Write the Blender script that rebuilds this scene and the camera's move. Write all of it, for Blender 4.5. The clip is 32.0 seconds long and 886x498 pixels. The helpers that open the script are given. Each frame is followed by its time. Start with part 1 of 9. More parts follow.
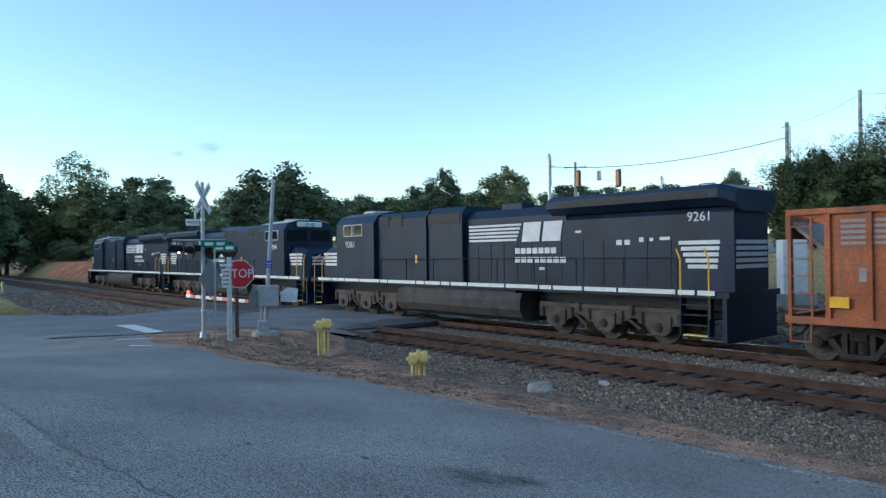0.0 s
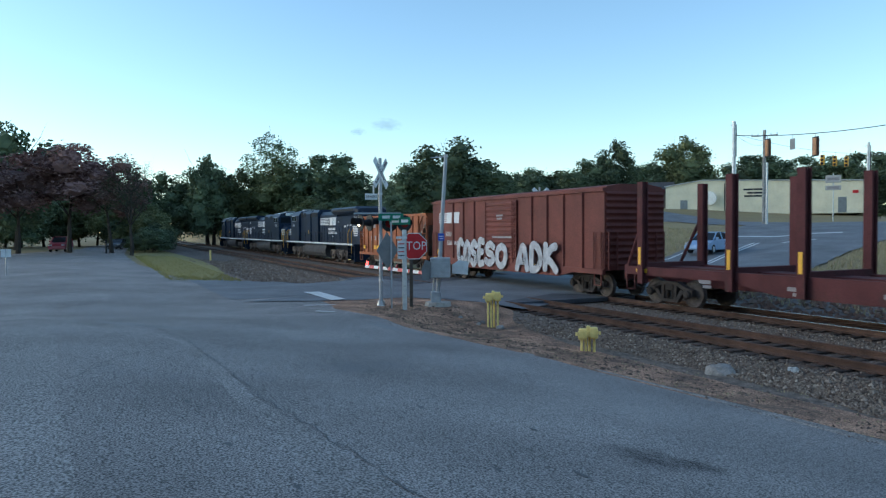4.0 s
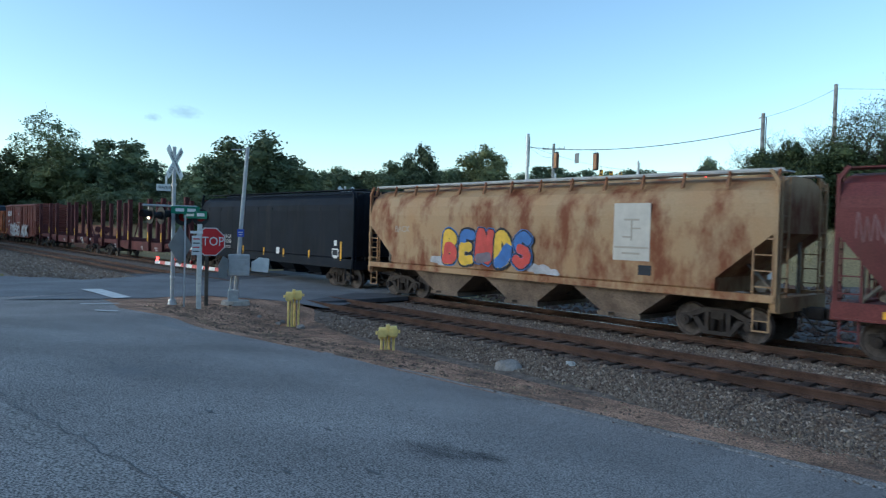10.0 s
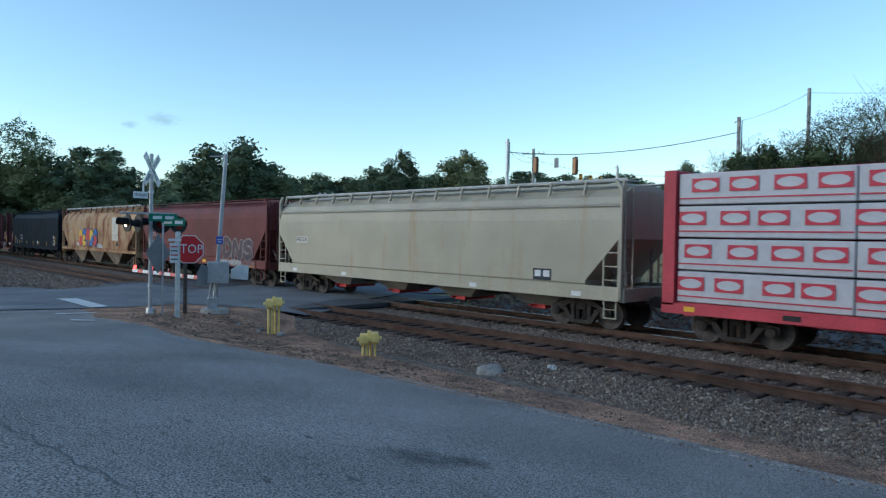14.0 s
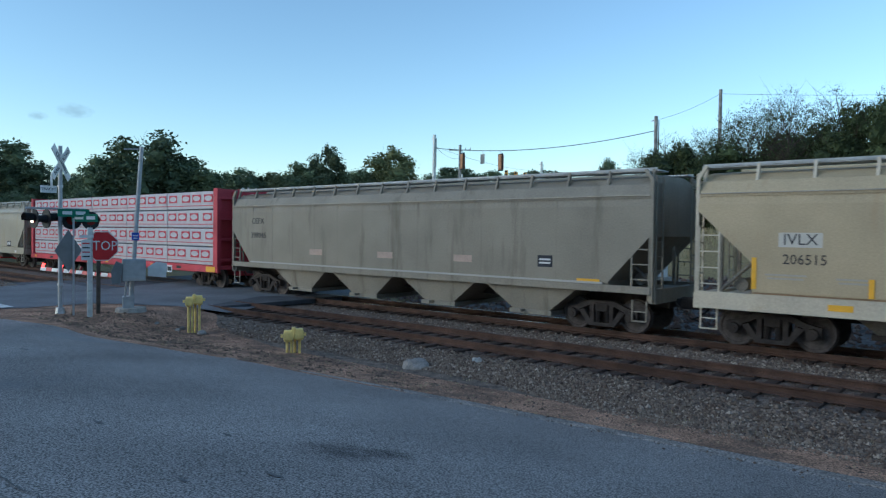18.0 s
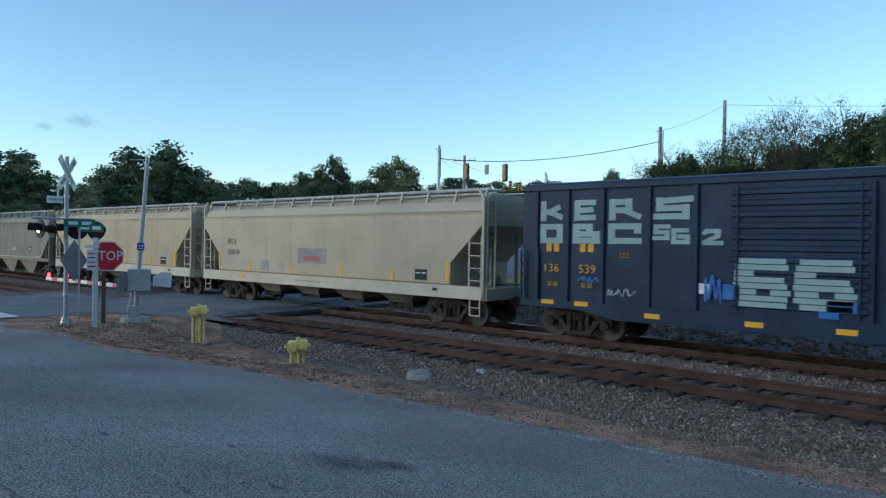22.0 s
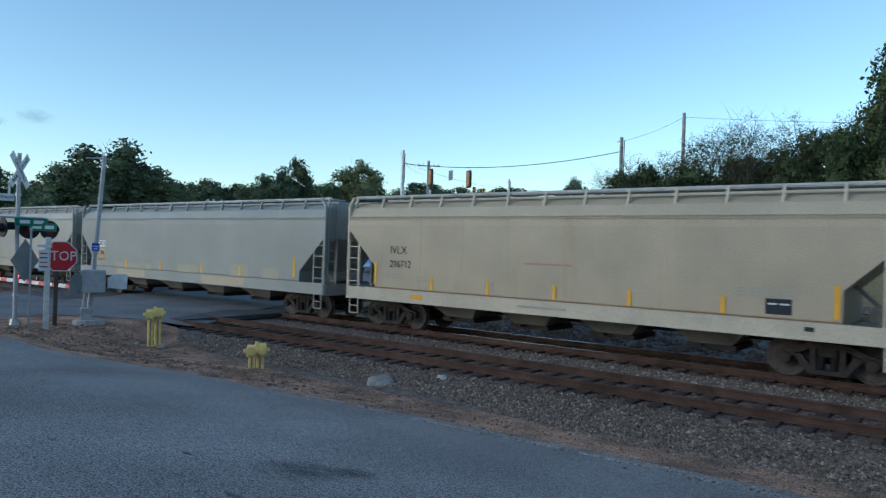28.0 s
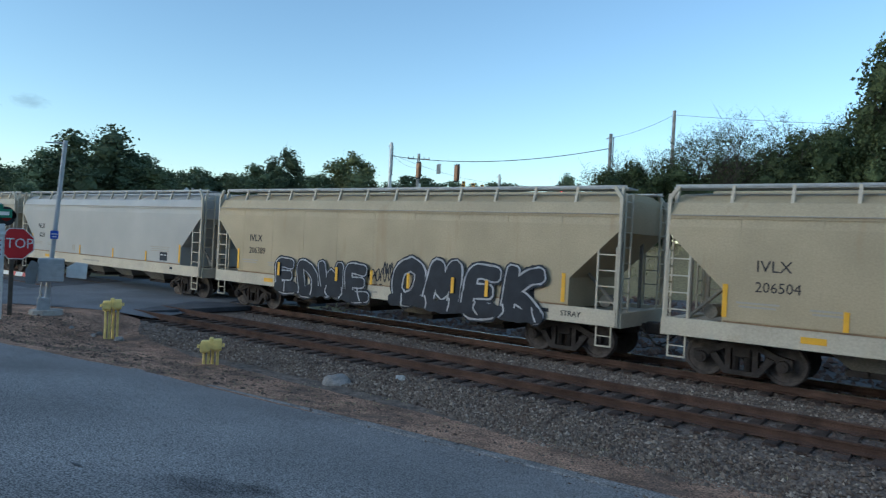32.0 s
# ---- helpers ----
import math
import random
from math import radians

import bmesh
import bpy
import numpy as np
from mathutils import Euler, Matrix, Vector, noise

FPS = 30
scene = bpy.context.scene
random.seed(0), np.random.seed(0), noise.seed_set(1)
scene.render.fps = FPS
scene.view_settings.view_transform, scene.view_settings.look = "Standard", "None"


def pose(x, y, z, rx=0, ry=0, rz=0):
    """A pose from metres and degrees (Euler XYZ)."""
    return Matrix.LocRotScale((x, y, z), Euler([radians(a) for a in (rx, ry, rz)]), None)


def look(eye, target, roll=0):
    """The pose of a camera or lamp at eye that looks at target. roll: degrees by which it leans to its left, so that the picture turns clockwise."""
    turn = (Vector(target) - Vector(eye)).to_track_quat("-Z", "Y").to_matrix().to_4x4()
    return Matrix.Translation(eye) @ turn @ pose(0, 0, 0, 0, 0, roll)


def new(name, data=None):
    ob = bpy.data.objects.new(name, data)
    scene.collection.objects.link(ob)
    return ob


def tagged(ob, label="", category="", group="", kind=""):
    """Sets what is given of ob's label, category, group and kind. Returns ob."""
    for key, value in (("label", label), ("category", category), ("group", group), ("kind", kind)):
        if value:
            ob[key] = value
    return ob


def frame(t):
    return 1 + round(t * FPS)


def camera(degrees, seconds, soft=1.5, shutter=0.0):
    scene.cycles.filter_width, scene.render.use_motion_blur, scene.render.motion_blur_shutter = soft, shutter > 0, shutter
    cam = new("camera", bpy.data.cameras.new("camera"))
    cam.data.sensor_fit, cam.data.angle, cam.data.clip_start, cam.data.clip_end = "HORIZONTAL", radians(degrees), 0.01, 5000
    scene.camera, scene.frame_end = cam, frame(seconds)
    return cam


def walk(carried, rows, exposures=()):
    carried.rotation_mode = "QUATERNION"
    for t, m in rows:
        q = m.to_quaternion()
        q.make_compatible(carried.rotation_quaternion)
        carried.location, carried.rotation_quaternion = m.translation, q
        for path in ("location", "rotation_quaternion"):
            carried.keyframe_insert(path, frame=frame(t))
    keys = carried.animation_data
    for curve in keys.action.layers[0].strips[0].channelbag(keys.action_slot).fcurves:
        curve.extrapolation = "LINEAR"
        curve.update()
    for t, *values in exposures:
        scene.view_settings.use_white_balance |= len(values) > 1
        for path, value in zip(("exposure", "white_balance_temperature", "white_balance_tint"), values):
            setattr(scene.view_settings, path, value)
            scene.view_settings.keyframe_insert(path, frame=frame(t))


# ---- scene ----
cam = camera(64.84, 32.0, soft=1.25, shutter=0.15)
PATH = [
    (0, pose(-0.009, -13.915, 2.772, 90.35, 0.78, 49.90)),
    (0.5, pose(-0.018, -13.913, 2.772, 92.35, 0.80, 56.26)),
    (1, pose(-0.016, -13.913, 2.773, 90.44, 1.66, 59.92)),
    (1.5, pose(-0.017, -13.919, 2.773, 90.39, 1.29, 61.55)),
    (2, pose(-0.015, -13.921, 2.770, 90.58, -0.59, 63.36)),
    (2.5, pose(-0.019, -13.915, 2.774, 89.58, -0.27, 64.06)),
    (4.5, pose(-0.020, -13.928, 2.755, 88.08, 0.33, 63.32)),
    (5, pose(-0.020, -13.926, 2.751, 88.34, 0.17, 61.53)),
    (5.5, pose(-0.019, -13.929, 2.753, 88.45, 0.02, 59.31)),
    (6, pose(-0.019, -13.925, 2.757, 88.23, -0.34, 56.69)),
    (6.5, pose(-0.018, -13.919, 2.758, 88.75, -0.26, 54.68)),
    (7, pose(-0.012, -13.914, 2.757, 89.05, 0.32, 56.00)),
    (7.5, pose(-0.011, -13.909, 2.760, 89.36, 0.26, 53.70)),
    (8, pose(-0.009, -13.897, 2.760, 89.21, -0.12, 52.60)),
    (8.5, pose(-0.009, -13.887, 2.757, 89.15, -0.12, 52.72)),
    (9, pose(-0.011, -13.877, 2.754, 89.04, -0.33, 51.71)),
    (9.5, pose(-0.009, -13.858, 2.753, 88.93, -0.84, 50.27)),
    (10, pose(-0.009, -13.844, 2.753, 88.46, -1.51, 47.91)),
    (10.5, pose(-0.010, -13.837, 2.750, 87.71, -0.95, 45.63)),
    (11, pose(-0.007, -13.832, 2.750, 87.83, -0.98, 45.65)),
    (11.5, pose(-0.003, -13.836, 2.752, 88.55, -1.62, 47.17)),
    (12, pose(-0.008, -13.844, 2.751, 88.10, -1.91, 47.73)),
    (12.5, pose(-0.011, -13.842, 2.750, 87.99, -1.32, 47.91)),
    (13, pose(-0.011, -13.841, 2.751, 88.25, -1.05, 48.47)),
    (13.5, pose(-0.015, -13.839, 2.751, 88.61, -1.41, 46.93)),
    (15.5, pose(0.064, -13.774, 2.715, 89.43, -0.24, 45.58)),
    (16, pose(0.064, -13.777, 2.713, 89.29, -1.45, 42.63)),
    (16.5, pose(0.069, -13.779, 2.712, 88.60, -1.28, 40.96)),
    (17, pose(0.074, -13.785, 2.714, 88.44, -0.78, 40.07)),
    (17.5, pose(0.069, -13.789, 2.712, 88.40, -1.18, 40.05)),
    (18, pose(0.064, -13.791, 2.711, 88.71, -0.74, 40.47)),
    (18.5, pose(0.058, -13.794, 2.710, 88.87, -0.48, 41.53)),
    (19, pose(0.054, -13.794, 2.708, 89.06, -0.57, 42.08)),
    (19.5, pose(0.054, -13.794, 2.707, 89.14, -0.41, 41.97)),
    (20, pose(0.053, -13.793, 2.710, 89.26, -0.71, 39.76)),
    (20.5, pose(0.059, -13.795, 2.713, 89.19, -0.78, 39.71)),
    (21, pose(0.065, -13.792, 2.715, 89.42, -0.79, 39.35)),
    (21.5, pose(0.060, -13.800, 2.720, 89.47, -0.88, 39.59)),
    (22, pose(0.078, -13.804, 2.727, 89.54, -0.84, 40.82)),
    (22.5, pose(0.084, -13.813, 2.725, 90.57, -0.20, 40.32)),
    (23, pose(0.052, -13.821, 2.723, 90.92, -1.33, 37.79)),
    (23.5, pose(0.043, -13.823, 2.724, 89.68, -1.21, 35.29)),
    (24, pose(0.039, -13.818, 2.729, 88.96, -2.69, 39.50)),
    (24.5, pose(-0.001, -13.822, 2.719, 89.28, -2.87, 42.26)),
    (25, pose(-0.021, -13.816, 2.721, 91.09, -3.32, 40.35)),
    (25.5, pose(0.001, -13.808, 2.724, 90.23, -4.40, 41.81)),
    (27.5, pose(0.074, -13.801, 2.743, 90.18, -0.82, 39.95)),
    (28, pose(0.082, -13.809, 2.747, 90.02, -1.75, 37.77)),
    (28.5, pose(0.084, -13.819, 2.747, 89.47, -2.96, 34.37)),
    (29, pose(0.100, -13.827, 2.749, 89.35, -2.89, 33.91)),
    (29.5, pose(0.119, -13.809, 2.744, 89.88, -2.65, 35.42)),
    (30, pose(0.126, -13.748, 2.738, 89.26, -2.78, 37.23)),
    (30.5, pose(0.162, -13.713, 2.722, 88.74, -1.84, 38.31)),
    (31, pose(0.158, -13.500, 2.723, 88.67, -2.58, 37.74)),
    (31.5, pose(0.201, -13.129, 2.826, 89.79, -2.42, 33.20)),
    (32, pose(0.275, -12.850, 2.826, 89.53, -2.92, 37.35)),
]
walk(cam, PATH, exposures=[(0, 1.14, 5850, 4), (1.2, 1.02, 5850, 4), (12, 0.93, 5800, 4), (17, 0.73, 5650, 4), (24, 0.71, 5650, 4), (32, 0.74, 5750, 4)])
# ---- world, sun, exposure ----
world = bpy.data.worlds.new("sky")
scene.world = world
world.use_nodes = True
wn = world.node_tree.nodes
sky = wn.new("ShaderNodeTexSky")
sky.sky_type = "NISHITA"
sky.sun_disc = False
sky.sun_elevation = radians(16)
sky.sun_rotation = radians(-150)
sky.air_density, sky.dust_density, sky.ozone_density = 1.0, 0.3, 1.6
wn["Background"].inputs["Strength"].default_value = 0.13
air = wn.new("ShaderNodeMix")
air.data_type, air.blend_type = "RGBA", "MULTIPLY"
air.inputs["Factor"].default_value = 1.0
air.inputs["B"].default_value = (0.98, 1.015, 1.0, 1)
world.node_tree.links.new(sky.outputs["Color"], air.inputs["A"])
world.node_tree.links.new(air.outputs["Result"], wn["Background"].inputs["Color"])
sun_data = bpy.data.lights.new("sun", "SUN")
sun_data.energy, sun_data.angle, sun_data.color = 0.6, radians(40), (1.0, 0.89, 0.77)
sun = new("sun", sun_data)
sun.matrix_world = look((0, 0, 60), (25, 43, 44))


# ---- materials ----
def wisp(name, grey, most=0.55):
    """Thin vapour: see-through but for soft ragged patches."""
    m = bpy.data.materials.new(name)
    m.use_nodes = True
    n, l = m.node_tree.nodes, m.node_tree.links
    n.remove(n["Principled BSDF"])
    tex = n.new("ShaderNodeTexCoord")
    ball = n.new("ShaderNodeTexGradient")
    ball.gradient_type = "SPHERICAL"
    no = n.new("ShaderNodeTexNoise")
    no.inputs["Scale"].default_value, no.inputs["Detail"].default_value = 3.2, 5
    l.new(tex.outputs["Object"], ball.inputs["Vector"])
    l.new(tex.outputs["Object"], no.inputs["Vector"])
    mul = n.new("ShaderNodeMath")
    mul.operation = "MULTIPLY"
    l.new(ball.outputs["Fac"], mul.inputs[0])
    l.new(no.outputs["Fac"], mul.inputs[1])
    mr = n.new("ShaderNodeMapRange")
    mr.inputs["From Min"].default_value, mr.inputs["From Max"].default_value = 0.1, 0.45
    mr.inputs["To Max"].default_value = most
    l.new(mul.outputs[0], mr.inputs["Value"])
    clear, body = n.new("ShaderNodeBsdfTransparent"), n.new("ShaderNodeBsdfDiffuse")
    body.inputs["Color"].default_value = (*grey, 1)
    mix = n.new("ShaderNodeMixShader")
    l.new(mr.outputs["Result"], mix.inputs["Fac"])
    l.new(clear.outputs[0], mix.inputs[1])
    l.new(body.outputs[0], mix.inputs[2])
    l.new(mix.outputs[0], n["Material Output"].inputs["Surface"])
    return m


def mat(name, color, rough=0.6, metal=0.0, vary=0.25, scale=3.0, color2=None, bump=0.0, fine=60.0, stain=None, stain_at=0.58, streak=False, runs=(1.6, 1.6, 0.22), random_tint=0.0, coat=0.0, contrast=1.6, grit=None):
    """Procedural surface: two scales of colour change, optional stains or vertical streaks, bump."""
    m = bpy.data.materials.new(name)
    m.use_nodes = True
    nt = m.node_tree
    n, l = nt.nodes, nt.links
    b = n["Principled BSDF"]
    tex = n.new("ShaderNodeTexCoord")
    big = n.new("ShaderNodeTexNoise")
    big.inputs["Scale"].default_value = scale
    big.inputs["Detail"].default_value = 6
    small = n.new("ShaderNodeTexNoise")
    small.inputs["Scale"].default_value = fine
    small.inputs["Detail"].default_value = 3
    l.new(tex.outputs["Object"], big.inputs["Vector"])
    l.new(tex.outputs["Object"], small.inputs["Vector"])
    ramp = n.new("ShaderNodeValToRGB")
    c = Vector(color)
    c2 = Vector(color2) if color2 else c * (1 + vary)
    lo = c * (1 - vary)
    ramp.color_ramp.elements[0].color = (*lo, 1)
    ramp.color_ramp.elements[0].position = 0.32
    ramp.color_ramp.elements[1].color = (*c2, 1)
    ramp.color_ramp.elements[1].position = 0.68
    l.new(big.outputs["Fac"], ramp.inputs["Fac"])
    mix = n.new("ShaderNodeMix")
    mix.data_type, mix.blend_type = "RGBA", "OVERLAY"
    mix.inputs["Factor"].default_value = min(1.0, vary * 1.5) if grit is None else grit
    l.new(ramp.outputs["Color"], mix.inputs["A"])
    grain = n.new("ShaderNodeMapRange")
    grain.inputs["From Min"].default_value, grain.inputs["From Max"].default_value = 0.5 - 0.5 / contrast, 0.5 + 0.5 / contrast
    l.new(small.outputs["Fac"], grain.inputs["Value"])
    l.new(grain.outputs["Result"], mix.inputs["B"])
    out = mix.outputs["Result"]
    if stain:
        mp = n.new("ShaderNodeMapping")
        mp.inputs["Scale"].default_value = runs if streak else (1, 1, 1)
        st = n.new("ShaderNodeTexNoise")
        st.inputs["Scale"].default_value = 1.1 if streak else scale * 0.7
        st.inputs["Detail"].default_value = 8
        st.inputs["Roughness"].default_value = 0.65
        l.new(tex.outputs["Object"], mp.inputs["Vector"])
        l.new(mp.outputs["Vector"], st.inputs["Vector"])
        r2 = n.new("ShaderNodeValToRGB")
        r2.color_ramp.elements[0].position = stain_at
        r2.color_ramp.elements[1].position = min(1, stain_at + 0.16)
        l.new(st.outputs["Fac"], r2.inputs["Fac"])
        m2 = n.new("ShaderNodeMix")
        m2.data_type = "RGBA"
        l.new(r2.outputs["Color"], m2.inputs["Factor"])
        l.new(out, m2.inputs["A"])
        m2.inputs["B"].default_value = (*stain, 1)
        out = m2.outputs["Result"]
    if random_tint:
        info = n.new("ShaderNodeObjectInfo")
        hs = n.new("ShaderNodeHueSaturation")
        mr = n.new("ShaderNodeMapRange")
        mr.inputs["To Min"].default_value, mr.inputs["To Max"].default_value = 1 - random_tint, 1 + random_tint
        l.new(info.outputs["Random"], mr.inputs["Value"])
        l.new(mr.outputs["Result"], hs.inputs["Value"])
        l.new(out, hs.inputs["Color"])
        out = hs.outputs["Color"]
    l.new(out, b.inputs["Base Color"])
    b.inputs["Roughness"].default_value = rough
    b.inputs["Metallic"].default_value = metal
    b.inputs["Coat Weight"].default_value = coat
    b.inputs["Specular IOR Level"].default_value = 0.25 if sum(color) < 0.2 else 0.4
    if bump:
        bp = n.new("ShaderNodeBump")
        bp.inputs["Strength"].default_value = bump
        bp.inputs["Distance"].default_value = 0.02
        l.new(small.outputs["Fac"], bp.inputs["Height"])
        l.new(bp.outputs["Normal"], b.inputs["Normal"])
    return m


def glow(name, color, strength):
    m = bpy.data.materials.new(name)
    m.use_nodes = True
    b = m.node_tree.nodes["Principled BSDF"]
    b.inputs["Base Color"].default_value = (*color, 1)
    b.inputs["Emission Color"].default_value = (*color, 1)
    b.inputs["Emission Strength"].default_value = strength
    return m


def leafy(name, dark, light, scale=0.35):
    """Leaves: colour by clump and by leaf."""
    m = bpy.data.materials.new(name)
    m.use_nodes = True
    n, l = m.node_tree.nodes, m.node_tree.links
    b = n["Principled BSDF"]
    geo = n.new("ShaderNodeNewGeometry")
    tex = n.new("ShaderNodeTexCoord")
    no = n.new("ShaderNodeTexNoise")
    no.inputs["Scale"].default_value = scale * 10
    l.new(tex.outputs["Object"], no.inputs["Vector"])
    add = n.new("ShaderNodeMath")
    add.operation = "MULTIPLY_ADD"
    add.inputs[1].default_value = 0.45
    l.new(geo.outputs["Random Per Island"], add.inputs[0])
    l.new(no.outputs["Fac"], add.inputs[2])
    ramp = n.new("ShaderNodeValToRGB")
    ramp.color_ramp.elements[0].color, ramp.color_ramp.elements[0].position = (*dark, 1), 0.4
    ramp.color_ramp.elements[1].color, ramp.color_ramp.elements[1].position = (*light, 1), 0.95
    l.new(add.outputs[0], ramp.inputs["Fac"])
    info = n.new("ShaderNodeObjectInfo")
    hs = n.new("ShaderNodeHueSaturation")
    mr = n.new("ShaderNodeMapRange")
    mr.inputs["To Min"].default_value, mr.inputs["To Max"].default_value = 0.7, 1.35
    l.new(info.outputs["Random"], mr.inputs["Value"])
    l.new(mr.outputs["Result"], hs.inputs["Value"])
    l.new(ramp.outputs["Color"], hs.inputs["Color"])
    l.new(hs.outputs["Color"], b.inputs["Base Color"])
    b.inputs["Roughness"].default_value = 0.75
    b.inputs["Specular IOR Level"].default_value = 0.15
    return m


M = {}
M["asphalt"] = mat("asphalt", (0.25, 0.225, 0.208), 0.85, vary=0.22, scale=0.35, bump=0.5, fine=52, stain=(0.175, 0.17, 0.175), stain_at=0.6, contrast=4.5, grit=0.68)
M["asphalt_new"] = mat("asphalt_worn_lane", (0.165, 0.166, 0.172), 0.85, vary=0.2, scale=0.5, bump=0.5, fine=42, contrast=3)
M["crack"] = mat("tar_crack", (0.105, 0.10, 0.10), 0.7, vary=0.2)
M["paint"] = mat("road_paint", (0.62, 0.62, 0.6), 0.7, vary=0.15, scale=4, stain=(0.3, 0.3, 0.3), stain_at=0.6)
M["dirt"] = mat("dirt", (0.335, 0.19, 0.118), 0.95, vary=0.45, scale=1.3, bump=1.0, fine=30, stain=(0.135, 0.088, 0.062), stain_at=0.53, contrast=4, grit=0.7)
M["ballast"] = mat("ballast_bed", (0.165, 0.125, 0.098), 0.95, vary=0.4, scale=6, bump=0.9, fine=22)
M["stone"] = mat("ballast_stone", (0.25, 0.235, 0.22), 0.9, vary=0.3, scale=9, random_tint=0.4)
M["grass"] = mat("dry_grass", (0.34, 0.25, 0.125), 0.95, vary=0.3, scale=0.25, color2=(0.30, 0.23, 0.105), bump=0.9, fine=9)
M["clay"] = mat("orange_clay", (0.42, 0.17, 0.085), 0.95, vary=0.3, scale=0.5, bump=0.6, fine=6)
M["rail"] = mat("rusty_rail", (0.095, 0.054, 0.038), 0.8, 0.1, vary=0.35, scale=2)
M["rail_top"] = mat("polished_rail_head", (0.55, 0.53, 0.52), 0.22, 1.0, vary=0.15, scale=3)
M["tie"] = mat("creosoted_tie", (0.075, 0.05, 0.038), 0.9, vary=0.4, scale=5, bump=0.6, fine=30, random_tint=0.4)
M["concrete"] = mat("concrete", (0.42, 0.38, 0.33), 0.9, vary=0.2, scale=4, bump=0.4, fine=40)
M["galv"] = mat("galvanised_steel", (0.50, 0.51, 0.52), 0.45, 0.6, vary=0.15, scale=5)
M["alu"] = mat("painted_silver", (0.43, 0.435, 0.44), 0.55, 0.2, vary=0.12, scale=6, stain=(0.35, 0.33, 0.3), stain_at=0.62)
M["white"] = mat("white_paint", (0.72, 0.72, 0.70), 0.5, vary=0.1, scale=5, stain=(0.4, 0.37, 0.33), stain_at=0.64)
M["red"] = mat("sign_red", (0.55, 0.025, 0.03), 0.4, vary=0.08)
M["green"] = mat("sign_green", (0.015, 0.17, 0.10), 0.4, vary=0.1)
M["blue"] = mat("sign_blue", (0.04, 0.10, 0.5), 0.4, vary=0.1)
M["yellow"] = mat("yellow_paint", (0.84, 0.64, 0.22), 0.7, vary=0.15, scale=6, stain=(0.4, 0.3, 0.12), stain_at=0.66)
M["reflector"] = mat("yellow_reflector", (0.80, 0.42, 0.03), 0.45, vary=0.1)
M["black"] = mat("black_metal", (0.02, 0.02, 0.022), 0.5, vary=0.2)
M["greysign"] = mat("sign_back_aluminium", (0.22, 0.23, 0.235), 0.55, 0.3, vary=0.12)
M["woodpole"] = mat("weathered_pole_wood", (0.27, 0.262, 0.25), 0.9, vary=0.3, scale=4, bump=0.5, fine=30)
M["wire"] = mat("cable_black", (0.03, 0.03, 0.035), 0.6)
M["bark"] = mat("bark", (0.06, 0.05, 0.042), 0.95, vary=0.35, scale=4, bump=0.8, fine=20)
M["leaf"] = leafy("leaves_green", (0.062, 0.085, 0.052), (0.13, 0.165, 0.095))
M["leafdark"] = leafy("leaves_dark_green", (0.03, 0.045, 0.022), (0.085, 0.11, 0.05))
M["leaf2"] = leafy("leaves_olive", (0.064, 0.077, 0.036), (0.15, 0.165, 0.082))
M["leafred"] = leafy("leaves_rust", (0.15, 0.085, 0.08), (0.26, 0.155, 0.14))
M["steel_dark"] = mat("truck_steel", (0.048, 0.04, 0.036), 0.85, 0.0, vary=0.35, scale=4, stain=(0.055, 0.036, 0.026), stain_at=0.55)
M["wheel"] = mat("wheel_steel", (0.095, 0.078, 0.07), 0.75, 0.1, vary=0.3, scale=6)
M["glass"] = mat("dark_window", (0.015, 0.018, 0.022), 0.08, 0.0, vary=0.1)
M["tyre"] = mat("tyre_rubber", (0.02, 0.02, 0.02), 0.85, vary=0.1)
M["lens_red"] = mat("red_lens", (0.25, 0.015, 0.015), 0.2, vary=0.05)
M["lit_red"] = glow("lit_red_lens", (1.0, 0.05, 0.04), 3.0)
M["lit_white"] = glow("lit_lamp", (1.0, 0.85, 0.6), 2.5)
M["ink"] = mat("black_lettering", (0.03, 0.03, 0.035), 0.6, vary=0.2)
M["chalk"] = mat("white_lettering", (0.66, 0.66, 0.66), 0.6, vary=0.1, stain=(0.4, 0.4, 0.4), stain_at=0.66)


# ---- mesh helpers ----
def box(bm, x0, x1, y0, y1, z0, z1):
    v = [bm.verts.new(p) for p in ((x0, y0, z0), (x1, y0, z0), (x1, y1, z0), (x0, y1, z0), (x0, y0, z1), (x1, y0, z1), (x1, y1, z1), (x0, y1, z1))]
    for f in ((3, 2, 1, 0), (4, 5, 6, 7), (0, 1, 5, 4), (1, 2, 6, 5), (2, 3, 7, 6), (3, 0, 4, 7)):
        bm.faces.new([v[i] for i in f])
    return v


def bbox(bm, x0, x1, y0, y1, z0, z1, r=0.01):
    """A box with bevelled edges."""
    v = box(bm, x0, x1, y0, y1, z0, z1)
    es = list({e for q in v for e in q.link_edges})
    bmesh.ops.bevel(bm, geom=es, offset=r, segments=1, affect="EDGES")


def rod(bm, p0, p1, r0, r1=None, n=8, caps=True):
    p0, p1 = Vector(p0), Vector(p1)
    r1 = r0 if r1 is None else r1
    d = (p1 - p0).normalized()
    a = d.orthogonal().normalized()
    b = d.cross(a)
    ra = [bm.verts.new(p0 + (a * math.cos(k * math.tau / n) + b * math.sin(k * math.tau / n)) * r0) for k in range(n)]
    rb = [bm.verts.new(p1 + (a * math.cos(k * math.tau / n) + b * math.sin(k * math.tau / n)) * r1) for k in range(n)]
    for k in range(n):
        bm.faces.new((ra[k], ra[(k + 1) % n], rb[(k + 1) % n], rb[k]))
    if caps:
        bm.faces.new(ra[::-1])
        bm.faces.new(rb)


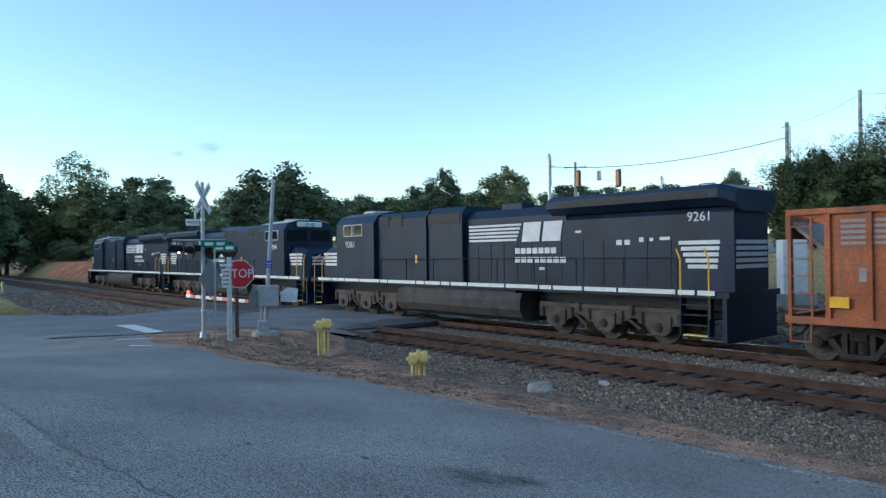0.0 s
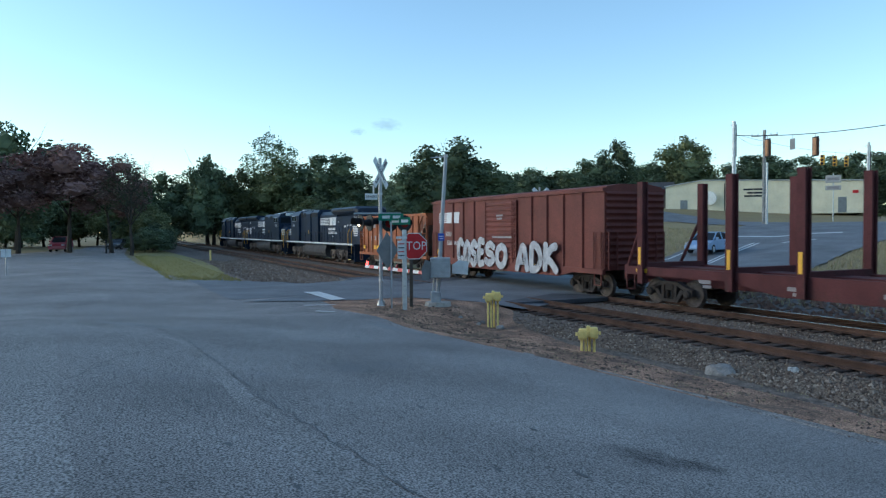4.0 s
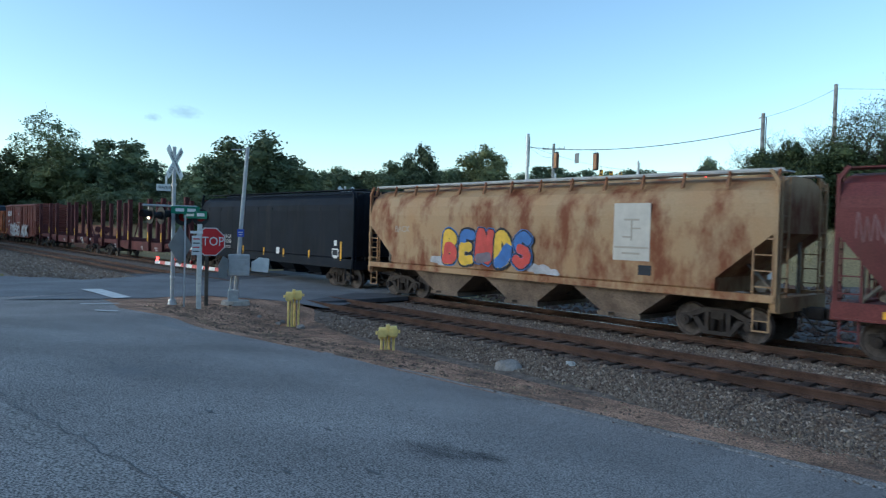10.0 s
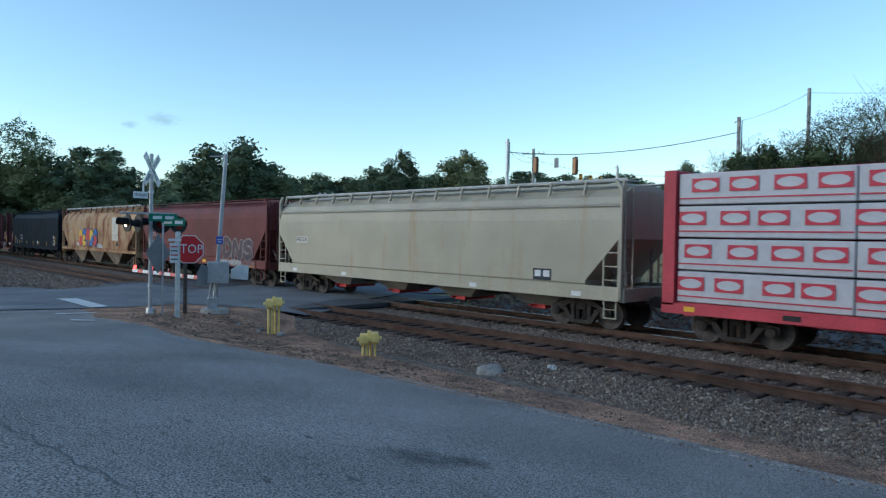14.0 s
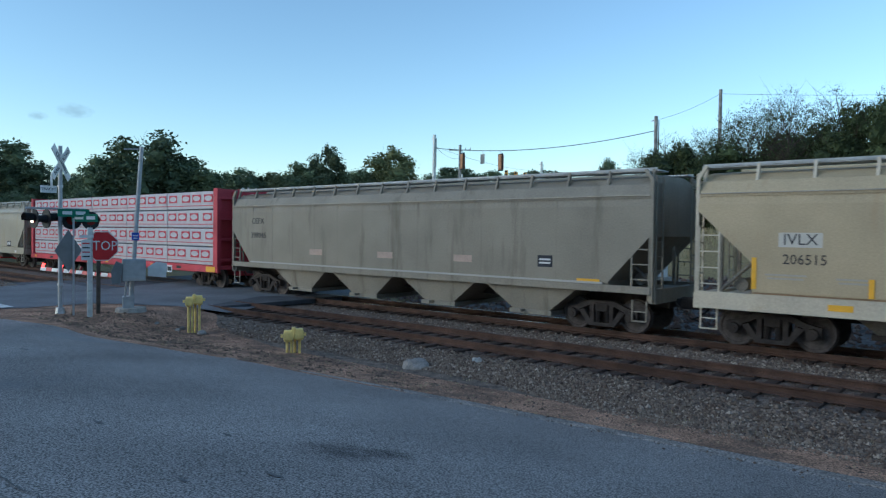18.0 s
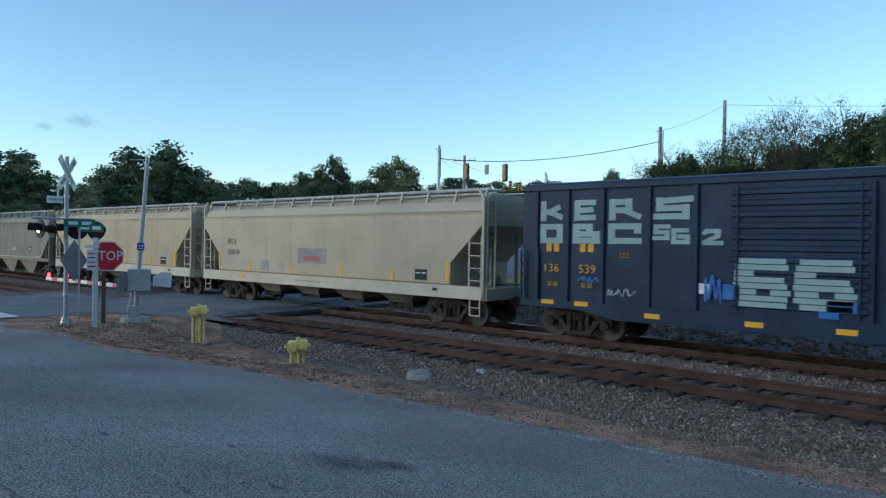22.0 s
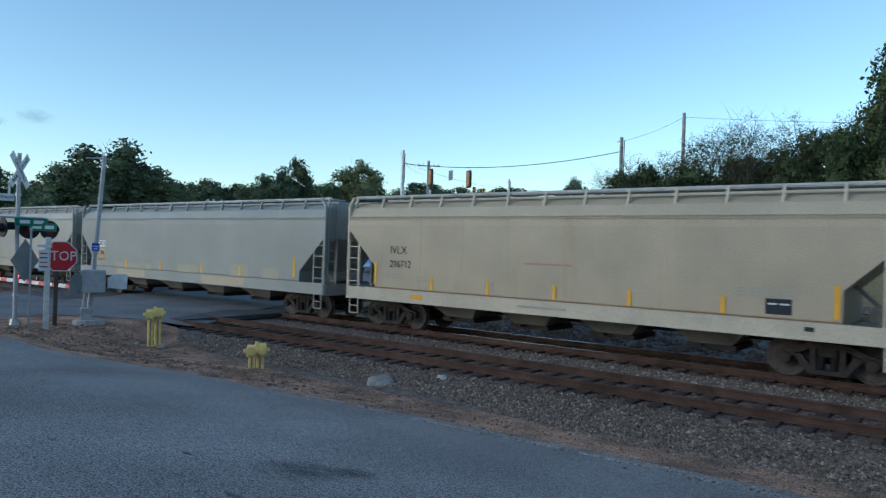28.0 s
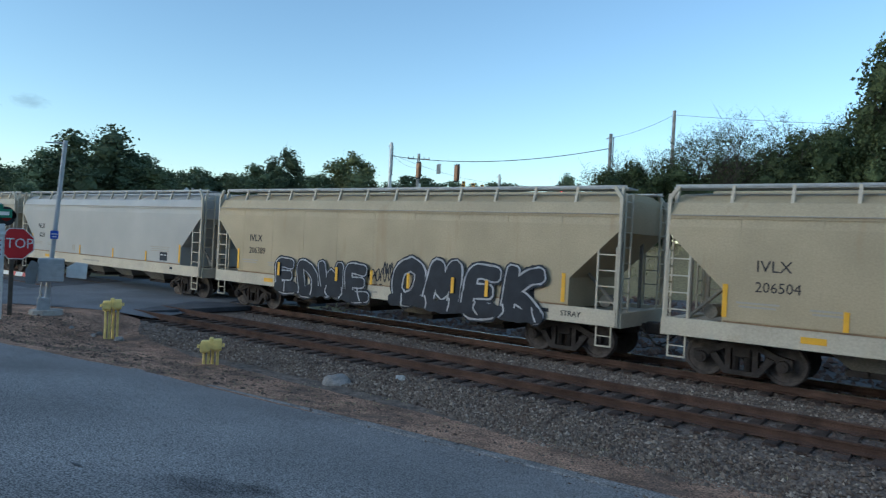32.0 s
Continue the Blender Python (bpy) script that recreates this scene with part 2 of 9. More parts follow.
def prism(bm, pts, axis, a, b):
    """A polygon pushed along an axis; pts in the other two axes, in order."""
    def place(p, s):
        q = list(p)
        q.insert("xyz".index(axis), s)
        return q
    va = [bm.verts.new(place(p, a)) for p in pts]
    vb = [bm.verts.new(place(p, b)) for p in pts]
    k = len(pts)
    for i in range(k):
        bm.faces.new((va[i], va[(i + 1) % k], vb[(i + 1) % k], vb[i]))
    bm.faces.new(va[::-1])
    bm.faces.new(vb)


def mesh_of(name, bm, material, smooth=False):
    bmesh.ops.recalc_face_normals(bm, faces=bm.faces)
    me = bpy.data.meshes.new(name)
    bm.to_mesh(me)
    bm.free()
    me.materials.append(material)
    if smooth:
        for p in me.polygons:
            p.use_smooth = True
    return me


def part(name, bm, material, parent=None, label="", smooth=False, m=None):
    me = bm if isinstance(bm, bpy.types.Mesh) else mesh_of(name, bm, material, smooth)
    ob = new(name, me)
    if parent is not None:
        ob.parent = parent
    if m is not None:
        ob.matrix_basis = m
    if label:
        ob["label"] = label
    return ob


def thing(name, label, category, m=None, group="", kind=""):
    ob = new(name)
    ob.empty_display_size = 0.2
    if m is not None:
        ob.matrix_basis = m
    return tagged(ob, label, category, group, kind)


def B():
    return bmesh.new()


LETTERS = {}


def words(text, size, material, parent, m, name="lettering", stretch=1.0):
    """Flat raised letters in the built-in font; m puts them in the parent's space."""
    key = (text, material.name)
    if key not in LETTERS:
        cu = bpy.data.curves.new("lettering", "FONT")
        cu.body, cu.align_x, cu.align_y, cu.size, cu.extrude, cu.resolution_u = text, "CENTER", "CENTER", 1.0, 0.004, 2
        tmp = new("lettering", cu)
        me = bpy.data.meshes.new_from_object(tmp.evaluated_get(bpy.context.evaluated_depsgraph_get()))
        bpy.data.objects.remove(tmp)
        me.materials.clear()
        me.materials.append(material)
        LETTERS[key] = me
    ob = new(name, LETTERS[key])
    ob.parent = parent
    ob.matrix_basis = m @ Matrix.Diagonal((size * stretch, size, 1, 1))
    return ob


FRONT = pose(0, 0, 0, 90, 0, 0)
# ---- the lie of the land ----
def smooth01(a, b, v):
    t = min(1.0, max(0.0, (v - a) / (b - a)))
    return t * t * (3 - 2 * t)


def ramp_at(table, v):
    if v <= table[0][0]:
        return table[0][1]
    for (a, za), (b, zb) in zip(table, table[1:]):
        if v <= b:
            return za + (zb - za) * (v - a) / (b - a)
    return table[-1][1]


# height across the line, from the parking side over the tracks to the far hill
PROFILE = ((-40, 0.35), (-15, 0.28), (-4.8, -0.2), (-3.6, -0.34), (-2.4, -0.46), (-1.7, -0.42), (-0.6, -0.2), (6.55, -0.2), (7.8, -0.42), (9, -0.5), (12, -0.1), (26, 0.95), (45, 2.75), (52, 3.1), (63, 3.6), (80, 4.1), (140, 4.6), (400, 5))
RISE = ((-60, 1.15), (-13.9, 0.72), (-11, 0.54), (-8, 0.32), (-5.5, 0.06), (-5.0, 0.0))
XROAD = (-28.0, 3.0)          # where the crossing road meets the tracks
XDIR = Vector((-0.46, 0.888))  # its way over the line


def road_offset(x, y):
    """Distance along and across the crossing road."""
    d = Vector((x - XROAD[0], y - XROAD[1]))
    return d.dot(XDIR), d.x * XDIR.y - d.y * XDIR.x


def land(x, y):
    z = ramp_at(PROFILE, y)
    along, across = road_offset(x, y)
    near = 1 - smooth01(4.2, 7.5, across) if across > 0 else 1 - smooth01(9.5, 12.5, -across)
    if across > 0 and along < -1:
        near = 1 - smooth01(2.6, 5.0, across)
    if along < 60:
        over = ramp_at(((-30, 0.25), (-12, 0.05), (-6, -0.02), (6, -0.02), (14, 0.05), (26, 0.95), (48, 2.9), (60, 3.3)), along)
        z = z + (over - z) * near * (1 - smooth01(-9.5, -13, y)) if y > -13 else z
    # cutting on the far side, towards the far end of the line
    far = smooth01(-55, -85, x)
    if y > 8.5:
        z += far * smooth01(8.5, 13, y) * 2.2
    z += 0.5 * far * smooth01(-8, -20, y) * 0
    # the road climbs from the tracks towards the lot
    z += ramp_at(RISE, y) * smooth01(-26, -13, x)
    # bank on the other side of the line, opposite the parking
    right = smooth01(-24, -12, x)
    if y > 9:
        z += right * smooth01(10, 26, y) * 2.2
    return z


def strip(name, edge_a, edge_b, n, m, material, lift, label="", category="", kind="structure", rough=0.0, sink=0.0):
    """A sheet between two edges that follows the land. Edges: lists of (x, y)."""
    def along(edge, t):
        q = t * (len(edge) - 1)
        i = min(int(q), len(edge) - 2)
        f = q - i
        return Vector(edge[i]) * (1 - f) + Vector(edge[i + 1]) * f
    verts, faces = [], []
    for i in range(n + 1):
        a, b = along(edge_a, i / n), along(edge_b, i / n)
        for j in range(m + 1):
            p = a.lerp(b, j / m)
            if rough and j in (0, m):
                p = p + Vector((noise.noise((p.x * 0.9, p.y * 0.9, 3.1)), noise.noise((p.x * 0.9, p.y * 0.9, 7.7)))) * rough
                p = p + Vector((noise.noise((p.x * 4, p.y * 4, 3.1)), noise.noise((p.x * 4, p.y * 4, 7.7)))) * rough * 0.35
            verts.append((p.x, p.y, land(p.x, p.y) + lift - (sink if j in (0, m) else 0.0)))
    for i in range(n):
        for j in range(m):
            k = i * (m + 1) + j
            faces.append((k, k + 1, k + m + 2, k + m + 1))
    me = bpy.data.meshes.new(name)
    me.from_pydata(verts, [], faces)
    me.materials.append(material)
    for p in me.polygons:
        p.use_smooth = True
    return tagged(new(name, me), label, category, "", kind)


def ground_sheet():
    xs = [-900, -600, -420] + [-320 + 20 * i for i in range(11)] + [-112 + 4 * i for i in range(12)] + [-65 + 1.5 * i for i in range(57)] + [22 + 6 * i for i in range(14)] + [110, 200, 400, 800]
    ys = [-600, -300, -150, -80, -50, -36] + [-26 + 2 * i for i in range(9)] + [-9.5 + 0.5 * i for i in range(50)] + [16 + 2 * i for i in range(20)] + [58 + 6 * i for i in range(10)] + [130, 180, 260, 400, 900]
    verts = [(x, y, land(x, y) + (0.05 * noise.noise((x * 0.4, y * 0.4, 0)) if y > 9 else -0.05) - (0.4 if -2.4 < y < 8.4 else 0.0)) for x in xs for y in ys]
    w = len(ys)
    faces = [(i * w + j, (i + 1) * w + j, (i + 1) * w + j + 1, i * w + j + 1) for i in range(len(xs) - 1) for j in range(w - 1)]
    me = bpy.data.meshes.new("ground")
    me.from_pydata(verts, [], faces)
    me.materials.append(M["grass"])
    for p in me.polygons:
        p.use_smooth = True
    return tagged(new("ground", me), "dry yellow-green grass field rising to the woods", "ground", "", "structure")


ground_sheet()

# asphalt: the road beside the line, and the crossing road
strip("road", [(-60, -11.2), (-40, -9.5), (-33, -7.2), (-26, -6.0), (-22, -6.0), (-18, -5.8), (-13.7, -4.8), (-8.7, -4.35), (-5.4, -4.15), (0, -4.0), (20, -4.0), (60, -4.0)],
      [(-60, -60), (-40, -60), (-33, -60), (-26, -60), (-22, -60), (-18, -60), (-13.7, -60), (-8.7, -60), (-5.4, -60), (0, -60), (20, -60), (60, -60)],
      240, 40, M["asphalt"], 0.025, "grey worn asphalt road beside the tracks", "road", rough=0.16)
strip("road_far_end", [(-60.02, -11.2), (-85, -11.4), (-107, -10.5), (-140, -9)], [(-60.02, -26), (-85, -24), (-107, -16.4), (-140, -14)], 60, 8, M["asphalt"], 0.03, "asphalt lane leading away beside the line", "road", rough=0.3)
side = Vector((XDIR.y, -XDIR.x))


def crossing_edge(w, a0, a1, k=24):
    o = Vector(XROAD)
    return [tuple(o + XDIR * (a0 + (a1 - a0) * i / k) + side * w) for i in range(k + 1)]


def near_corner(p):
    """The dirt corner cuts into the crossing road on the near side of the line."""
    x, y = p
    return min(x, -25.6 + 0.5 * smooth01(-4, -6.4, y) + 5.6 * smooth01(-2.6, 0.6, y)), y


strip("crossing_road", crossing_edge(-4.4, -11.5, 9, 60), [near_corner(p) for p in crossing_edge(4.6, -11.5, 9, 60)], 80, 10, M["asphalt_new"], 0.055, "asphalt road crossing the tracks", "road", rough=0.1)
strip("crossing_apron", [(-41, -9.6), (-40.4, -7.6), (-39.3, -5.6), (-39.6, -2.6), (-38.4, -0.6), (-38.2, 0.2)], [(-28, -9.4), (-28, -7.4), (-28.5, -5.4), (-29, -2.6), (-30, -0.6), (-30, 0.2)], 50, 10, M["asphalt_new"], 0.034, "wide asphalt apron where the lane meets the crossing", "road", rough=0.2)
HILL_A = ((8.0, -37.6), (15, -36.6), (21.4, -37.0), (25.8, -39.7), (31.4, -42.9), (41, -48.2), (52, -53.8))
HILL_B = ((8.0, -25.6), (15, -24.6), (20, -24.5), (26.9, -27.5), (38.5, -30.7), (45, -31.5), (52, -33.0))
strip("hill_road", [(ramp_at(HILL_A, 8 + 44 * i / 40), 8 + 44 * i / 40) for i in range(41)], [(ramp_at(HILL_B, 8 + 44 * i / 40), 8 + 44 * i / 40) for i in range(41)], 100, 14, M["asphalt_new"], 0.06, "wide asphalt road climbing from the crossing to the lights", "road", rough=0.2)


def on_hill_road(x, y):
    return 7 < y < 53 and ramp_at(HILL_A, y) - 0.3 < x < ramp_at(HILL_B, y) + 0.3


strip("cross_street", [(-130, 57), (-60, 47), (-40, 44.5), (-20, 41), (30, 36)], [(-130, 66), (-60, 55.5), (-40, 53), (-20, 49.5), (30, 44)], 90, 8, M["asphalt_new"], 0.07, "far cross street at the traffic lights", "road", rough=0.2)
# dirt verge and ballast
strip("dirt_verge", [(-27.0, -6.42), (-24.6, -6.72), (-22.4, -7.17), (-20.4, -6.82), (-18.3, -6.42), (-16.2, -5.87), (-14, -5.42), (-11.3, -4.97), (-9, -4.77), (-7, -4.57), (-4.3, -4.2), (0, -4), (30, -4)],
      [(-29.0, -0.25), (-26.0, -0.2), (-23.6, -0.25), (-21.4, -0.8), (-18.5, -1.7), (-16.5, -2.1), (-14, -2.3), (-11.3, -2.4), (-9, -2.35), (-7, -2.3), (-4.3, -2.3), (0, -2.2), (30, -2.2)], 220, 16, M["dirt"], 0.04, "bare brown dirt verge with dry leaves", "verge", rough=0.3, sink=0.05)
strip("dirt_shoulder", [(-120, -7), (-80, -5), (-50, -6.2), (-42, -8.4), (-40.0, -8.2)], [(-120, -2), (-80, -2), (-50, -1.9), (-42, -1.6), (-38.2, -1.4)], 60, 6, M["ballast"], 0.02, "gravelly shoulder beside the line", "verge", rough=0.3)


def track_bed():
    verts, faces = [], []
    xs = [-460, -300, -200, -150, -120] + [-100 + 2 * i for i in range(34)] + [-32.5 + 0.5 * i for i in range(110)] + [24, 40, 80, 160, 420]
    ys = [-2.5, -2.1, -1.7, -1.3, -0.9, -0.6, 0, 0.7, 1.4, 2.2, 2.97, 3.7, 4.5, 5.2, 5.9, 6.55, 7.2, 7.9, 8.6]
    for x in xs:
        for y in ys:
            verts.append((x, y, ramp_at(PROFILE, y) + (0.02 if y < -0.7 else -0.02) + 0.02 * noise.noise((x * 2.3, y * 2.3, 0))))
    w = len(ys)
    faces = [(i * w + j, (i + 1) * w + j, (i + 1) * w + j + 1, i * w + j + 1) for i in range(len(xs) - 1) for j in range(w - 1)]
    me = bpy.data.meshes.new("ballast_bed")
    me.from_pydata(verts, [], faces)
    me.materials.append(M["ballast"])
    return tagged(new("ballast_bed", me), "brown-grey crushed stone bed under the rails", "ballast", "", "structure")


track_bed()
TRACKS = (0.7175, 5.2175)


def rail_profile(h=0.172):
    return [(-0.07, -h), (0.07, -h), (0.07, -h + 0.02), (0.012, -h + 0.045), (0.012, -0.045), (0.036, -0.035), (0.036, -0.004), (0.03, 0), (-0.03, 0), (-0.036, -0.004), (-0.036, -0.035), (-0.012, -0.045), (-0.012, -h + 0.045), (-0.07, -h + 0.02)]


def rails():
    for y0, used in zip(TRACKS, (False, True)):
        track = thing("railway_track", "rusty steel track on wooden ties" if not used else "busy track with polished rail heads", "railway track", pose(0, y0, 0), "tracks", "structure")
        for s in (-0.7535, 0.7535):
            bm = B()
            prism(bm, [(y + s, z) for y, z in rail_profile()], "x", -460, 420)
            part("rail", bm, M["rail"], track)
            bm = B()
            box(bm, -460, 420, s - 0.028, s + 0.028, 0.0, 0.003)
            part("rail_head", bm, M["rail_top"] if used else M["rail"], track, "polished running surface" if used else "")


rails()
VAPOUR = wisp("grey_vapour", (0.45, 0.48, 0.57), 0.32)
for d, w, h in (((-0.923, 0.355, 0.150), 34, 15), ((-0.938, 0.318, 0.140), 18, 9)):
    puff = bpy.data.meshes.new("cloud")
    rim = [(math.cos(k * math.tau / 32), 0, math.sin(k * math.tau / 32)) for k in range(32)]
    puff.from_pydata([(0, 0, 0)] + rim, [], [(0, 1 + k, 1 + (k + 1) % 32) for k in range(32)])
    puff.materials.append(VAPOUR)
    cloud = tagged(new("cloud", puff), "small grey wisp of cloud low in the sky", "cloud", "", "structure")
    cloud.matrix_basis = Matrix.Translation(Vector(d) * 1150) @ pose(0, 0, 0, 0, 0, math.degrees(math.atan2(d[1], d[0])) + 90) @ Matrix.Diagonal((w, 1, h, 1))
# ---- trees ----
def crown_mesh(name, seed, material, lobes=15, leaves=8000, size=0.022, reach=1.0, open_work=0.0, top=0.0):
    """A crown in a unit box: boughs bearing smaller tufts, a dark heart of facets under a loose coat of leaves. x, y in -0.5..0.5, z in 0..1."""
    rnd = random.Random(seed)
    boughs = [(Vector((0, 0, 0.4)), 0.3)]
    for k in range(lobes):
        a = k * 2.399 + rnd.uniform(-0.5, 0.5)
        h = -1.0 + 1.9 * (k + rnd.random()) / lobes
        w = math.sqrt(max(0.04, 1 - max(0.0, h) ** 2 * 0.95)) * rnd.uniform(0.75, 1.1)
        boughs.append((Vector((math.cos(a) * w * 0.3 * reach, math.sin(a) * w * 0.3 * reach, 0.42 + h * 0.38)), rnd.uniform(0.1, 0.17)))
    if top:
        boughs.append((Vector((rnd.uniform(-0.08, 0.08), rnd.uniform(-0.08, 0.08), 0.86)), top))
    tufts = []
    for c, r in boughs[1:]:
        for _ in range(6):
            d = Vector((rnd.gauss(0, 1), rnd.gauss(0, 1), rnd.gauss(0.35, 0.9))).normalized()
            tufts.append((c + d * r * rnd.uniform(0.75, 1.1), r * rnd.uniform(0.28, 0.5)))
    verts, faces = [], []
    if not open_work:
        for c, r in boughs:
            ball = B()
            bmesh.ops.create_icosphere(ball, subdivisions=2, radius=1)
            k = len(verts)
            for v in ball.verts:
                verts.append(tuple(c + v.co * r * 0.6 * (1 + 0.6 * noise.noise(v.co * 2.6 + c * 9))))
            faces += [tuple(k + v.index for v in f.verts) for f in ball.faces]
            ball.free()
    heads = boughs + tufts
    total = sum(r ** 1.6 for c, r in heads)
    for c, r in heads:
        for _ in range(int(leaves * r ** 1.6 / total)):
            d = Vector((rnd.gauss(0, 1), rnd.gauss(0, 1), rnd.gauss(0.2, 1))).normalized()
            if open_work and noise.noise(d * 3.5 + c * 23) < open_work - 0.5:
                continue
            p = c + d * r * min(1.35, max(0.4, rnd.gauss(0.92, 0.17))) * (1 + 0.35 * noise.noise(d * 3.0 + c * 9))
            a = Vector((rnd.gauss(0, 1), rnd.gauss(0, 1), rnd.gauss(0, 0.8))).normalized()
            b = a.cross(d + Vector((rnd.gauss(0, 0.8), rnd.gauss(0, 0.8), rnd.gauss(0, 0.8)))).normalized()
            s = size * rnd.uniform(0.45, 1.15)
            a, b = a * s, b * s * 0.62
            k = len(verts)
            verts += [p - a, p + b * 0.9, p + a, p - b * 0.9]
            faces.append((k, k + 1, k + 2, k + 3))
    lo, hi = min(v[2] for v in verts), max(v[2] for v in verts)
    wide = max(max(abs(v[0]), abs(v[1])) for v in verts)
    verts = [(v[0] * 0.5 / wide, v[1] * 0.5 / wide, (v[2] - lo) / (hi - lo)) for v in verts]
    me = bpy.data.meshes.new(name)
    me.from_pydata(verts, [], faces)
    me.materials.append(material)
    return me


def trunk_mesh(name, seed, bare=False):
    """Tapered trunk and its limbs, unit height."""
    rnd = random.Random(seed)
    bm, lb = B(), B()
    p, d = Vector((0, 0, -0.02)), Vector((0, 0, 1))
    r = 0.028
    rings = []
    for i in range(7):
        rings.append([bm.verts.new(p + Vector((math.cos(k * math.tau / 7), math.sin(k * math.tau / 7), 0)) * r) for k in range(7)])
        q = p + (d + Vector((rnd.uniform(-0.12, 0.12), rnd.uniform(-0.12, 0.12), 0))) * 0.11
        if 1 < i < 6:
            for _ in range(4 if bare else 2):
                a = rnd.uniform(0, math.tau)
                e = q + Vector((math.cos(a) * 0.2, math.sin(a) * 0.2, rnd.uniform(0.12, 0.28)))
                rod(lb, q, e, r * 0.45, r * 0.14, 5, False)
                for _ in range(7 if bare else 2):
                    u = q.lerp(e, rnd.uniform(0.35, 0.98))
                    w = u + Vector((rnd.uniform(-0.15, 0.15), rnd.uniform(-0.15, 0.15), rnd.uniform(0.04, 0.2)))
                    rod(lb, u, w, r * 0.16, r * 0.05, 4, False)
                    if bare:
                        for _ in range(3):
                            f = u.lerp(w, rnd.uniform(0.3, 0.95))
                            rod(lb, f, f + Vector((rnd.uniform(-0.08, 0.08), rnd.uniform(-0.08, 0.08), rnd.uniform(0.0, 0.11))), r * 0.08, r * 0.03, 3, False)
        p, r = q, r * 0.8
    for ra, rb in zip(rings, rings[1:]):
        for k in range(7):
            bm.faces.new((ra[k], ra[(k + 1) % 7], rb[(k + 1) % 7], rb[k]))
    return mesh_of(name, bm, M["bark"]), mesh_of("branchwork", lb, M["bark"])


CROWNS = [crown_mesh("crown", 11 + i, M["leaf"] if i % 3 else M["leaf2"], lobes=13 + i, top=(0.11 if i % 2 else 0.0)) for i in range(6)]
NEARCROWN = [crown_mesh("crown", 61 + i, M["leafdark"], lobes=20, leaves=12000, size=0.018, top=0.1 * i) for i in range(3)]
REDCROWN = crown_mesh("crown", 31, M["leafred"], lobes=13, leaves=5500, reach=1.15)
ROUNDCROWN = crown_mesh("crown", 91, M["leaf"], lobes=15, leaves=6500, size=0.02, open_work=0.3, top=0.14)
THINCROWN = [crown_mesh("crown", 41 + i, M["leafdark"], lobes=22, leaves=7000, size=0.011, reach=1.15, open_work=0.42) for i in range(2)]
TRUNKS = [trunk_mesh("trunk", 5 + i) for i in range(3)]
BARE = trunk_mesh("trunk", 77, True)
tree_rnd = random.Random(4)


def tree(x, y, top, width, crown=None, label="", name="tree", low=0.12, trunk=None, turn=None):
    z = land(x, y)
    h = top - z
    ob = thing(name, label or "dark green leafy tree at the edge of the wood", "tree", pose(x, y, z, 0, 0, tree_rnd.uniform(0, 360) if turn is None else turn), "trees")
    stem, limbs = trunk or tree_rnd.choice(TRUNKS)
    part("trunk", stem, None, ob, m=Matrix.Diagonal((h * 0.9, h * 0.9, h, 1)))
    part("branchwork", limbs, None, ob, m=Matrix.Diagonal((h * 0.9, h * 0.9, h, 1)))["kind"] = "stuff"
    part("crown", crown or tree_rnd.choice(CROWNS), None, ob, m=Matrix.Translation((0, 0, h * low)) @ Matrix.Diagonal((width, width, h * (1 - low), 1)))
    return ob


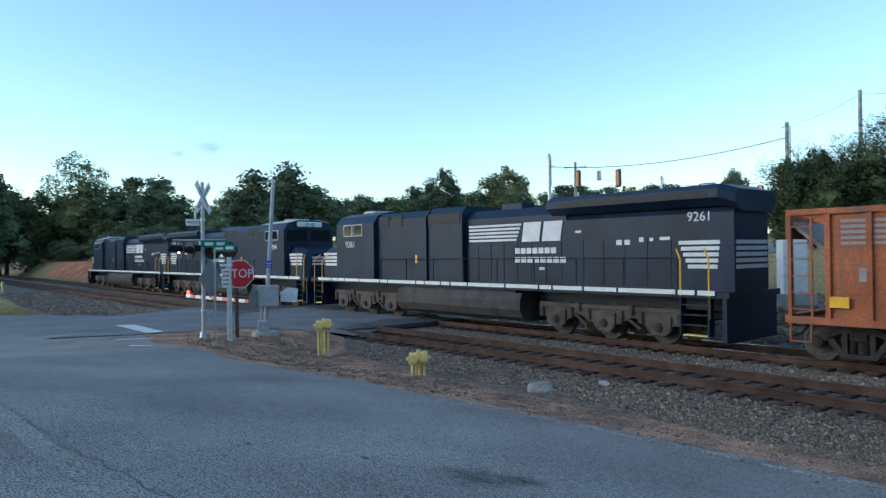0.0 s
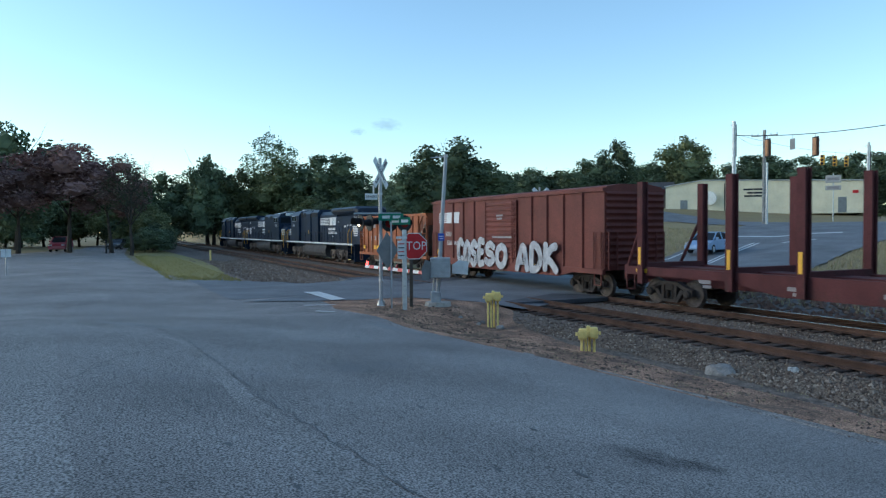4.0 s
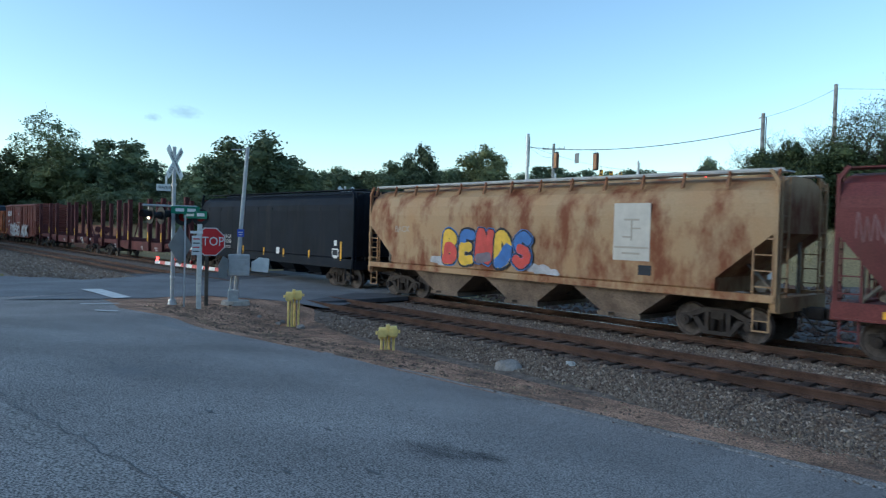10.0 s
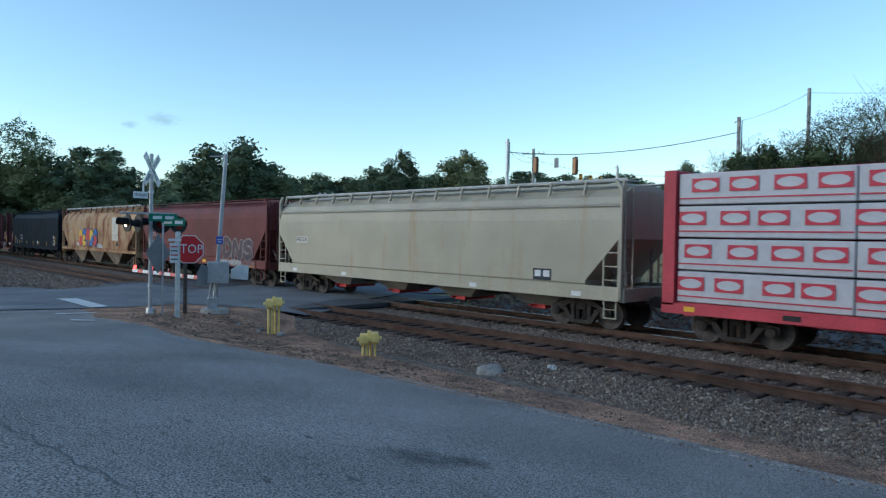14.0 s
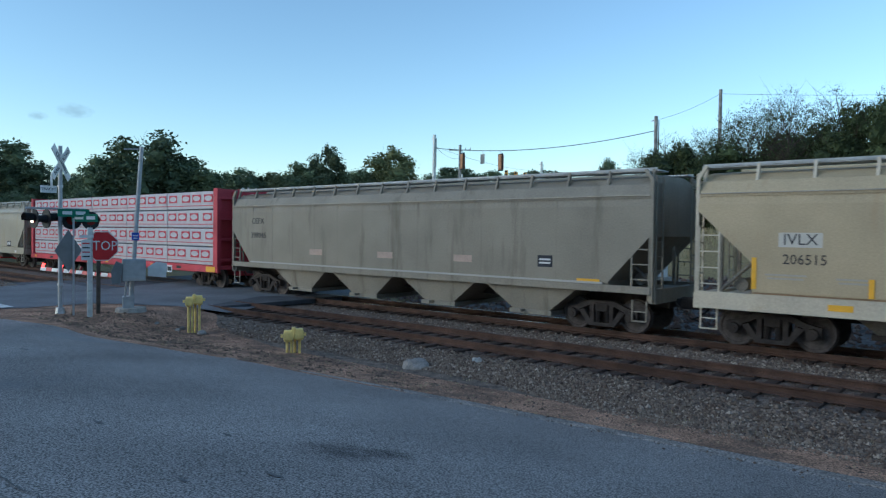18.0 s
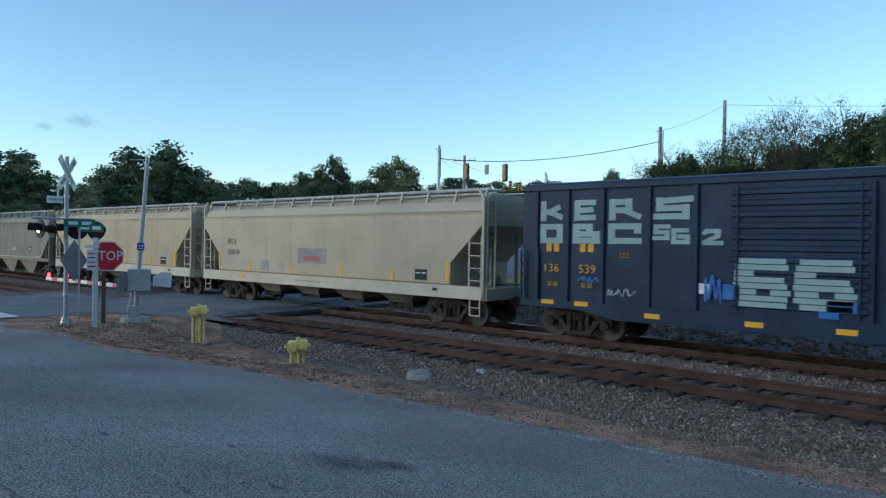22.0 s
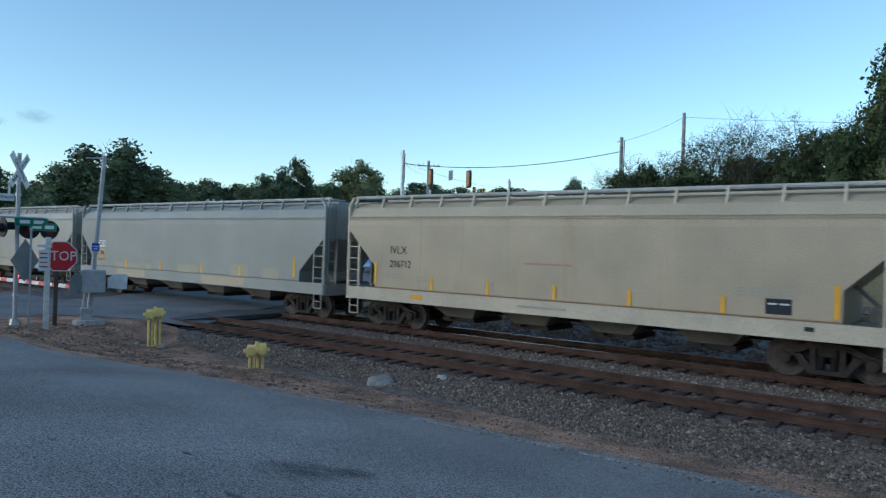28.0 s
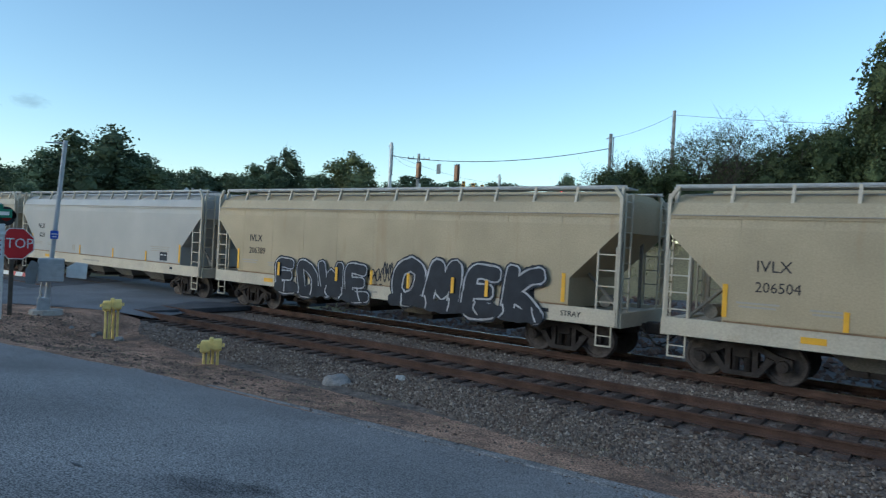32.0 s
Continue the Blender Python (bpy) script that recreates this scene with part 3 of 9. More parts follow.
def wood():
    far = [(-148.5, 7.1, 15.8, 17), (-147.8, 12, 14.9, 15), (-138.7, 28.3, 18, 20), (-132, 32.8, 13.8, 15), (-120.2, 35.5, 11.3, 14),
           (-93.9, 33.2, 15.8, 17), (-97, 28.5, 12.4, 12), (-91.5, 38.5, 12.6, 13), (-116.4, 64, 14.4, 16), (-113.1, 68.6, 13.8, 15), (-88.1, 60, 16.4, 10), (-90.7, 56.5, 13.4, 11),
           (-91.3, 78.6, 17.9, 15), (-95.5, 74, 14.2, 12), (-89.7, 93.6, 15.7, 16), (-83.3, 98.6, 14.8, 16), (-76.1, 103.6, 15.3, 17), (-70.6, 107, 13.5, 14), (-67.4, 108.8, 12.2, 13),
           (-68.2, 119.7, 18.4, 10), (-64.1, 121.7, 13.8, 15), (-109.6, -23.9, 16.5, 18), (-148.7, 6, 17.6, 14), (-152, -2, 14.5, 18), (-60.1, 101.4, 15.0, 9), (-52, 108, 11, 10)]
    for x, y, top, w in far:
        tree(x, y, top * 1.05, w, low=0.02)
    tree(-146.4, 18.7, 23.3, 15.5, ROUNDCROWN, "tall round-headed tree rising above the wood", low=0.42)
    tree(-143, 20.5, 17.5, 17, low=0.0)
    # the wood closes behind and between the big trees
    rnd = random.Random(17)
    for i in range(70):
        a = i / 69
        x, y = -175 + 115 * a, 14 + 112 * a ** 1.15
        x, y = x + rnd.uniform(-5, 5) - 12, y + rnd.uniform(-4, 4) + 8
        tree(x, y, land(x, y) + rnd.uniform(6.5, 9.5), rnd.uniform(9, 13), low=0.0, label="tree in the dense wood behind the field")
    for i in range(26):
        x, y = -74 - 4.2 * i, 15.5 + rnd.uniform(-1.5, 3)
        tree(x, y, land(x, y) + rnd.uniform(2.5, 5.5), rnd.uniform(6, 9), low=0.0, label="leafy shrub on the cutting beside the line", name="shrub")
    for i in range(16):
        x, y = -128 - 5 * i, -7.5 + rnd.uniform(-2.5, 1.2)
        tree(x, y, land(x, y) + rnd.uniform(7, 11), rnd.uniform(8, 11), low=0.0, label="dark tree crowding the line")
    for i in range(18):
        x, y = -122 - rnd.uniform(0, 14), -9 - 2.6 * i
        tree(x, y, land(x, y) + rnd.uniform(8, 12), rnd.uniform(10, 14), low=0.0, label="dark tree behind the parked cars")
    for x, y, top, w in ((-90, -22, 12.6, 14), (-91, -17, 13.6, 15), (-90, -12.6, 11.8, 11), (-88, -27, 12, 13), (-84, -33, 13, 14)):
        tree(x, y, top, w, REDCROWN, "rust-coloured broad tree over the parked cars", low=0.3)
    tree(-85, -10.7, 10.5, 9, THINCROWN[0], "half-bare leaning tree by the lane", low=0.35, trunk=BARE)
    for x, y, h, w in ((-94.9, -8.8, 2.6, 6), (-99, -7.6, 3.4, 7), (-104, -7.0, 4, 7), (-112, -6.5, 6, 8), (-118, -7, 8, 9)):
        tree(x, y, land(x, y) + h, w, label="low shrub at the end of the turf", name="shrub", low=0.0)
    # the overgrown bank at the other end
    for i in range(3, 30):
        x, y = -23.5 + 1.9 * i + rnd.uniform(-0.6, 0.6), 31 + rnd.uniform(-2.5, 3.5)
        top = ramp_at(((-24, 6.9), (-19, 8.3), (-15, 9.3), (-11, 10.1), (0, 10.6), (30, 11)), x)
        tree(x, y, top + rnd.uniform(-0.9, 0.5), rnd.uniform(5, 7.5), NEARCROWN[i % 3], label="overgrown bush on the bank", name="bush", low=0.0)
    for i in range(16):
        x, y = -20.5 + 1.35 * i, 32 + rnd.uniform(-2, 3)
        tree(x, y, ramp_at(((-21, 8.4), (-17, 9.7), (-13.5, 10.8), (-6, 11.8), (10, 12)), x) + rnd.uniform(-0.6, 0.6), rnd.uniform(3.5, 6), THINCROWN[i % 2], "thin half-bare sapling over the bushes", low=0.3, trunk=BARE, name="sapling")
    tree(-47.5, 63, land(-47.5, 63) + 1.7, 3.2, NEARCROWN[0], label="dark rounded shrub before the beige building", name="bush", low=0.0)
    # trees behind the parking, unseen: added to block low sky from the train
    for i in range(29):
        x, y = -42 + 4.6 * i + rnd.uniform(-1, 1), -48 + rnd.uniform(-5, 5)
        tree(x, y, land(x, y) + rnd.uniform(9, 14), rnd.uniform(10, 14), low=0.0, label="unseen tree added behind the parking to block low sky")
    # unseen taller row, added to cut the light on the train's right part
    for i in range(14):
        x, y = 30 + rnd.uniform(-3, 3), -46 + 2.9 * i
        tree(x, y, land(30, y) + rnd.uniform(12, 17), rnd.uniform(8, 11), low=0.0, label="unseen tall tree added at the lot's end to darken the train")
    tree(-2.4, 31, 15.6, 8.5, NEARCROWN[1], label="tall dark tree on the bank", low=0.05)
    tree(1.4, 33, 14.6, 9, NEARCROWN[2], label="tall dark tree on the bank", low=0.05)
    tree(5.5, 33, 15.5, 10, NEARCROWN[1], label="tall dark tree on the bank", low=0.05)


wood()
# ---- the train ----
P_HOP = {}
P_HOP["beige"] = mat("hopper_beige_paint", (0.45, 0.36, 0.23), 0.6, vary=0.10, scale=0.6, fine=25, stain=(0.40, 0.29, 0.17), stain_at=0.58, streak=True)
# cream sill paint, lightened further for the sky light the ledge catches
P_HOP["sill"] = mat("hopper_skylit_sill_paint", (0.54, 0.47, 0.36), 0.65, vary=0.12, scale=0.9, fine=25, stain=(0.44, 0.33, 0.21), stain_at=0.6)
P_HOP["seam"] = mat("rusting_weld_seam", (0.30, 0.19, 0.11), 0.85, vary=0.3, scale=1.2)
P_HOP["beige2"] = mat("hopper_pale_beige_paint", (0.46, 0.385, 0.275), 0.6, vary=0.10, scale=0.6, fine=25, stain=(0.42, 0.32, 0.2), stain_at=0.6, streak=True)
P_HOP["cream"] = mat("hopper_cream_paint", (0.385, 0.345, 0.265), 0.55, vary=0.1, scale=0.5, fine=25, stain=(0.36, 0.265, 0.155), stain_at=0.57, streak=True)
P_HOP["grey"] = mat("hopper_grey_paint", (0.255, 0.225, 0.178), 0.65, vary=0.12, scale=0.7, fine=25, stain=(0.16, 0.135, 0.10), stain_at=0.55, streak=True)
P_HOP["white"] = mat("hopper_white_paint", (0.41, 0.385, 0.335), 0.5, vary=0.07, scale=0.5, fine=25, stain=(0.40, 0.37, 0.32), stain_at=0.64, streak=True)
P_HOP["palegrey"] = mat("hopper_pale_grey_paint", (0.415, 0.40, 0.37), 0.5, vary=0.08, scale=0.5, fine=25, stain=(0.45, 0.36, 0.27), stain_at=0.66, streak=True)
P_HOP["sage"] = mat("hopper_sage_grey_paint", (0.305, 0.31, 0.285), 0.55, vary=0.08, scale=0.5, fine=25, stain=(0.30, 0.305, 0.285), stain_at=0.6, streak=True)
P_HOP["black"] = mat("hopper_black_paint", (0.010, 0.014, 0.022), 0.65, vary=0.25, scale=0.7, fine=25, stain=(0.022, 0.024, 0.028), stain_at=0.56, streak=True)
P_HOP["rust"] = mat("hopper_rusting_cream_paint", (0.50, 0.345, 0.195), 0.75, vary=0.2, scale=0.8, fine=20, color2=(0.40, 0.24, 0.12), stain=(0.185, 0.055, 0.02), stain_at=0.46, streak=True, runs=(0.85, 0.85, 0.42), grit=0.12)
P_HOP["maroon"] = mat("hopper_maroon_paint", (0.128, 0.034, 0.033), 0.6, vary=0.25, scale=0.6, fine=25, stain=(0.10, 0.035, 0.03), stain_at=0.56, streak=True)
P_HOP["orange"] = mat("open_car_orange_paint", (0.36, 0.112, 0.045), 0.75, vary=0.25, scale=0.9, fine=20, stain=(0.19, 0.105, 0.075), stain_at=0.5, streak=True)
P_HOP["boxred"] = mat("boxcar_brown_red_paint", (0.15, 0.038, 0.028), 0.7, vary=0.22, scale=0.7, fine=20, stain=(0.13, 0.04, 0.03), stain_at=0.56, streak=True)
P_HOP["navy"] = mat("boxcar_navy_paint", (0.014, 0.032, 0.062), 0.5, vary=0.25, scale=0.8, fine=20, stain=(0.03, 0.04, 0.07), stain_at=0.58, streak=True)
P_HOP["flat"] = mat("flatcar_maroon_paint", (0.105, 0.034, 0.034), 0.8, vary=0.2, scale=1.2, fine=40, stain=(0.07, 0.035, 0.03), stain_at=0.55)
P_HOP["beam"] = mat("centrebeam_red_paint", (0.48, 0.05, 0.07), 0.6, vary=0.18, scale=1, fine=20, stain=(0.3, 0.04, 0.05), stain_at=0.6)
P_HOP["loco"] = mat("engine_black_paint", (0.009, 0.021, 0.046), 0.45, vary=0.3, scale=0.8, fine=20, stain=(0.015, 0.024, 0.04), stain_at=0.57, streak=True)
P_HOP["tank"] = mat("fuel_tank_grime", (0.06, 0.055, 0.055), 0.7, vary=0.3, scale=1.5, fine=25)
P_HOP["locotruck"] = mat("engine_truck_grime", (0.085, 0.066, 0.056), 0.85, vary=0.35, scale=2, fine=25, stain=(0.12, 0.1, 0.088), stain_at=0.55)
P_HOP["wrap"] = mat("lumber_wrap", (0.49, 0.475, 0.5), 0.5, vary=0.06, scale=2, bump=0.3, fine=6, stain=(0.42, 0.4, 0.43), stain_at=0.6)
P_HOP["wrapred"] = mat("wrap_print_red", (0.50, 0.03, 0.06), 0.5, vary=0.08)
P_HOP["steelgrey"] = mat("end_ladder_grey", (0.42, 0.43, 0.43), 0.6, vary=0.15, scale=3)
P_HOP["slope"] = mat("slope_sheet_dusty", (0.235, 0.215, 0.185), 0.8, vary=0.25, scale=1.2, fine=20)
P_HOP["gold"] = mat("lettering_yellow", (0.62, 0.33, 0.04), 0.6, vary=0.15, scale=3)
P_HOP["gold_worn"] = mat("worn_lettering_yellow", (0.22, 0.125, 0.04), 0.7, vary=0.3, scale=5)
P_HOP["gr_white"] = mat("spray_white", (0.42, 0.42, 0.44), 0.7, vary=0.25, scale=3, stain=(0.3, 0.28, 0.28), stain_at=0.55)
P_HOP["gr_black"] = mat("spray_black", (0.025, 0.03, 0.04), 0.6, vary=0.2)
P_HOP["gr_blue"] = mat("spray_blue", (0.04, 0.15, 0.42), 0.6, vary=0.15)
P_HOP["gr_red"] = mat("spray_red", (0.55, 0.06, 0.05), 0.6, vary=0.15)
P_HOP["gr_yellow"] = mat("spray_yellow", (0.72, 0.45, 0.04), 0.6, vary=0.15)
P_HOP["grime"] = mat("bay_grime_brown", (0.17, 0.125, 0.092), 0.85, vary=0.3, scale=1.2, fine=20, stain=(0.09, 0.06, 0.045), stain_at=0.55)
P_HOP["gr_ghost"] = mat("spray_ghost_rose", (0.19, 0.1, 0.1), 0.8, vary=0.3, scale=2)
P_HOP["gr_smoke"] = mat("spray_smoky_mauve", (0.082, 0.058, 0.066), 0.7, vary=0.3, scale=2.5)
P_HOP["gr_steel"] = mat("spray_steel_grey", (0.16, 0.13, 0.16), 0.65, vary=0.2)
P_HOP["gr_aqua"] = mat("spray_pale_aqua", (0.30, 0.40, 0.385), 0.7, vary=0.12)
P_HOP["gr_fade"] = mat("spray_faded_grey", (0.30, 0.27, 0.27), 0.8, vary=0.2, scale=2)
P_HOP["placard"] = mat("placard_plain_paper", (0.55, 0.52, 0.46), 0.7, vary=0.08)
P_HOP["faint"] = mat("faint_stencil", (0.40, 0.36, 0.30), 0.7, vary=0.1)

P_HOP["black"].node_tree.nodes["Principled BSDF"].inputs["Specular IOR Level"].default_value = 0.1

S = -1.60        # side of a car towards the parking


def side_plate(parent, x, z, w, h, material, y=S - 0.004, name="panel", label=""):
    bm = B()
    box(bm, -w / 2, w / 2, -0.004, 0.004, -h / 2, h / 2)
    return part(name, bm, material, parent, label, m=pose(x, y, z))


def mark(parent, text, x, z, size, material, y=S - 0.006, stretch=1.0, name="lettering"):
    return words(text, size, material, parent, pose(x, y, z, 90, 0, 0), name, stretch)


def wheel_mesh():
    bm = B()
    rings = ((0.0, -0.09), (0.30, -0.05), (0.38, -0.055), (0.40, -0.075), (0.46, -0.075), (0.465, 0.05), (0.49, 0.055), (0.49, 0.075), (0.40, 0.075), (0.3, 0.06), (0.0, 0.06))
    n = 20
    vs = []
    for r, y in rings:
        vs.append([bm.verts.new((r * math.cos(k * math.tau / n), y, r * math.sin(k * math.tau / n))) for k in range(n)] if r else [bm.verts.new((0, y, 0))])
    for a, b in zip(vs, vs[1:]):
        for k in range(n):
            q = [a[k % len(a)], a[(k + 1) % len(a)], b[(k + 1) % len(b)], b[k % len(b)]]
            q = list(dict.fromkeys(q))
            if len(q) > 2:
                bm.faces.new(q)
    return mesh_of("wheel", bm, M["wheel"])


WHEEL = wheel_mesh()


def cap_mesh():
    bm = B()
    rod(bm, (0, -0.1, 0), (0, 0.02, 0), 0.13, 0.15, 10)
    rod(bm, (0, -0.13, 0), (0, -0.1, 0), 0.07, 0.07, 8)
    return mesh_of("bearing_cap", bm, M["steel_dark"])


CAP = cap_mesh()


def sideframe_mesh():
    """Cast three-piece truck frame with windows and a spring nest."""
    bm = B()
    y0, y1 = -0.09, 0.09
    prism(bm, [(-1.08, 0.40), (-0.78, 0.40), (-0.70, 0.58), (-0.32, 0.74), (0.32, 0.74), (0.70, 0.58), (0.78, 0.40), (1.08, 0.40), (1.08, 0.62), (0.80, 0.68), (0.40, 0.86), (-0.40, 0.86), (-0.80, 0.68), (-1.08, 0.62)], "y", y0, y1)
    prism(bm, [(-0.72, 0.56), (-0.55, 0.60), (-0.30, 0.24), (0.30, 0.24), (0.55, 0.60), (0.72, 0.56), (0.38, 0.14), (-0.38, 0.14)], "y", y0, y1)
    for s in (-1, 1):
        box(bm, s * 0.3 - 0.06, s * 0.3 + 0.06, y0, y1, 0.22, 0.76)
        for k in range(2):
            rod(bm, (s * 0.13, 0, 0.25), (s * 0.13, 0, 0.55), 0.085, 0.085, 8)
    return mesh_of("sideframe", bm, M["steel_dark"])


FRAME = sideframe_mesh()


def axle_mesh():
    bm = B()
    rod(bm, (0, -0.95, 0), (0, 0.95, 0), 0.08, 0.08, 8)
    return mesh_of("axle", bm, M["steel_dark"])


AXLE = axle_mesh()


def bolster_mesh():
    bm = B()
    bbox(bm, -0.2, 0.2, -1.1, 1.1, 0.55, 0.82, 0.03)
    rod(bm, (0, 0, 0.8), (0, 0, 1.0), 0.22, 0.22, 10)
    box(bm, -0.75, -0.62, -0.8, 0.8, 0.42, 0.55)
    box(bm, 0.62, 0.75, -0.8, 0.8, 0.42, 0.55)
    return mesh_of("bolster", bm, M["steel_dark"])


BOLSTER = bolster_mesh()


def brake_mesh():
    bm = B()
    rod(bm, (0.62, -0.86, 0.62), (0.28, -0.98, 0.2), 0.03, 0.03, 5)
    return mesh_of("brake_lever", bm, M["wheel"])


BRAKE = brake_mesh()


def truck(car, x):
    t = part("truck", BOLSTER, None, car, "grimy cast steel truck", m=pose(x, 0, 0))
    for s in (-1, 1):
        part("sideframe", FRAME, None, t, m=pose(0, s * 1.0, 0))
    part("brake_lever", BRAKE, None, t)
    part("brake_lever", BRAKE, None, t, m=pose(0, -1.84, 0, 0, 0, 180))
    for dx in (-0.89, 0.89):
        part("axle", AXLE, None, t, m=pose(dx, 0, 0.462))
        for s in (-1, 1):
            part("wheel", WHEEL, None, t, m=pose(dx, s * 0.76, 0.462, 0, 0, 0 if s < 0 else 180))
            part("bearing_cap", CAP, None, t, m=pose(dx, s * 1.09, 0.462, 0, 0, 0 if s < 0 else 180))
    return t


def coupler_mesh():
    bm = B()
    box(bm, -0.5, 0.25, -0.09, 0.09, 0.78, 0.98)
    bbox(bm, 0.2, 0.62, -0.16, 0.16, 0.72, 1.04, 0.04)
    rod(bm, (0.1, -0.25, 0.9), (0.55, -0.32, 0.5), 0.025, 0.025, 5)
    rod(bm, (0.55, -0.32, 0.5), (0.7, -0.1, 0.42), 0.025, 0.025, 5)
    return mesh_of("coupler", bm, M["steel_dark"])


COUPLER = coupler_mesh()


def ends(car, half):
    part("coupler", COUPLER, None, car, m=pose(half - 0.86, 0, 0))
    part("coupler", COUPLER, None, car, m=pose(-half + 0.86, 0, 0, 0, 0, 180))


def ladder(parent, x, y, z0, z1, w=0.42, n=6, material=None, turn=0, name="ladder"):
    bm = B()
    for s in (-w / 2, w / 2):
        box(bm, s - 0.025, s + 0.025, -0.02, 0.02, z0, z1)
    for i in range(n):
        z = z0 + (z1 - z0) * (i + 0.5) / n
        box(bm, -w / 2, w / 2, -0.014, 0.014, z - 0.016, z + 0.016)
    return part(name, bm, material or P_HOP["steelgrey"], parent, m=pose(x, y, 0, 0, 0, turn))


def loft(sections):
    """Closed skins through rings of equal count."""
    bm = B()
    vs = [[bm.verts.new(p) for p in ring] for ring in sections]
    n = len(sections[0])
    for a, b in zip(vs, vs[1:]):
        for k in range(n):
            bm.faces.new((a[k], a[(k + 1) % n], b[(k + 1) % n], b[k]))
    bm.faces.new(vs[0][::-1])
    bm.faces.new(vs[-1])
    return bm


HOP_SIDE = [(-1.52, 1.3), (-1.60, 1.42), (-1.60, 2.2), (-1.60, 2.9), (-1.60, 3.5), (-1.57, 3.78), (-1.42, 4.08), (-1.1, 4.26), (-0.6, 4.36)]


def hopper_ring(x, low, trim=0.0, side=None):
    pts = []
    for y, z in (side or HOP_SIDE):
        pts.append((x, y, max(z, low) - trim * max(0, z - 3.6)))
    return pts + [(px, -py, pz) for px, py, pz in reversed(pts)]


def hopper(name, label, centre, half, paint, sill=None, bays=4, bay_paint=None, rails=True, cut=(3.33, 2.1, 1.3), ribs=0, crease=True, stripes=(), round_top=False, red_gates=False, deep=False, bay_mid=0.0, bay_end=3.0):
    """A covered hopper car. half: half its length over the couplers."""
    car = thing(name, label, "hopper car", pose(centre, TRACKS[1], 0), "train")
    b = half - 0.9
    side = HOP_SIDE if not round_top else [(-1.50, 1.3), (-1.60, 1.42), (-1.60, 2.2), (-1.60, 2.9), (-1.59, 3.3), (-1.53, 3.65), (-1.38, 3.98), (-1.05, 4.22), (-0.55, 4.36)]
    zt, zb, inset = cut
    rings = [hopper_ring(-b, zt, 0.25, side), hopper_ring(-b + 0.02, zt, 0.0, side), hopper_ring(-b + inset, zb, 0, side), hopper_ring(-b + inset + 0.01, 1.3, 0, side),
             hopper_ring(b - inset - 0.01, 1.3, 0, side), hopper_ring(b - inset, zb, 0, side), hopper_ring(b - 0.02, zt, 0, side), hopper_ring(b, zt, 0.25, side)]
    part("body", loft(rings), paint, car)
    # slope sheets, under the ends of the body
    for s in (-1, 1):
        bm = B()
        prism(bm, [(s * (b - 0.05), zt + 0.05), (s * (b - 2.9), 1.28), (s * (b - 3.0), 1.36), (s * (b - 0.15), zt + 0.12)], "y", -1.45, 1.45)
        part("slope_sheet", bm, P_HOP["slope"], car)
        bm = B()
        box(bm, s * (b - 0.34), s * (b - 0.26), -0.75, -0.67, 1.3, zt)
        part("end_post", bm, P_HOP["slope"], car)
        bm = B()
        box(bm, s * (b - 0.34), s * (b - 0.26), 0.67, 0.75, 1.3, zt)
        part("end_post", bm, P_HOP["slope"], car)
        bm = B()
        rod(bm, (s * (b - 0.3), -0.7, 1.35), (s * (b - 1.3), -0.7, 2.3), 0.05, 0.05, 5)
        part("brace", bm, P_HOP["slope"], car)
        bm = B()
        rod(bm, (s * (b - 0.75), 0.25, 1.5), (s * (b - 0.75), -0.55, 1.5), 0.17, 0.17, 10)
        part("brake_cylinder", bm, P_HOP["slope"], car)
    # side sills and end platforms
    sill = sill or paint
    for s in (-1, 1):
        bm = B()
        y0, y1 = (S - 0.02, S + 0.14) if s < 0 else (-S - 0.14, -S + 0.02)
        foot = 1.2 if deep else 0.98
        box(bm, -b - 0.02, b + 0.02, y0, y1, foot, 1.36)
        box(bm, -b - 0.02, b + 0.02, y0 - 0.03 if s < 0 else y0, y1 + (0.03 if s > 0 else 0), foot - 0.03, foot + 0.01)
        part("side_sill", bm, sill, car)
        bm = B()
        box(bm, s * b - 0.12, s * b + 0.12, -1.5, 1.5, 0.92, 1.3)
        box(bm, (b - 1.5) if s > 0 else -b, b if s > 0 else (-b + 1.5), -1.46, 1.46, 1.18, 1.24)
        part("end_platform", bm, sill, car)
    bm = B()
    box(bm, -b, b, -0.3, 0.3, 0.72, 1.1)
    part("centre_sill", bm, M["steel_dark"], car)
    # discharge bays
    span = 2 * (b - bay_end)
    w = span / bays
    for i in range(bays):
        x = bay_mid - span / 2 + w * (i + 0.5)
        bm = B()
        lo = 0.33 if deep else 0.42
        top = [(x - w * 0.49, -1.5, 1.3), (x + w * 0.49, -1.5, 1.3), (x + w * 0.49, 1.5, 1.3), (x - w * 0.49, 1.5, 1.3)]
        wl, yl = (0.62, 1.35) if deep else (0.5, 0.75)
        bot = [(x - wl, -yl, lo + 0.12), (x + wl, -yl, lo + 0.12), (x + wl, yl, lo + 0.12), (x - wl, yl, lo + 0.12)]
        vt, vb = [bm.verts.new(p) for p in top], [bm.verts.new(p) for p in bot]
        for k in range(4):
            bm.faces.new((vt[k], vt[(k + 1) % 4], vb[(k + 1) % 4], vb[k]))
        bm.faces.new(vb)
        part("discharge_bay", bm, bay_paint or P_HOP["slope"], car)
        bm = B()
        gw = 0.26 if red_gates else wl + 0.12
        box(bm, x - gw, x + gw, -yl - 0.06, yl + 0.06, lo, lo + 0.13)
        rod(bm, (x - 0.2, -yl - 0.3, lo + 0.1), (x - 0.2, yl + 0.3, lo + 0.1), 0.04, 0.04, 6)
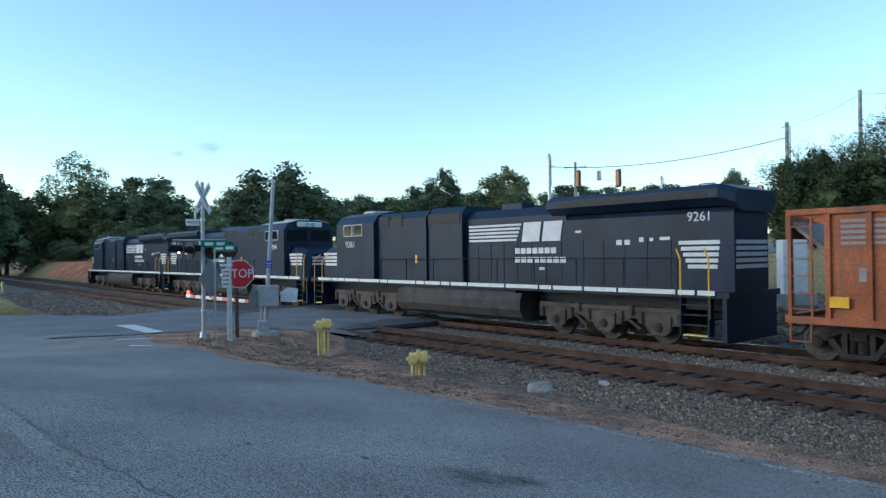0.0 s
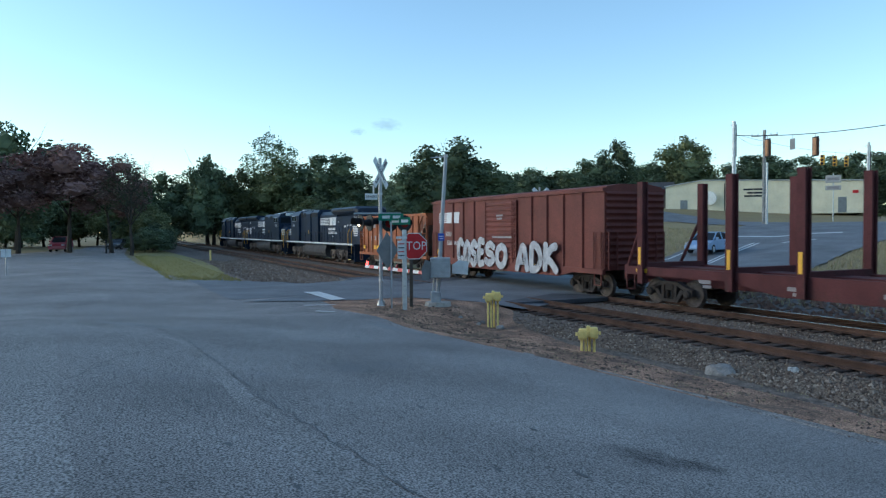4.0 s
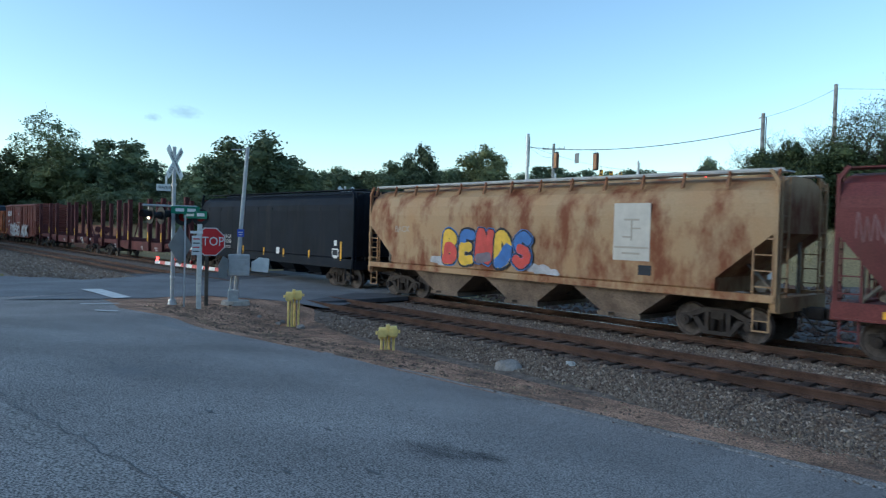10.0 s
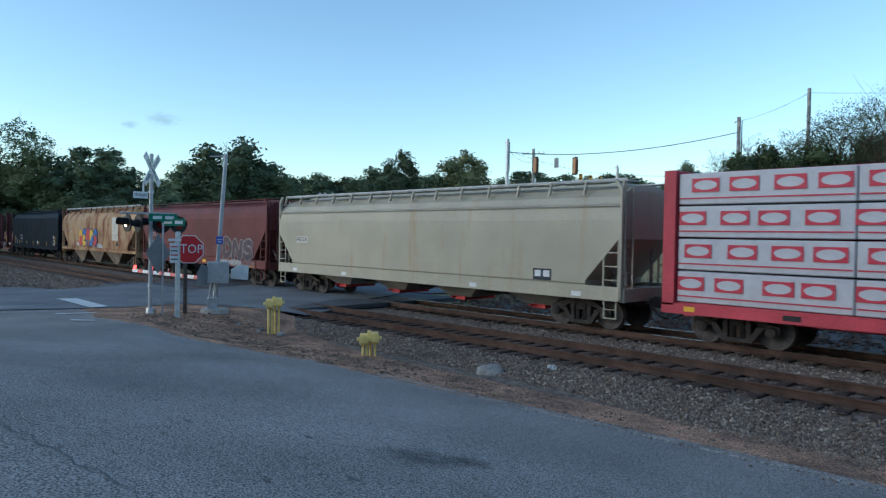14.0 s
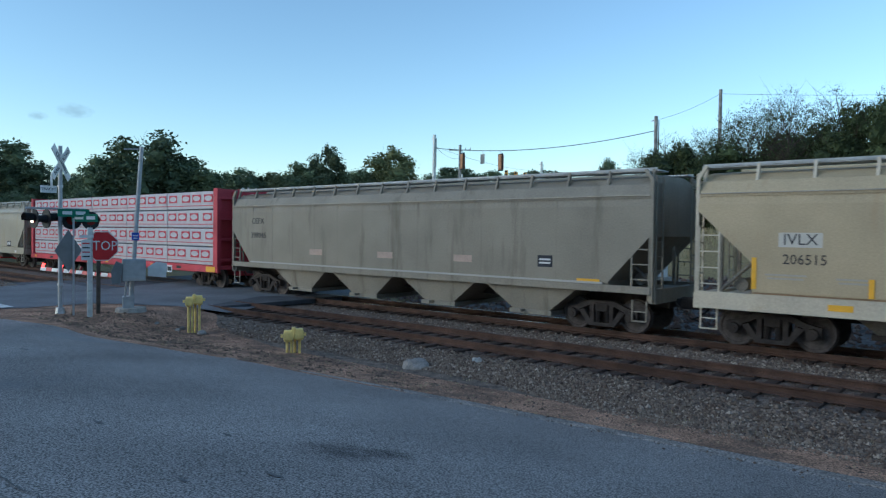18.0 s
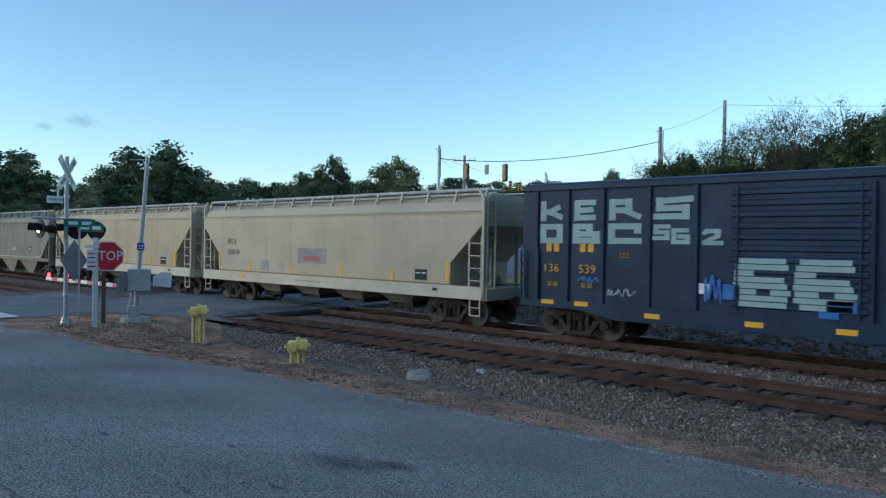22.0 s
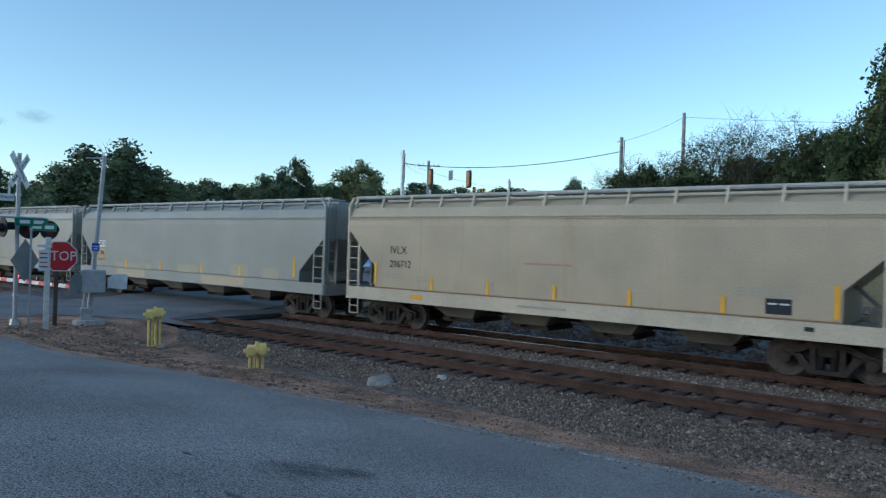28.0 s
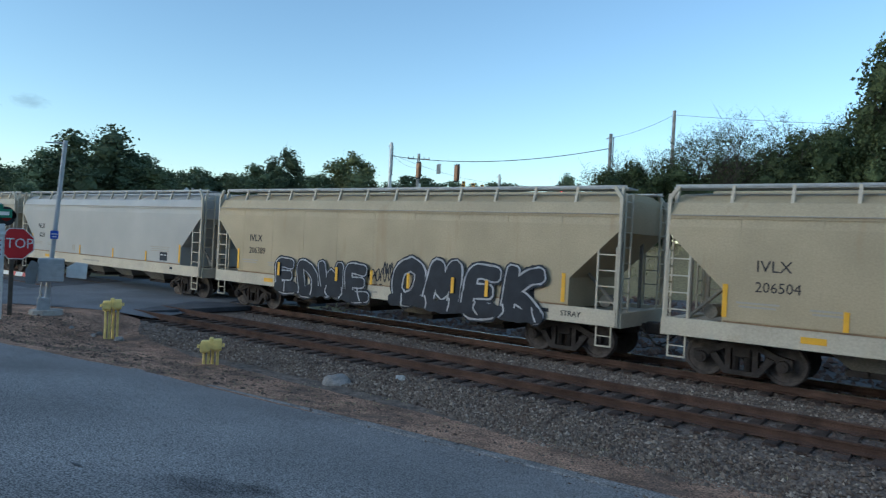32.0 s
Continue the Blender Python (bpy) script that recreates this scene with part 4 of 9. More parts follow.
        part("gate", bm, M["red"] if red_gates else (bay_paint or M["steel_dark"]), car, "red outlet gate" if red_gates else "")
    # roof: hatch trough, running board, handrail posts
    bm = B()
    bbox(bm, -b + 0.6, b - 0.6, -0.32, 0.32, 4.34, 4.46, 0.03)
    part("hatch_cover", bm, paint, car)
    bm = B()
    for s in (-1, 1):
        box(bm, -b - 0.05, b + 0.05, s * 0.95 - 0.3, s * 0.95 + 0.3, 4.44, 4.475)
    part("running_board", bm, P_HOP["steelgrey"] if rails else paint, car)
    if rails:
        for s in (-1, 1):
            bm = B()
            box(bm, -b, b, s * 1.26 - 0.015, s * 1.26 + 0.015, 4.47, 4.53)
            part("roof_rail", bm, P_HOP["steelgrey"], car)
            n = int(2 * b / 1.25)
            for i in range(n + 1):
                x = -b + 0.08 + (2 * b - 0.16) * i / n
                bm = B()
                prism(bm, [(s * 1.28, 4.5), (s * 1.22, 4.5), (s * 1.3, 4.12), (s * 1.42, 4.06)], "x", -0.035, 0.035)
                part("roof_bracket", bm, sill, car, m=pose(x, 0, 0))
    if crease:
        for z in (3.78, 3.72):
            bm = B()
            box(bm, -b + 0.05, b - 0.05, S - 0.010, S + 0.03, z - 0.012, z + 0.012)
            part("seam", bm, P_HOP["faint"] if z > 3.75 else paint, car)
    for i in range(ribs):
        x = -b + inset + 0.3 + (2 * b - 2 * inset - 0.6) * i / max(1, ribs - 1)
        bm = B()
        box(bm, x - 0.02, x + 0.02, S - 0.004, S + 0.02, 1.4, 3.7)
        part("seam", bm, paint, car)
    # corner ladders and grab rails at both ends
    for s in (-1, 1):
        for q in (-1, 1):
            lad = sill if rails else paint
            bm = B()
            prism(bm, [(s * (b - 0.02), 0.95), (s * (b + 0.06), 0.95), (s * (b + 0.06), 4.2), (s * (b - 0.15), 4.48), (s * (b - 0.22), 4.44), (s * (b - 0.02), 4.15)], "y", q * 1.55 - 0.045, q * 1.55 + 0.045)
            part("corner_post", bm, lad, car)
            ladder(car, s * (b - 0.28), q * 1.575, 1.35, 2.95, 0.5, 4, lad)
            ladder(car, s * (b + 0.08), q * 1.22, 1.2, 4.3, 0.42, 8, lad, 90)
            bm = B()
            for dx in (-0.2, 0.2):
                box(bm, s * (b - 0.3) + dx - 0.018, s * (b - 0.3) + dx + 0.018, q * 1.56 - 0.018, q * 1.56 + 0.018, 0.42, 1.0)
            box(bm, s * (b - 0.3) - 0.2, s * (b - 0.3) + 0.2, q * 1.56 - 0.03, q * 1.56 + 0.03, 0.42, 0.455)
            box(bm, s * (b - 0.3) - 0.2, s * (b - 0.3) + 0.2, q * 1.56 - 0.015, q * 1.56 + 0.015, 0.68, 0.705)
            part("stirrup", bm, lad, car)
    for x, h, z in stripes:
        side_plate(car, x, z, 0.11, h, M["reflector"], name="reflector", y=S - 0.016)
    truck(car, -half + 2.55)
    truck(car, half - 2.55)
    ends(car, half)
    return car


def small_print(car, x, z, w, rows, material=None):
    for i in range(rows):
        side_plate(car, x, z - i * 0.085, w * (1, 0.86, 0.95, 0.7)[i % 4], 0.045, material or P_HOP["faint"], name="stencil")


CARS = []


def add(car, centre):
    CARS.append((car, centre))
    return car


def tall(b0, xs, zl=1.62):
    """Reflector stripes: taller at the two ends."""
    return [(xs[0], 0.75, 1.86)] + [(x, 0.42, zl) for x in xs[1:-1]] + [(xs[-1], 0.75, 1.83)]


def lvl(centre, half, paint, mark1, mark2, label, extra=None, **k):
    b = half - 0.9
    xs = k.pop("xs", [-b + 1.36, -b + 3.78, -b + 6.62, 1.5, b - 3.95, b - 1.42])
    k.setdefault("sill", P_HOP["sill"])
    car = hopper("hopper_car", label, centre, half, paint, stripes=tall(b, xs), ribs=k.pop("ribs", 9), **k)
    x = -b + 2.35
    if mark2 == "206515":
        side_plate(car, x, 2.66, 0.92, 0.34, P_HOP["placard"], name="stencil_patch", y=S - 0.002)
    mark(car, mark1, x, 2.66, 0.36, M["ink"], stretch=1.0)
    mark(car, mark2, x + 0.1, 2.2, 0.33, M["ink"], stretch=0.95)
    small_print(car, x - 0.3, 1.84, 0.9, 2)
    small_print(car, x + 1.1, 1.8, 0.7, 2)
    small_print(car, b - 2.9, 2.05, 1.5, 3)
    dk = side_plate(car, b - 2.6, 1.66, 0.56, 0.36, P_HOP["gr_black"], name="consolidated_stencil")
    for i in (-1, 1):
        side_plate(car, b - 2.6 + i * 0.13, 1.72, 0.2, 0.04, M["chalk"], y=S - 0.010, name="stencil")
    side_plate(car, 0.0, 1.385, 2 * b - 2.7, 0.035, P_HOP["seam"], y=S - 0.006, name="weld_seam")
    side_plate(car, -b + 6.0, 1.68, 0.3, 0.3, P_HOP["faint"], name="placard")
    side_plate(car, b - 1.95, 1.2, 0.2, 0.1, P_HOP["gr_black"], y=S - 0.026, name="stencil")
    side_plate(car, -0.5, 1.16, 1.6, 0.07, P_HOP["faint"], y=S - 0.026, name="stencil")
    side_plate(car, -b + 3.2, 1.16, 0.5, 0.14, M["reflector"], y=S - 0.026, name="reflector")
    return car


# hopper cars behind the engines
c = add(hopper("hopper_car", "plain black covered hopper car with white stencils", 71.05, 8.85, P_HOP["black"], rails=False, bays=4, bay_paint=P_HOP["black"], crease=False, ribs=10, cut=(1.5, 1.42, 0.8),
               stripes=[(-6.81, 0.75, 1.7), (-5.08, 0.42, 1.42), (-2.39, 0.42, 1.42), (-0.03, 0.42, 1.42), (2.01, 0.42, 1.42), (4.42, 0.42, 1.45), (7.1, 0.85, 1.7)]), 71.05)
for txt, x, z in (("GA CX", -4.4, 2.1), ("60 248", -4.35, 1.82)):
    mark(c, txt, x, z, 0.3, P_HOP["gr_white"], stretch=1.1)
small_print(c, -4.4, 1.56, 0.9, 2, P_HOP["gr_fade"])
side_plate(c, 1.41, 1.45, 0.3, 0.46, M["white"], name="placard")
for z, w, h in ((2.05, 0.22, 0.24), (1.62, 0.5, 0.36), (1.32, 0.3, 0.26)):
    side_plate(c, 6.64, z, w, h, M["white"], name="placard")
side_plate(c, 6.64, 1.62, 0.4, 0.25, P_HOP["gr_black"], y=S - 0.012, name="placard_print")
for x, z in ((-6.3, 1.78), (-6.1, 1.62), (-6.2, 1.45), (-5.98, 1.38)):
    side_plate(c, x, z, 0.2, 0.2, P_HOP["gr_fade"], name="tag")
for x in (-1.7, 4.2):
    side_plate(c, x, 1.25, 0.6, 0.07, P_HOP["gr_fade"], name="stencil")

c = add(hopper("hopper_car", "rust-streaked cream covered hopper car with colourful spray lettering", 88.65, 9.26, P_HOP["rust"], bays=3, bay_paint=P_HOP["grime"], crease=False, round_top=True, cut=(2.9, 1.7, 1.5), deep=True, bay_end=2.6), 88.65)
mark(c, "BACX", -6.2, 2.75, 0.34, P_HOP["faint"])


# skeletons of sprayed letters, in a unit square
BONES = {
    "A": (((0.0, 0.0), (0.3, 0.75), (0.5, 1.0), (0.72, 0.75), (1.0, 0.0)), ((0.22, 0.34), (0.8, 0.34))),
    "B": (((0.12, 0.0), (0.1, 1.0), (0.6, 0.98), (0.78, 0.78), (0.3, 0.54), (0.82, 0.38), (0.78, 0.06), (0.12, 0.0)),),
    "C": (((0.9, 0.85), (0.5, 1.0), (0.12, 0.75), (0.1, 0.3), (0.5, 0.0), (0.9, 0.15)),),
    "D": (((0.15, 0.0), (0.12, 1.0), (0.6, 0.97), (0.92, 0.6), (0.85, 0.2), (0.5, 0.02), (0.15, 0.0)),),
    "E": (((0.9, 0.98), (0.2, 1.0), (0.1, 0.5), (0.2, 0.0), (0.92, 0.02)), ((0.12, 0.5), (0.75, 0.52))),
    "K": (((0.1, 1.0), (0.14, 0.0)), ((0.95, 0.95), (0.6, 0.85), (0.2, 0.45), (0.6, 0.3), (1.1, -0.05))),
    "M": (((0.0, 0.0), (0.1, 0.9), (0.25, 0.95), (0.5, 0.3), (0.75, 0.95), (0.9, 0.9), (1.0, 0.0)),),
    "N": (((0.05, 0.0), (0.08, 0.9), (0.25, 0.95), (0.75, 0.08), (0.92, 0.1), (0.95, 1.0)),),
    "O": (((0.5, 1.0), (0.1, 0.78), (0.1, 0.25), (0.5, 0.0), (0.9, 0.25), (0.9, 0.78), (0.5, 1.0)),),
    "S": (((0.9, 0.85), (0.5, 1.0), (0.12, 0.8), (0.3, 0.55), (0.75, 0.45), (0.9, 0.2), (0.5, 0.0), (0.08, 0.15)),),
    "W": (((0.0, 1.0), (0.12, 0.1), (0.28, 0.05), (0.5, 0.7), (0.72, 0.05), (0.88, 0.1), (1.0, 1.0)),),
}


def brush(bm, pts, width, y, wob, rnd):
    """A round-ended stroke through pts (x, z), laid flat at depth y."""
    p = [Vector(q) for q in pts]
    ext = [p[0] * 2 - p[1]] + p + [p[-1] * 2 - p[-2]]
    line = []
    for i in range(1, len(ext) - 2):
        a, b, c, d = ext[i - 1:i + 3]
        for k in range(6):
            t = k / 6
            line.append(0.5 * ((2 * b) + (c - a) * t + (2 * a - 5 * b + 4 * c - d) * t * t + (3 * b - a - 3 * c + d) * t ** 3))
    line.append(p[-1])
    first, last = (line[0] - line[1]).normalized(), (line[-1] - line[-2]).normalized()
    r = width / 2
    line = [line[0] + first * r * 0.8, line[0] + first * r * 0.45] + line + [line[-1] + last * r * 0.45, line[-1] + last * r * 0.8]
    n = len(line)
    prev = None
    for i, q in enumerate(line):
        d = (line[min(i + 1, n - 1)] - line[max(i - 1, 0)]).normalized()
        w = r * (0.5 if i in (0, n - 1) else 0.88 if i in (1, n - 2) else 1.0) * (1 + rnd.uniform(-wob, wob))
        e = Vector((-d.y, d.x)) * w
        row = [bm.verts.new((q.x - e.x, y - 0.00004 * i, q.y - e.y)), bm.verts.new((q.x + e.x, y - 0.00004 * i, q.y + e.y))]
        if prev:
            bm.faces.new((prev[0], row[0], row[1], prev[1]))
        prev = row


def bubble(car, letters, x0, x1, z0, z1, layers, y, tilt=0.06, seed=1, lean=0.08, second=None):
    """Bubble letters: each one a stack of strokes, widest below. layers: (width, materials)."""
    rnd = random.Random(seed)
    cells = len(letters)
    w = (x1 - x0) / cells
    fat_w = layers[0][0]
    for i, ch in enumerate(letters):
        dz = tilt * math.sin(i * 2.1 + seed)
        for k, (width, mats) in enumerate(layers):
            bm = B()
            for bone in BONES[ch]:
                pts = [(x0 + w * i + fat_w * 0.35 + u * (w - fat_w * 0.62) + lean * (v - 0.5) * w, z0 + fat_w * 0.45 + dz + v * (z1 - z0 - fat_w * 0.9)) for u, v in bone]
                brush(bm, pts, width, y - 0.012 * i - 0.004 * k, 0.06, rnd)
                if second and k == len(layers) - 1:
                    low = B()
                    cut = [q for q in pts if q[1] < (z0 + z1) / 2 + 0.1]
                    if len(cut) > 1:
                        brush(low, cut, width * 0.97, y - 0.012 * i - 0.004 * k - 0.0028, 0.12, rnd)
                        part("sprayed_fill", low, P_HOP[second[i % len(second)]], car)
                    else:
                        low.free()
            part("sprayed_letter", bm, mats[i % len(mats)], car)


def scrawl(car, x, z, w, h, material, seed, y=S - 0.008, n=9, thick=0.035):
    """A quick looping tag."""
    rnd = random.Random(seed)
    pts = [(x - w / 2 + w * i / (n - 1) + rnd.uniform(-0.1, 0.1) * w, z + h * (0.5 if i % 2 else -0.5) * rnd.uniform(0.5, 1.1)) for i in range(n)]
    bm = B()
    brush(bm, pts, thick, y, 0.2, rnd)
    part("tag", bm, material, car)


FAT = {}


def fat(car, ch, x, z, size, material, offset, y, stretch):
    key = (ch, material.name, offset)
    if key not in FAT:
        cu = bpy.data.curves.new("sprayed_letter", "FONT")
        cu.body, cu.align_x, cu.align_y, cu.size, cu.extrude, cu.resolution_u, cu.offset = ch, "CENTER", "CENTER", 1.0, 0.003, 3, offset
        tmp = new("sprayed_letter", cu)
        me = bpy.data.meshes.new_from_object(tmp.evaluated_get(bpy.context.evaluated_depsgraph_get()))
        bpy.data.objects.remove(tmp)
        me.materials.clear()
        me.materials.append(material)
        FAT[key] = me
    ob = new("sprayed_letter", FAT[key])
    ob.parent = car
    ob.matrix_basis = pose(x, y, z, 90, 0, 0) @ Matrix.Diagonal((size * stretch, size, 1, 1))


bubble(c, "BENDS", -3.8, 0.65, 1.5, 2.85, ((0.5, (P_HOP["gr_blue"], P_HOP["gr_black"])), (0.43, (P_HOP["gr_black"],)), (0.34, (P_HOP["gr_yellow"], P_HOP["gr_blue"], P_HOP["gr_red"], P_HOP["gr_yellow"], P_HOP["gr_blue"]))), S - 0.012, seed=4, second=("gr_red", "gr_yellow", "gr_steel", "gr_blue", "gr_red"))
for i, (x, z, r) in enumerate(((-4.05, 1.6, 0.3), (-3.7, 1.52, 0.24), (0.75, 1.55, 0.26), (1.1, 1.5, 0.3), (1.5, 1.46, 0.2))):
    bm = B()
    prism(bm, [(x + r * 1.3 * math.cos(a), z + r * (0.7 + 0.12 * math.sin(3 * a + i)) * max(-0.35, math.sin(a))) for a in [k * math.tau / 24 for k in range(24)]], "y", S - 0.012 - 0.002 * i, S - 0.004)
    part("spray_cloud", bm, P_HOP["gr_white"], c)
side_plate(c, 4.32, 2.85, 1.2, 1.65, P_HOP["placard"], name="fresh_paint_patch")
for k, (dx, dz, w, h) in enumerate(((0, 0.35, 0.5, 0.06), (0, 0.05, 0.06, 0.6), (0.15, 0.1, 0.3, 0.05), (-0.15, -0.15, 0.3, 0.05), (0, -0.45, 1.1, 0.06), (0, -0.62, 0.6, 0.06))):
    side_plate(c, 4.32 + dx, 2.85 + dz, w, h, P_HOP["faint"], y=S - 0.010, name="mark")
side_plate(c, 4.78, 1.77, 0.42, 0.28, P_HOP["gr_black"], name="consolidated_stencil")

c = add(hopper("hopper_car", "dark maroon covered hopper car with grey spray lettering", 106.35, 8.85, P_HOP["maroon"], rails=False, bays=4, bay_paint=P_HOP["black"], crease=False, cut=(2.9, 1.5, 1.15)), 106.35)
mark(c, "NDYX", -6.36, 2.56, 0.36, M["chalk"])
mark(c, "843548", -6.12, 2.02, 0.36, M["chalk"])
for x in (-6.75, -4.38, -1.35, 1.15, 3.9, 6.65):
    side_plate(c, x, 1.13, 0.42 if x < 6 else 0.6, 0.16 if x < 6 else 0.26, M["reflector"], y=S - 0.026, name="reflector")
bubble(c, "DNS", 3.3, 6.75, 1.3, 2.45, ((0.4, (P_HOP["gr_fade"],)), (0.31, (P_HOP["gr_smoke"],))), S - 0.012, seed=2, tilt=0.04)
rnd = random.Random(5)
for i, (x0, x1) in enumerate(((2.7, 3.3), (3.3, 4.6), (4.6, 5.6), (5.6, 6.9))):
    bm = B()
    brush(bm, [(x0, 1.16), ((x0 + x1) / 2, 1.19), (x1, 1.15)], 0.27, S - 0.054 - 0.004 * i, 0.25, rnd)
    part("sprayed_base", bm, P_HOP["gr_fade"] if i != 3 else P_HOP["gr_ghost"], c)
for i in range(3):
    scrawl(c, 3.75 + 0.8 * i, 1.16, 0.5, 0.2, P_HOP["gr_white"], 30 + i, S - 0.075, 5, 0.06)
bubble(c, "ADEK", -5.2, -2.0, 1.45, 2.15, ((0.16, (P_HOP["gr_ghost"],)), (0.1, (P_HOP["maroon"],))), S - 0.012, seed=6, tilt=0.05)
scrawl(c, -7.2, 3.05, 0.7, 0.7, P_HOP["gr_ghost"], 41, n=12)
for i, (x, z) in enumerate(((-1.1, 1.95), (-0.9, 1.8), (0.1, 1.7), (0.3, 1.6), (1.1, 1.66), (2.6, 1.85))):
    scrawl(c, x, z, 0.8 if i < 4 else 0.5, 0.3, P_HOP["gr_ghost"], 50 + i, n=10, thick=0.05)
for x in (-4.9, -3.3, 0.1, 2.2):
    small_print(c, x, 1.2, 0.45, 2, P_HOP["gr_fade"])
small_print(c, 5.9, 2.3, 1.0, 2, P_HOP["gr_fade"])

c = add(hopper("hopper_car", "long cream covered hopper car with faint rust stains", 124.95, 10.25, P_HOP["cream"], bays=4, bay_paint=P_HOP["slope"], crease=True, round_top=True, cut=(2.75, 1.5, 1.15), red_gates=True, bay_mid=0.3, bay_end=1.95), 124.95)
side_plate(c, -7.36, 2.49, 0.95, 0.3, P_HOP["placard"], name="stencil_patch", y=S - 0.002)
mark(c, "ASOX", -7.36, 2.49, 0.32, M["ink"], stretch=1.1)
side_plate(c, 6.58, 1.6, 0.72, 0.36, P_HOP["gr_black"], name="consolidated_stencil")
for i in (-1, 1):
    side_plate(c, 6.58 + 0.17 * i, 1.63, 0.24, 0.2, M["chalk"], y=S - 0.01, name="stencil")
for x in (-7.9, -4.03, 3.58, 7.9):
    side_plate(c, x, 1.09, 0.34, 0.14, M["chalk"], y=S - 0.026, name="stencil")
small_print(c, 1.2, 1.9, 1.5, 2)

c = add(hopper("hopper_car", "grey covered hopper car with deep open bays", 168.87, 10.56, P_HOP["grey"], bays=4, bay_paint=P_HOP["grey"], crease=True, ribs=13, cut=(2.7, 1.45, 1.2), deep=True, bay_mid=0.33, bay_end=2.35), 168.87)
side_plate(c, 6.44, 1.94, 0.5, 0.34, P_HOP["gr_black"], name="consolidated_stencil")
side_plate(c, 0, 1.4, 16.6, 0.06, P_HOP["palegrey"], y=S - 0.03, name="side_rail")
for i in range(2):
    side_plate(c, 6.44, 1.99 - 0.1 * i, 0.38, 0.05, M["chalk"], y=S - 0.012, name="stencil")
mark(c, "CEFX", -7.8, 3.12, 0.34, M["ink"], stretch=1.1)
mark(c, "398045", -7.75, 2.52, 0.33, M["ink"], stretch=1.1)
for x in (-3.97, -0.17, 3.36):
    side_plate(c, x, 1.92, 0.75, 0.22, mat("overspray", (0.45, 0.33, 0.27), 0.7, vary=0.15), name="paint_patch")
side_plate(c, 7.86, 1.44, 0.7, 0.12, M["reflector"], y=S - 0.026, name="reflector")
for i in range(4):
    x = -5.7 + 3.9 * i
    bm = B()
    rod(bm, (x, -1.32, 0.92), (x, -1.28, 0.92), 0.22, 0.22, 12)
    part("bay_stain", bm, P_HOP["slope"], c)

c = add(lvl(187.92, 9.06, P_HOP["beige"], "IVLX", "206515", "beige covered hopper car with rust-edged seams"), 187.92)
c = add(lvl(205.55, 9.1, P_HOP["beige2"], "IVLX", "206574", "pale beige covered hopper car with a grey name board"), 205.55)
side_plate(c, -0.25, 2.16, 1.75, 0.6, P_HOP["gr_fade"], name="name_board")
side_plate(c, -0.25, 2.05, 1.0, 0.2, mat("name_board_print", (0.42, 0.14, 0.13), 0.7, vary=0.1), y=S - 0.012, name="lettering_bar")
side_plate(c, -3.37, 1.68, 0.5, 0.42, P_HOP["sage"], name="paint_patch")

c = add(hopper("hopper_car", "clean white covered hopper car", 241.05, 9.95, P_HOP["white"], bays=4, crease=True, ribs=0, cut=(3.0, 1.75, 1.3), stripes=[(-7.8, 0.8, 1.95), (-5.2, 0.4, 1.66), (-2.3, 0.4, 1.66), (0.06, 0.4, 1.66), (2.25, 0.4, 1.66), (5.05, 0.4, 1.66), (7.55, 0.8, 1.9)]), 241.05)
mark(c, "TIMX", -7.05, 2.44, 0.34, M["ink"])
mark(c, "88260", -7.0, 2.06, 0.34, M["ink"])
small_print(c, -6.75, 1.78, 1.2, 2)
small_print(c, -5.75, 2.3, 0.25, 3)
side_plate(c, 6.85, 1.76, 0.42, 0.32, P_HOP["gr_black"], name="consolidated_stencil")

c = add(hopper("hopper_car", "sage grey covered hopper car with lighter repainted patches", 260.6, 10.2, P_HOP["sage"], bays=4, crease=True, ribs=0, cut=(3.0, 1.75, 1.3), stripes=[(-7.8, 0.75, 1.85), (-4.65, 0.42, 1.58), (-1.6, 0.42, 1.6), (1.68, 0.42, 1.62), (4.36, 0.42, 1.6), (7.72, 0.75, 1.9)]), 260.6)
side_plate(c, -7.2, 2.51, 0.85, 0.32, M["white"], name="stencil_patch", y=S - 0.004)
mark(c, "CAIX", -7.2, 2.51, 0.34, M["ink"], y=S - 0.010)
side_plate(c, -7.2, 1.92, 0.85, 0.7, P_HOP["beige"], name="stencil_patch", y=S - 0.004)
mark(c, "1500", -7.2, 2.04, 0.32, M["ink"], y=S - 0.010)
small_print(c, -7.2, 1.75, 0.7, 2)
for x, w, h, z in ((-4.1, 3.4, 0.26, 1.52), (0.6, 1.6, 0.34, 1.56), (4.3, 1.2, 0.5, 1.64), (6.3, 1.0, 0.4, 1.6)):
    side_plate(c, x, z, w, h, P_HOP["cream"], name="repainted_patch")
for x, w in ((-4.2, 2.6), (3.2, 3.0)):
    side_plate(c, x, 1.15, w, 0.34, P_HOP["beige2"], y=S - 0.026, name="repainted_patch")

c = add(lvl(279.5, 9.21, P_HOP["beige2"], "IVLX", "206712", "pale beige covered hopper car with yellow stripes", xs=[-6.96, -4.51, -2.36, -0.09, 2.12, 4.48, 6.9]), 279.5)
side_plate(c, -0.35, 2.4, 1.5, 0.05, mat("red_stencil", (0.45, 0.24, 0.19), 0.7, vary=0.1), name="lettering_bar")
c = add(lvl(297.43, 9.25, P_HOP["palegrey"], "IVLX", "6223", "pale grey covered hopper car with rust runs below the roof", ribs=0, sill=P_HOP["sill"], xs=[-7.02, -4.45, -1.69, 1.51, 4.37, 6.96]), 297.43)
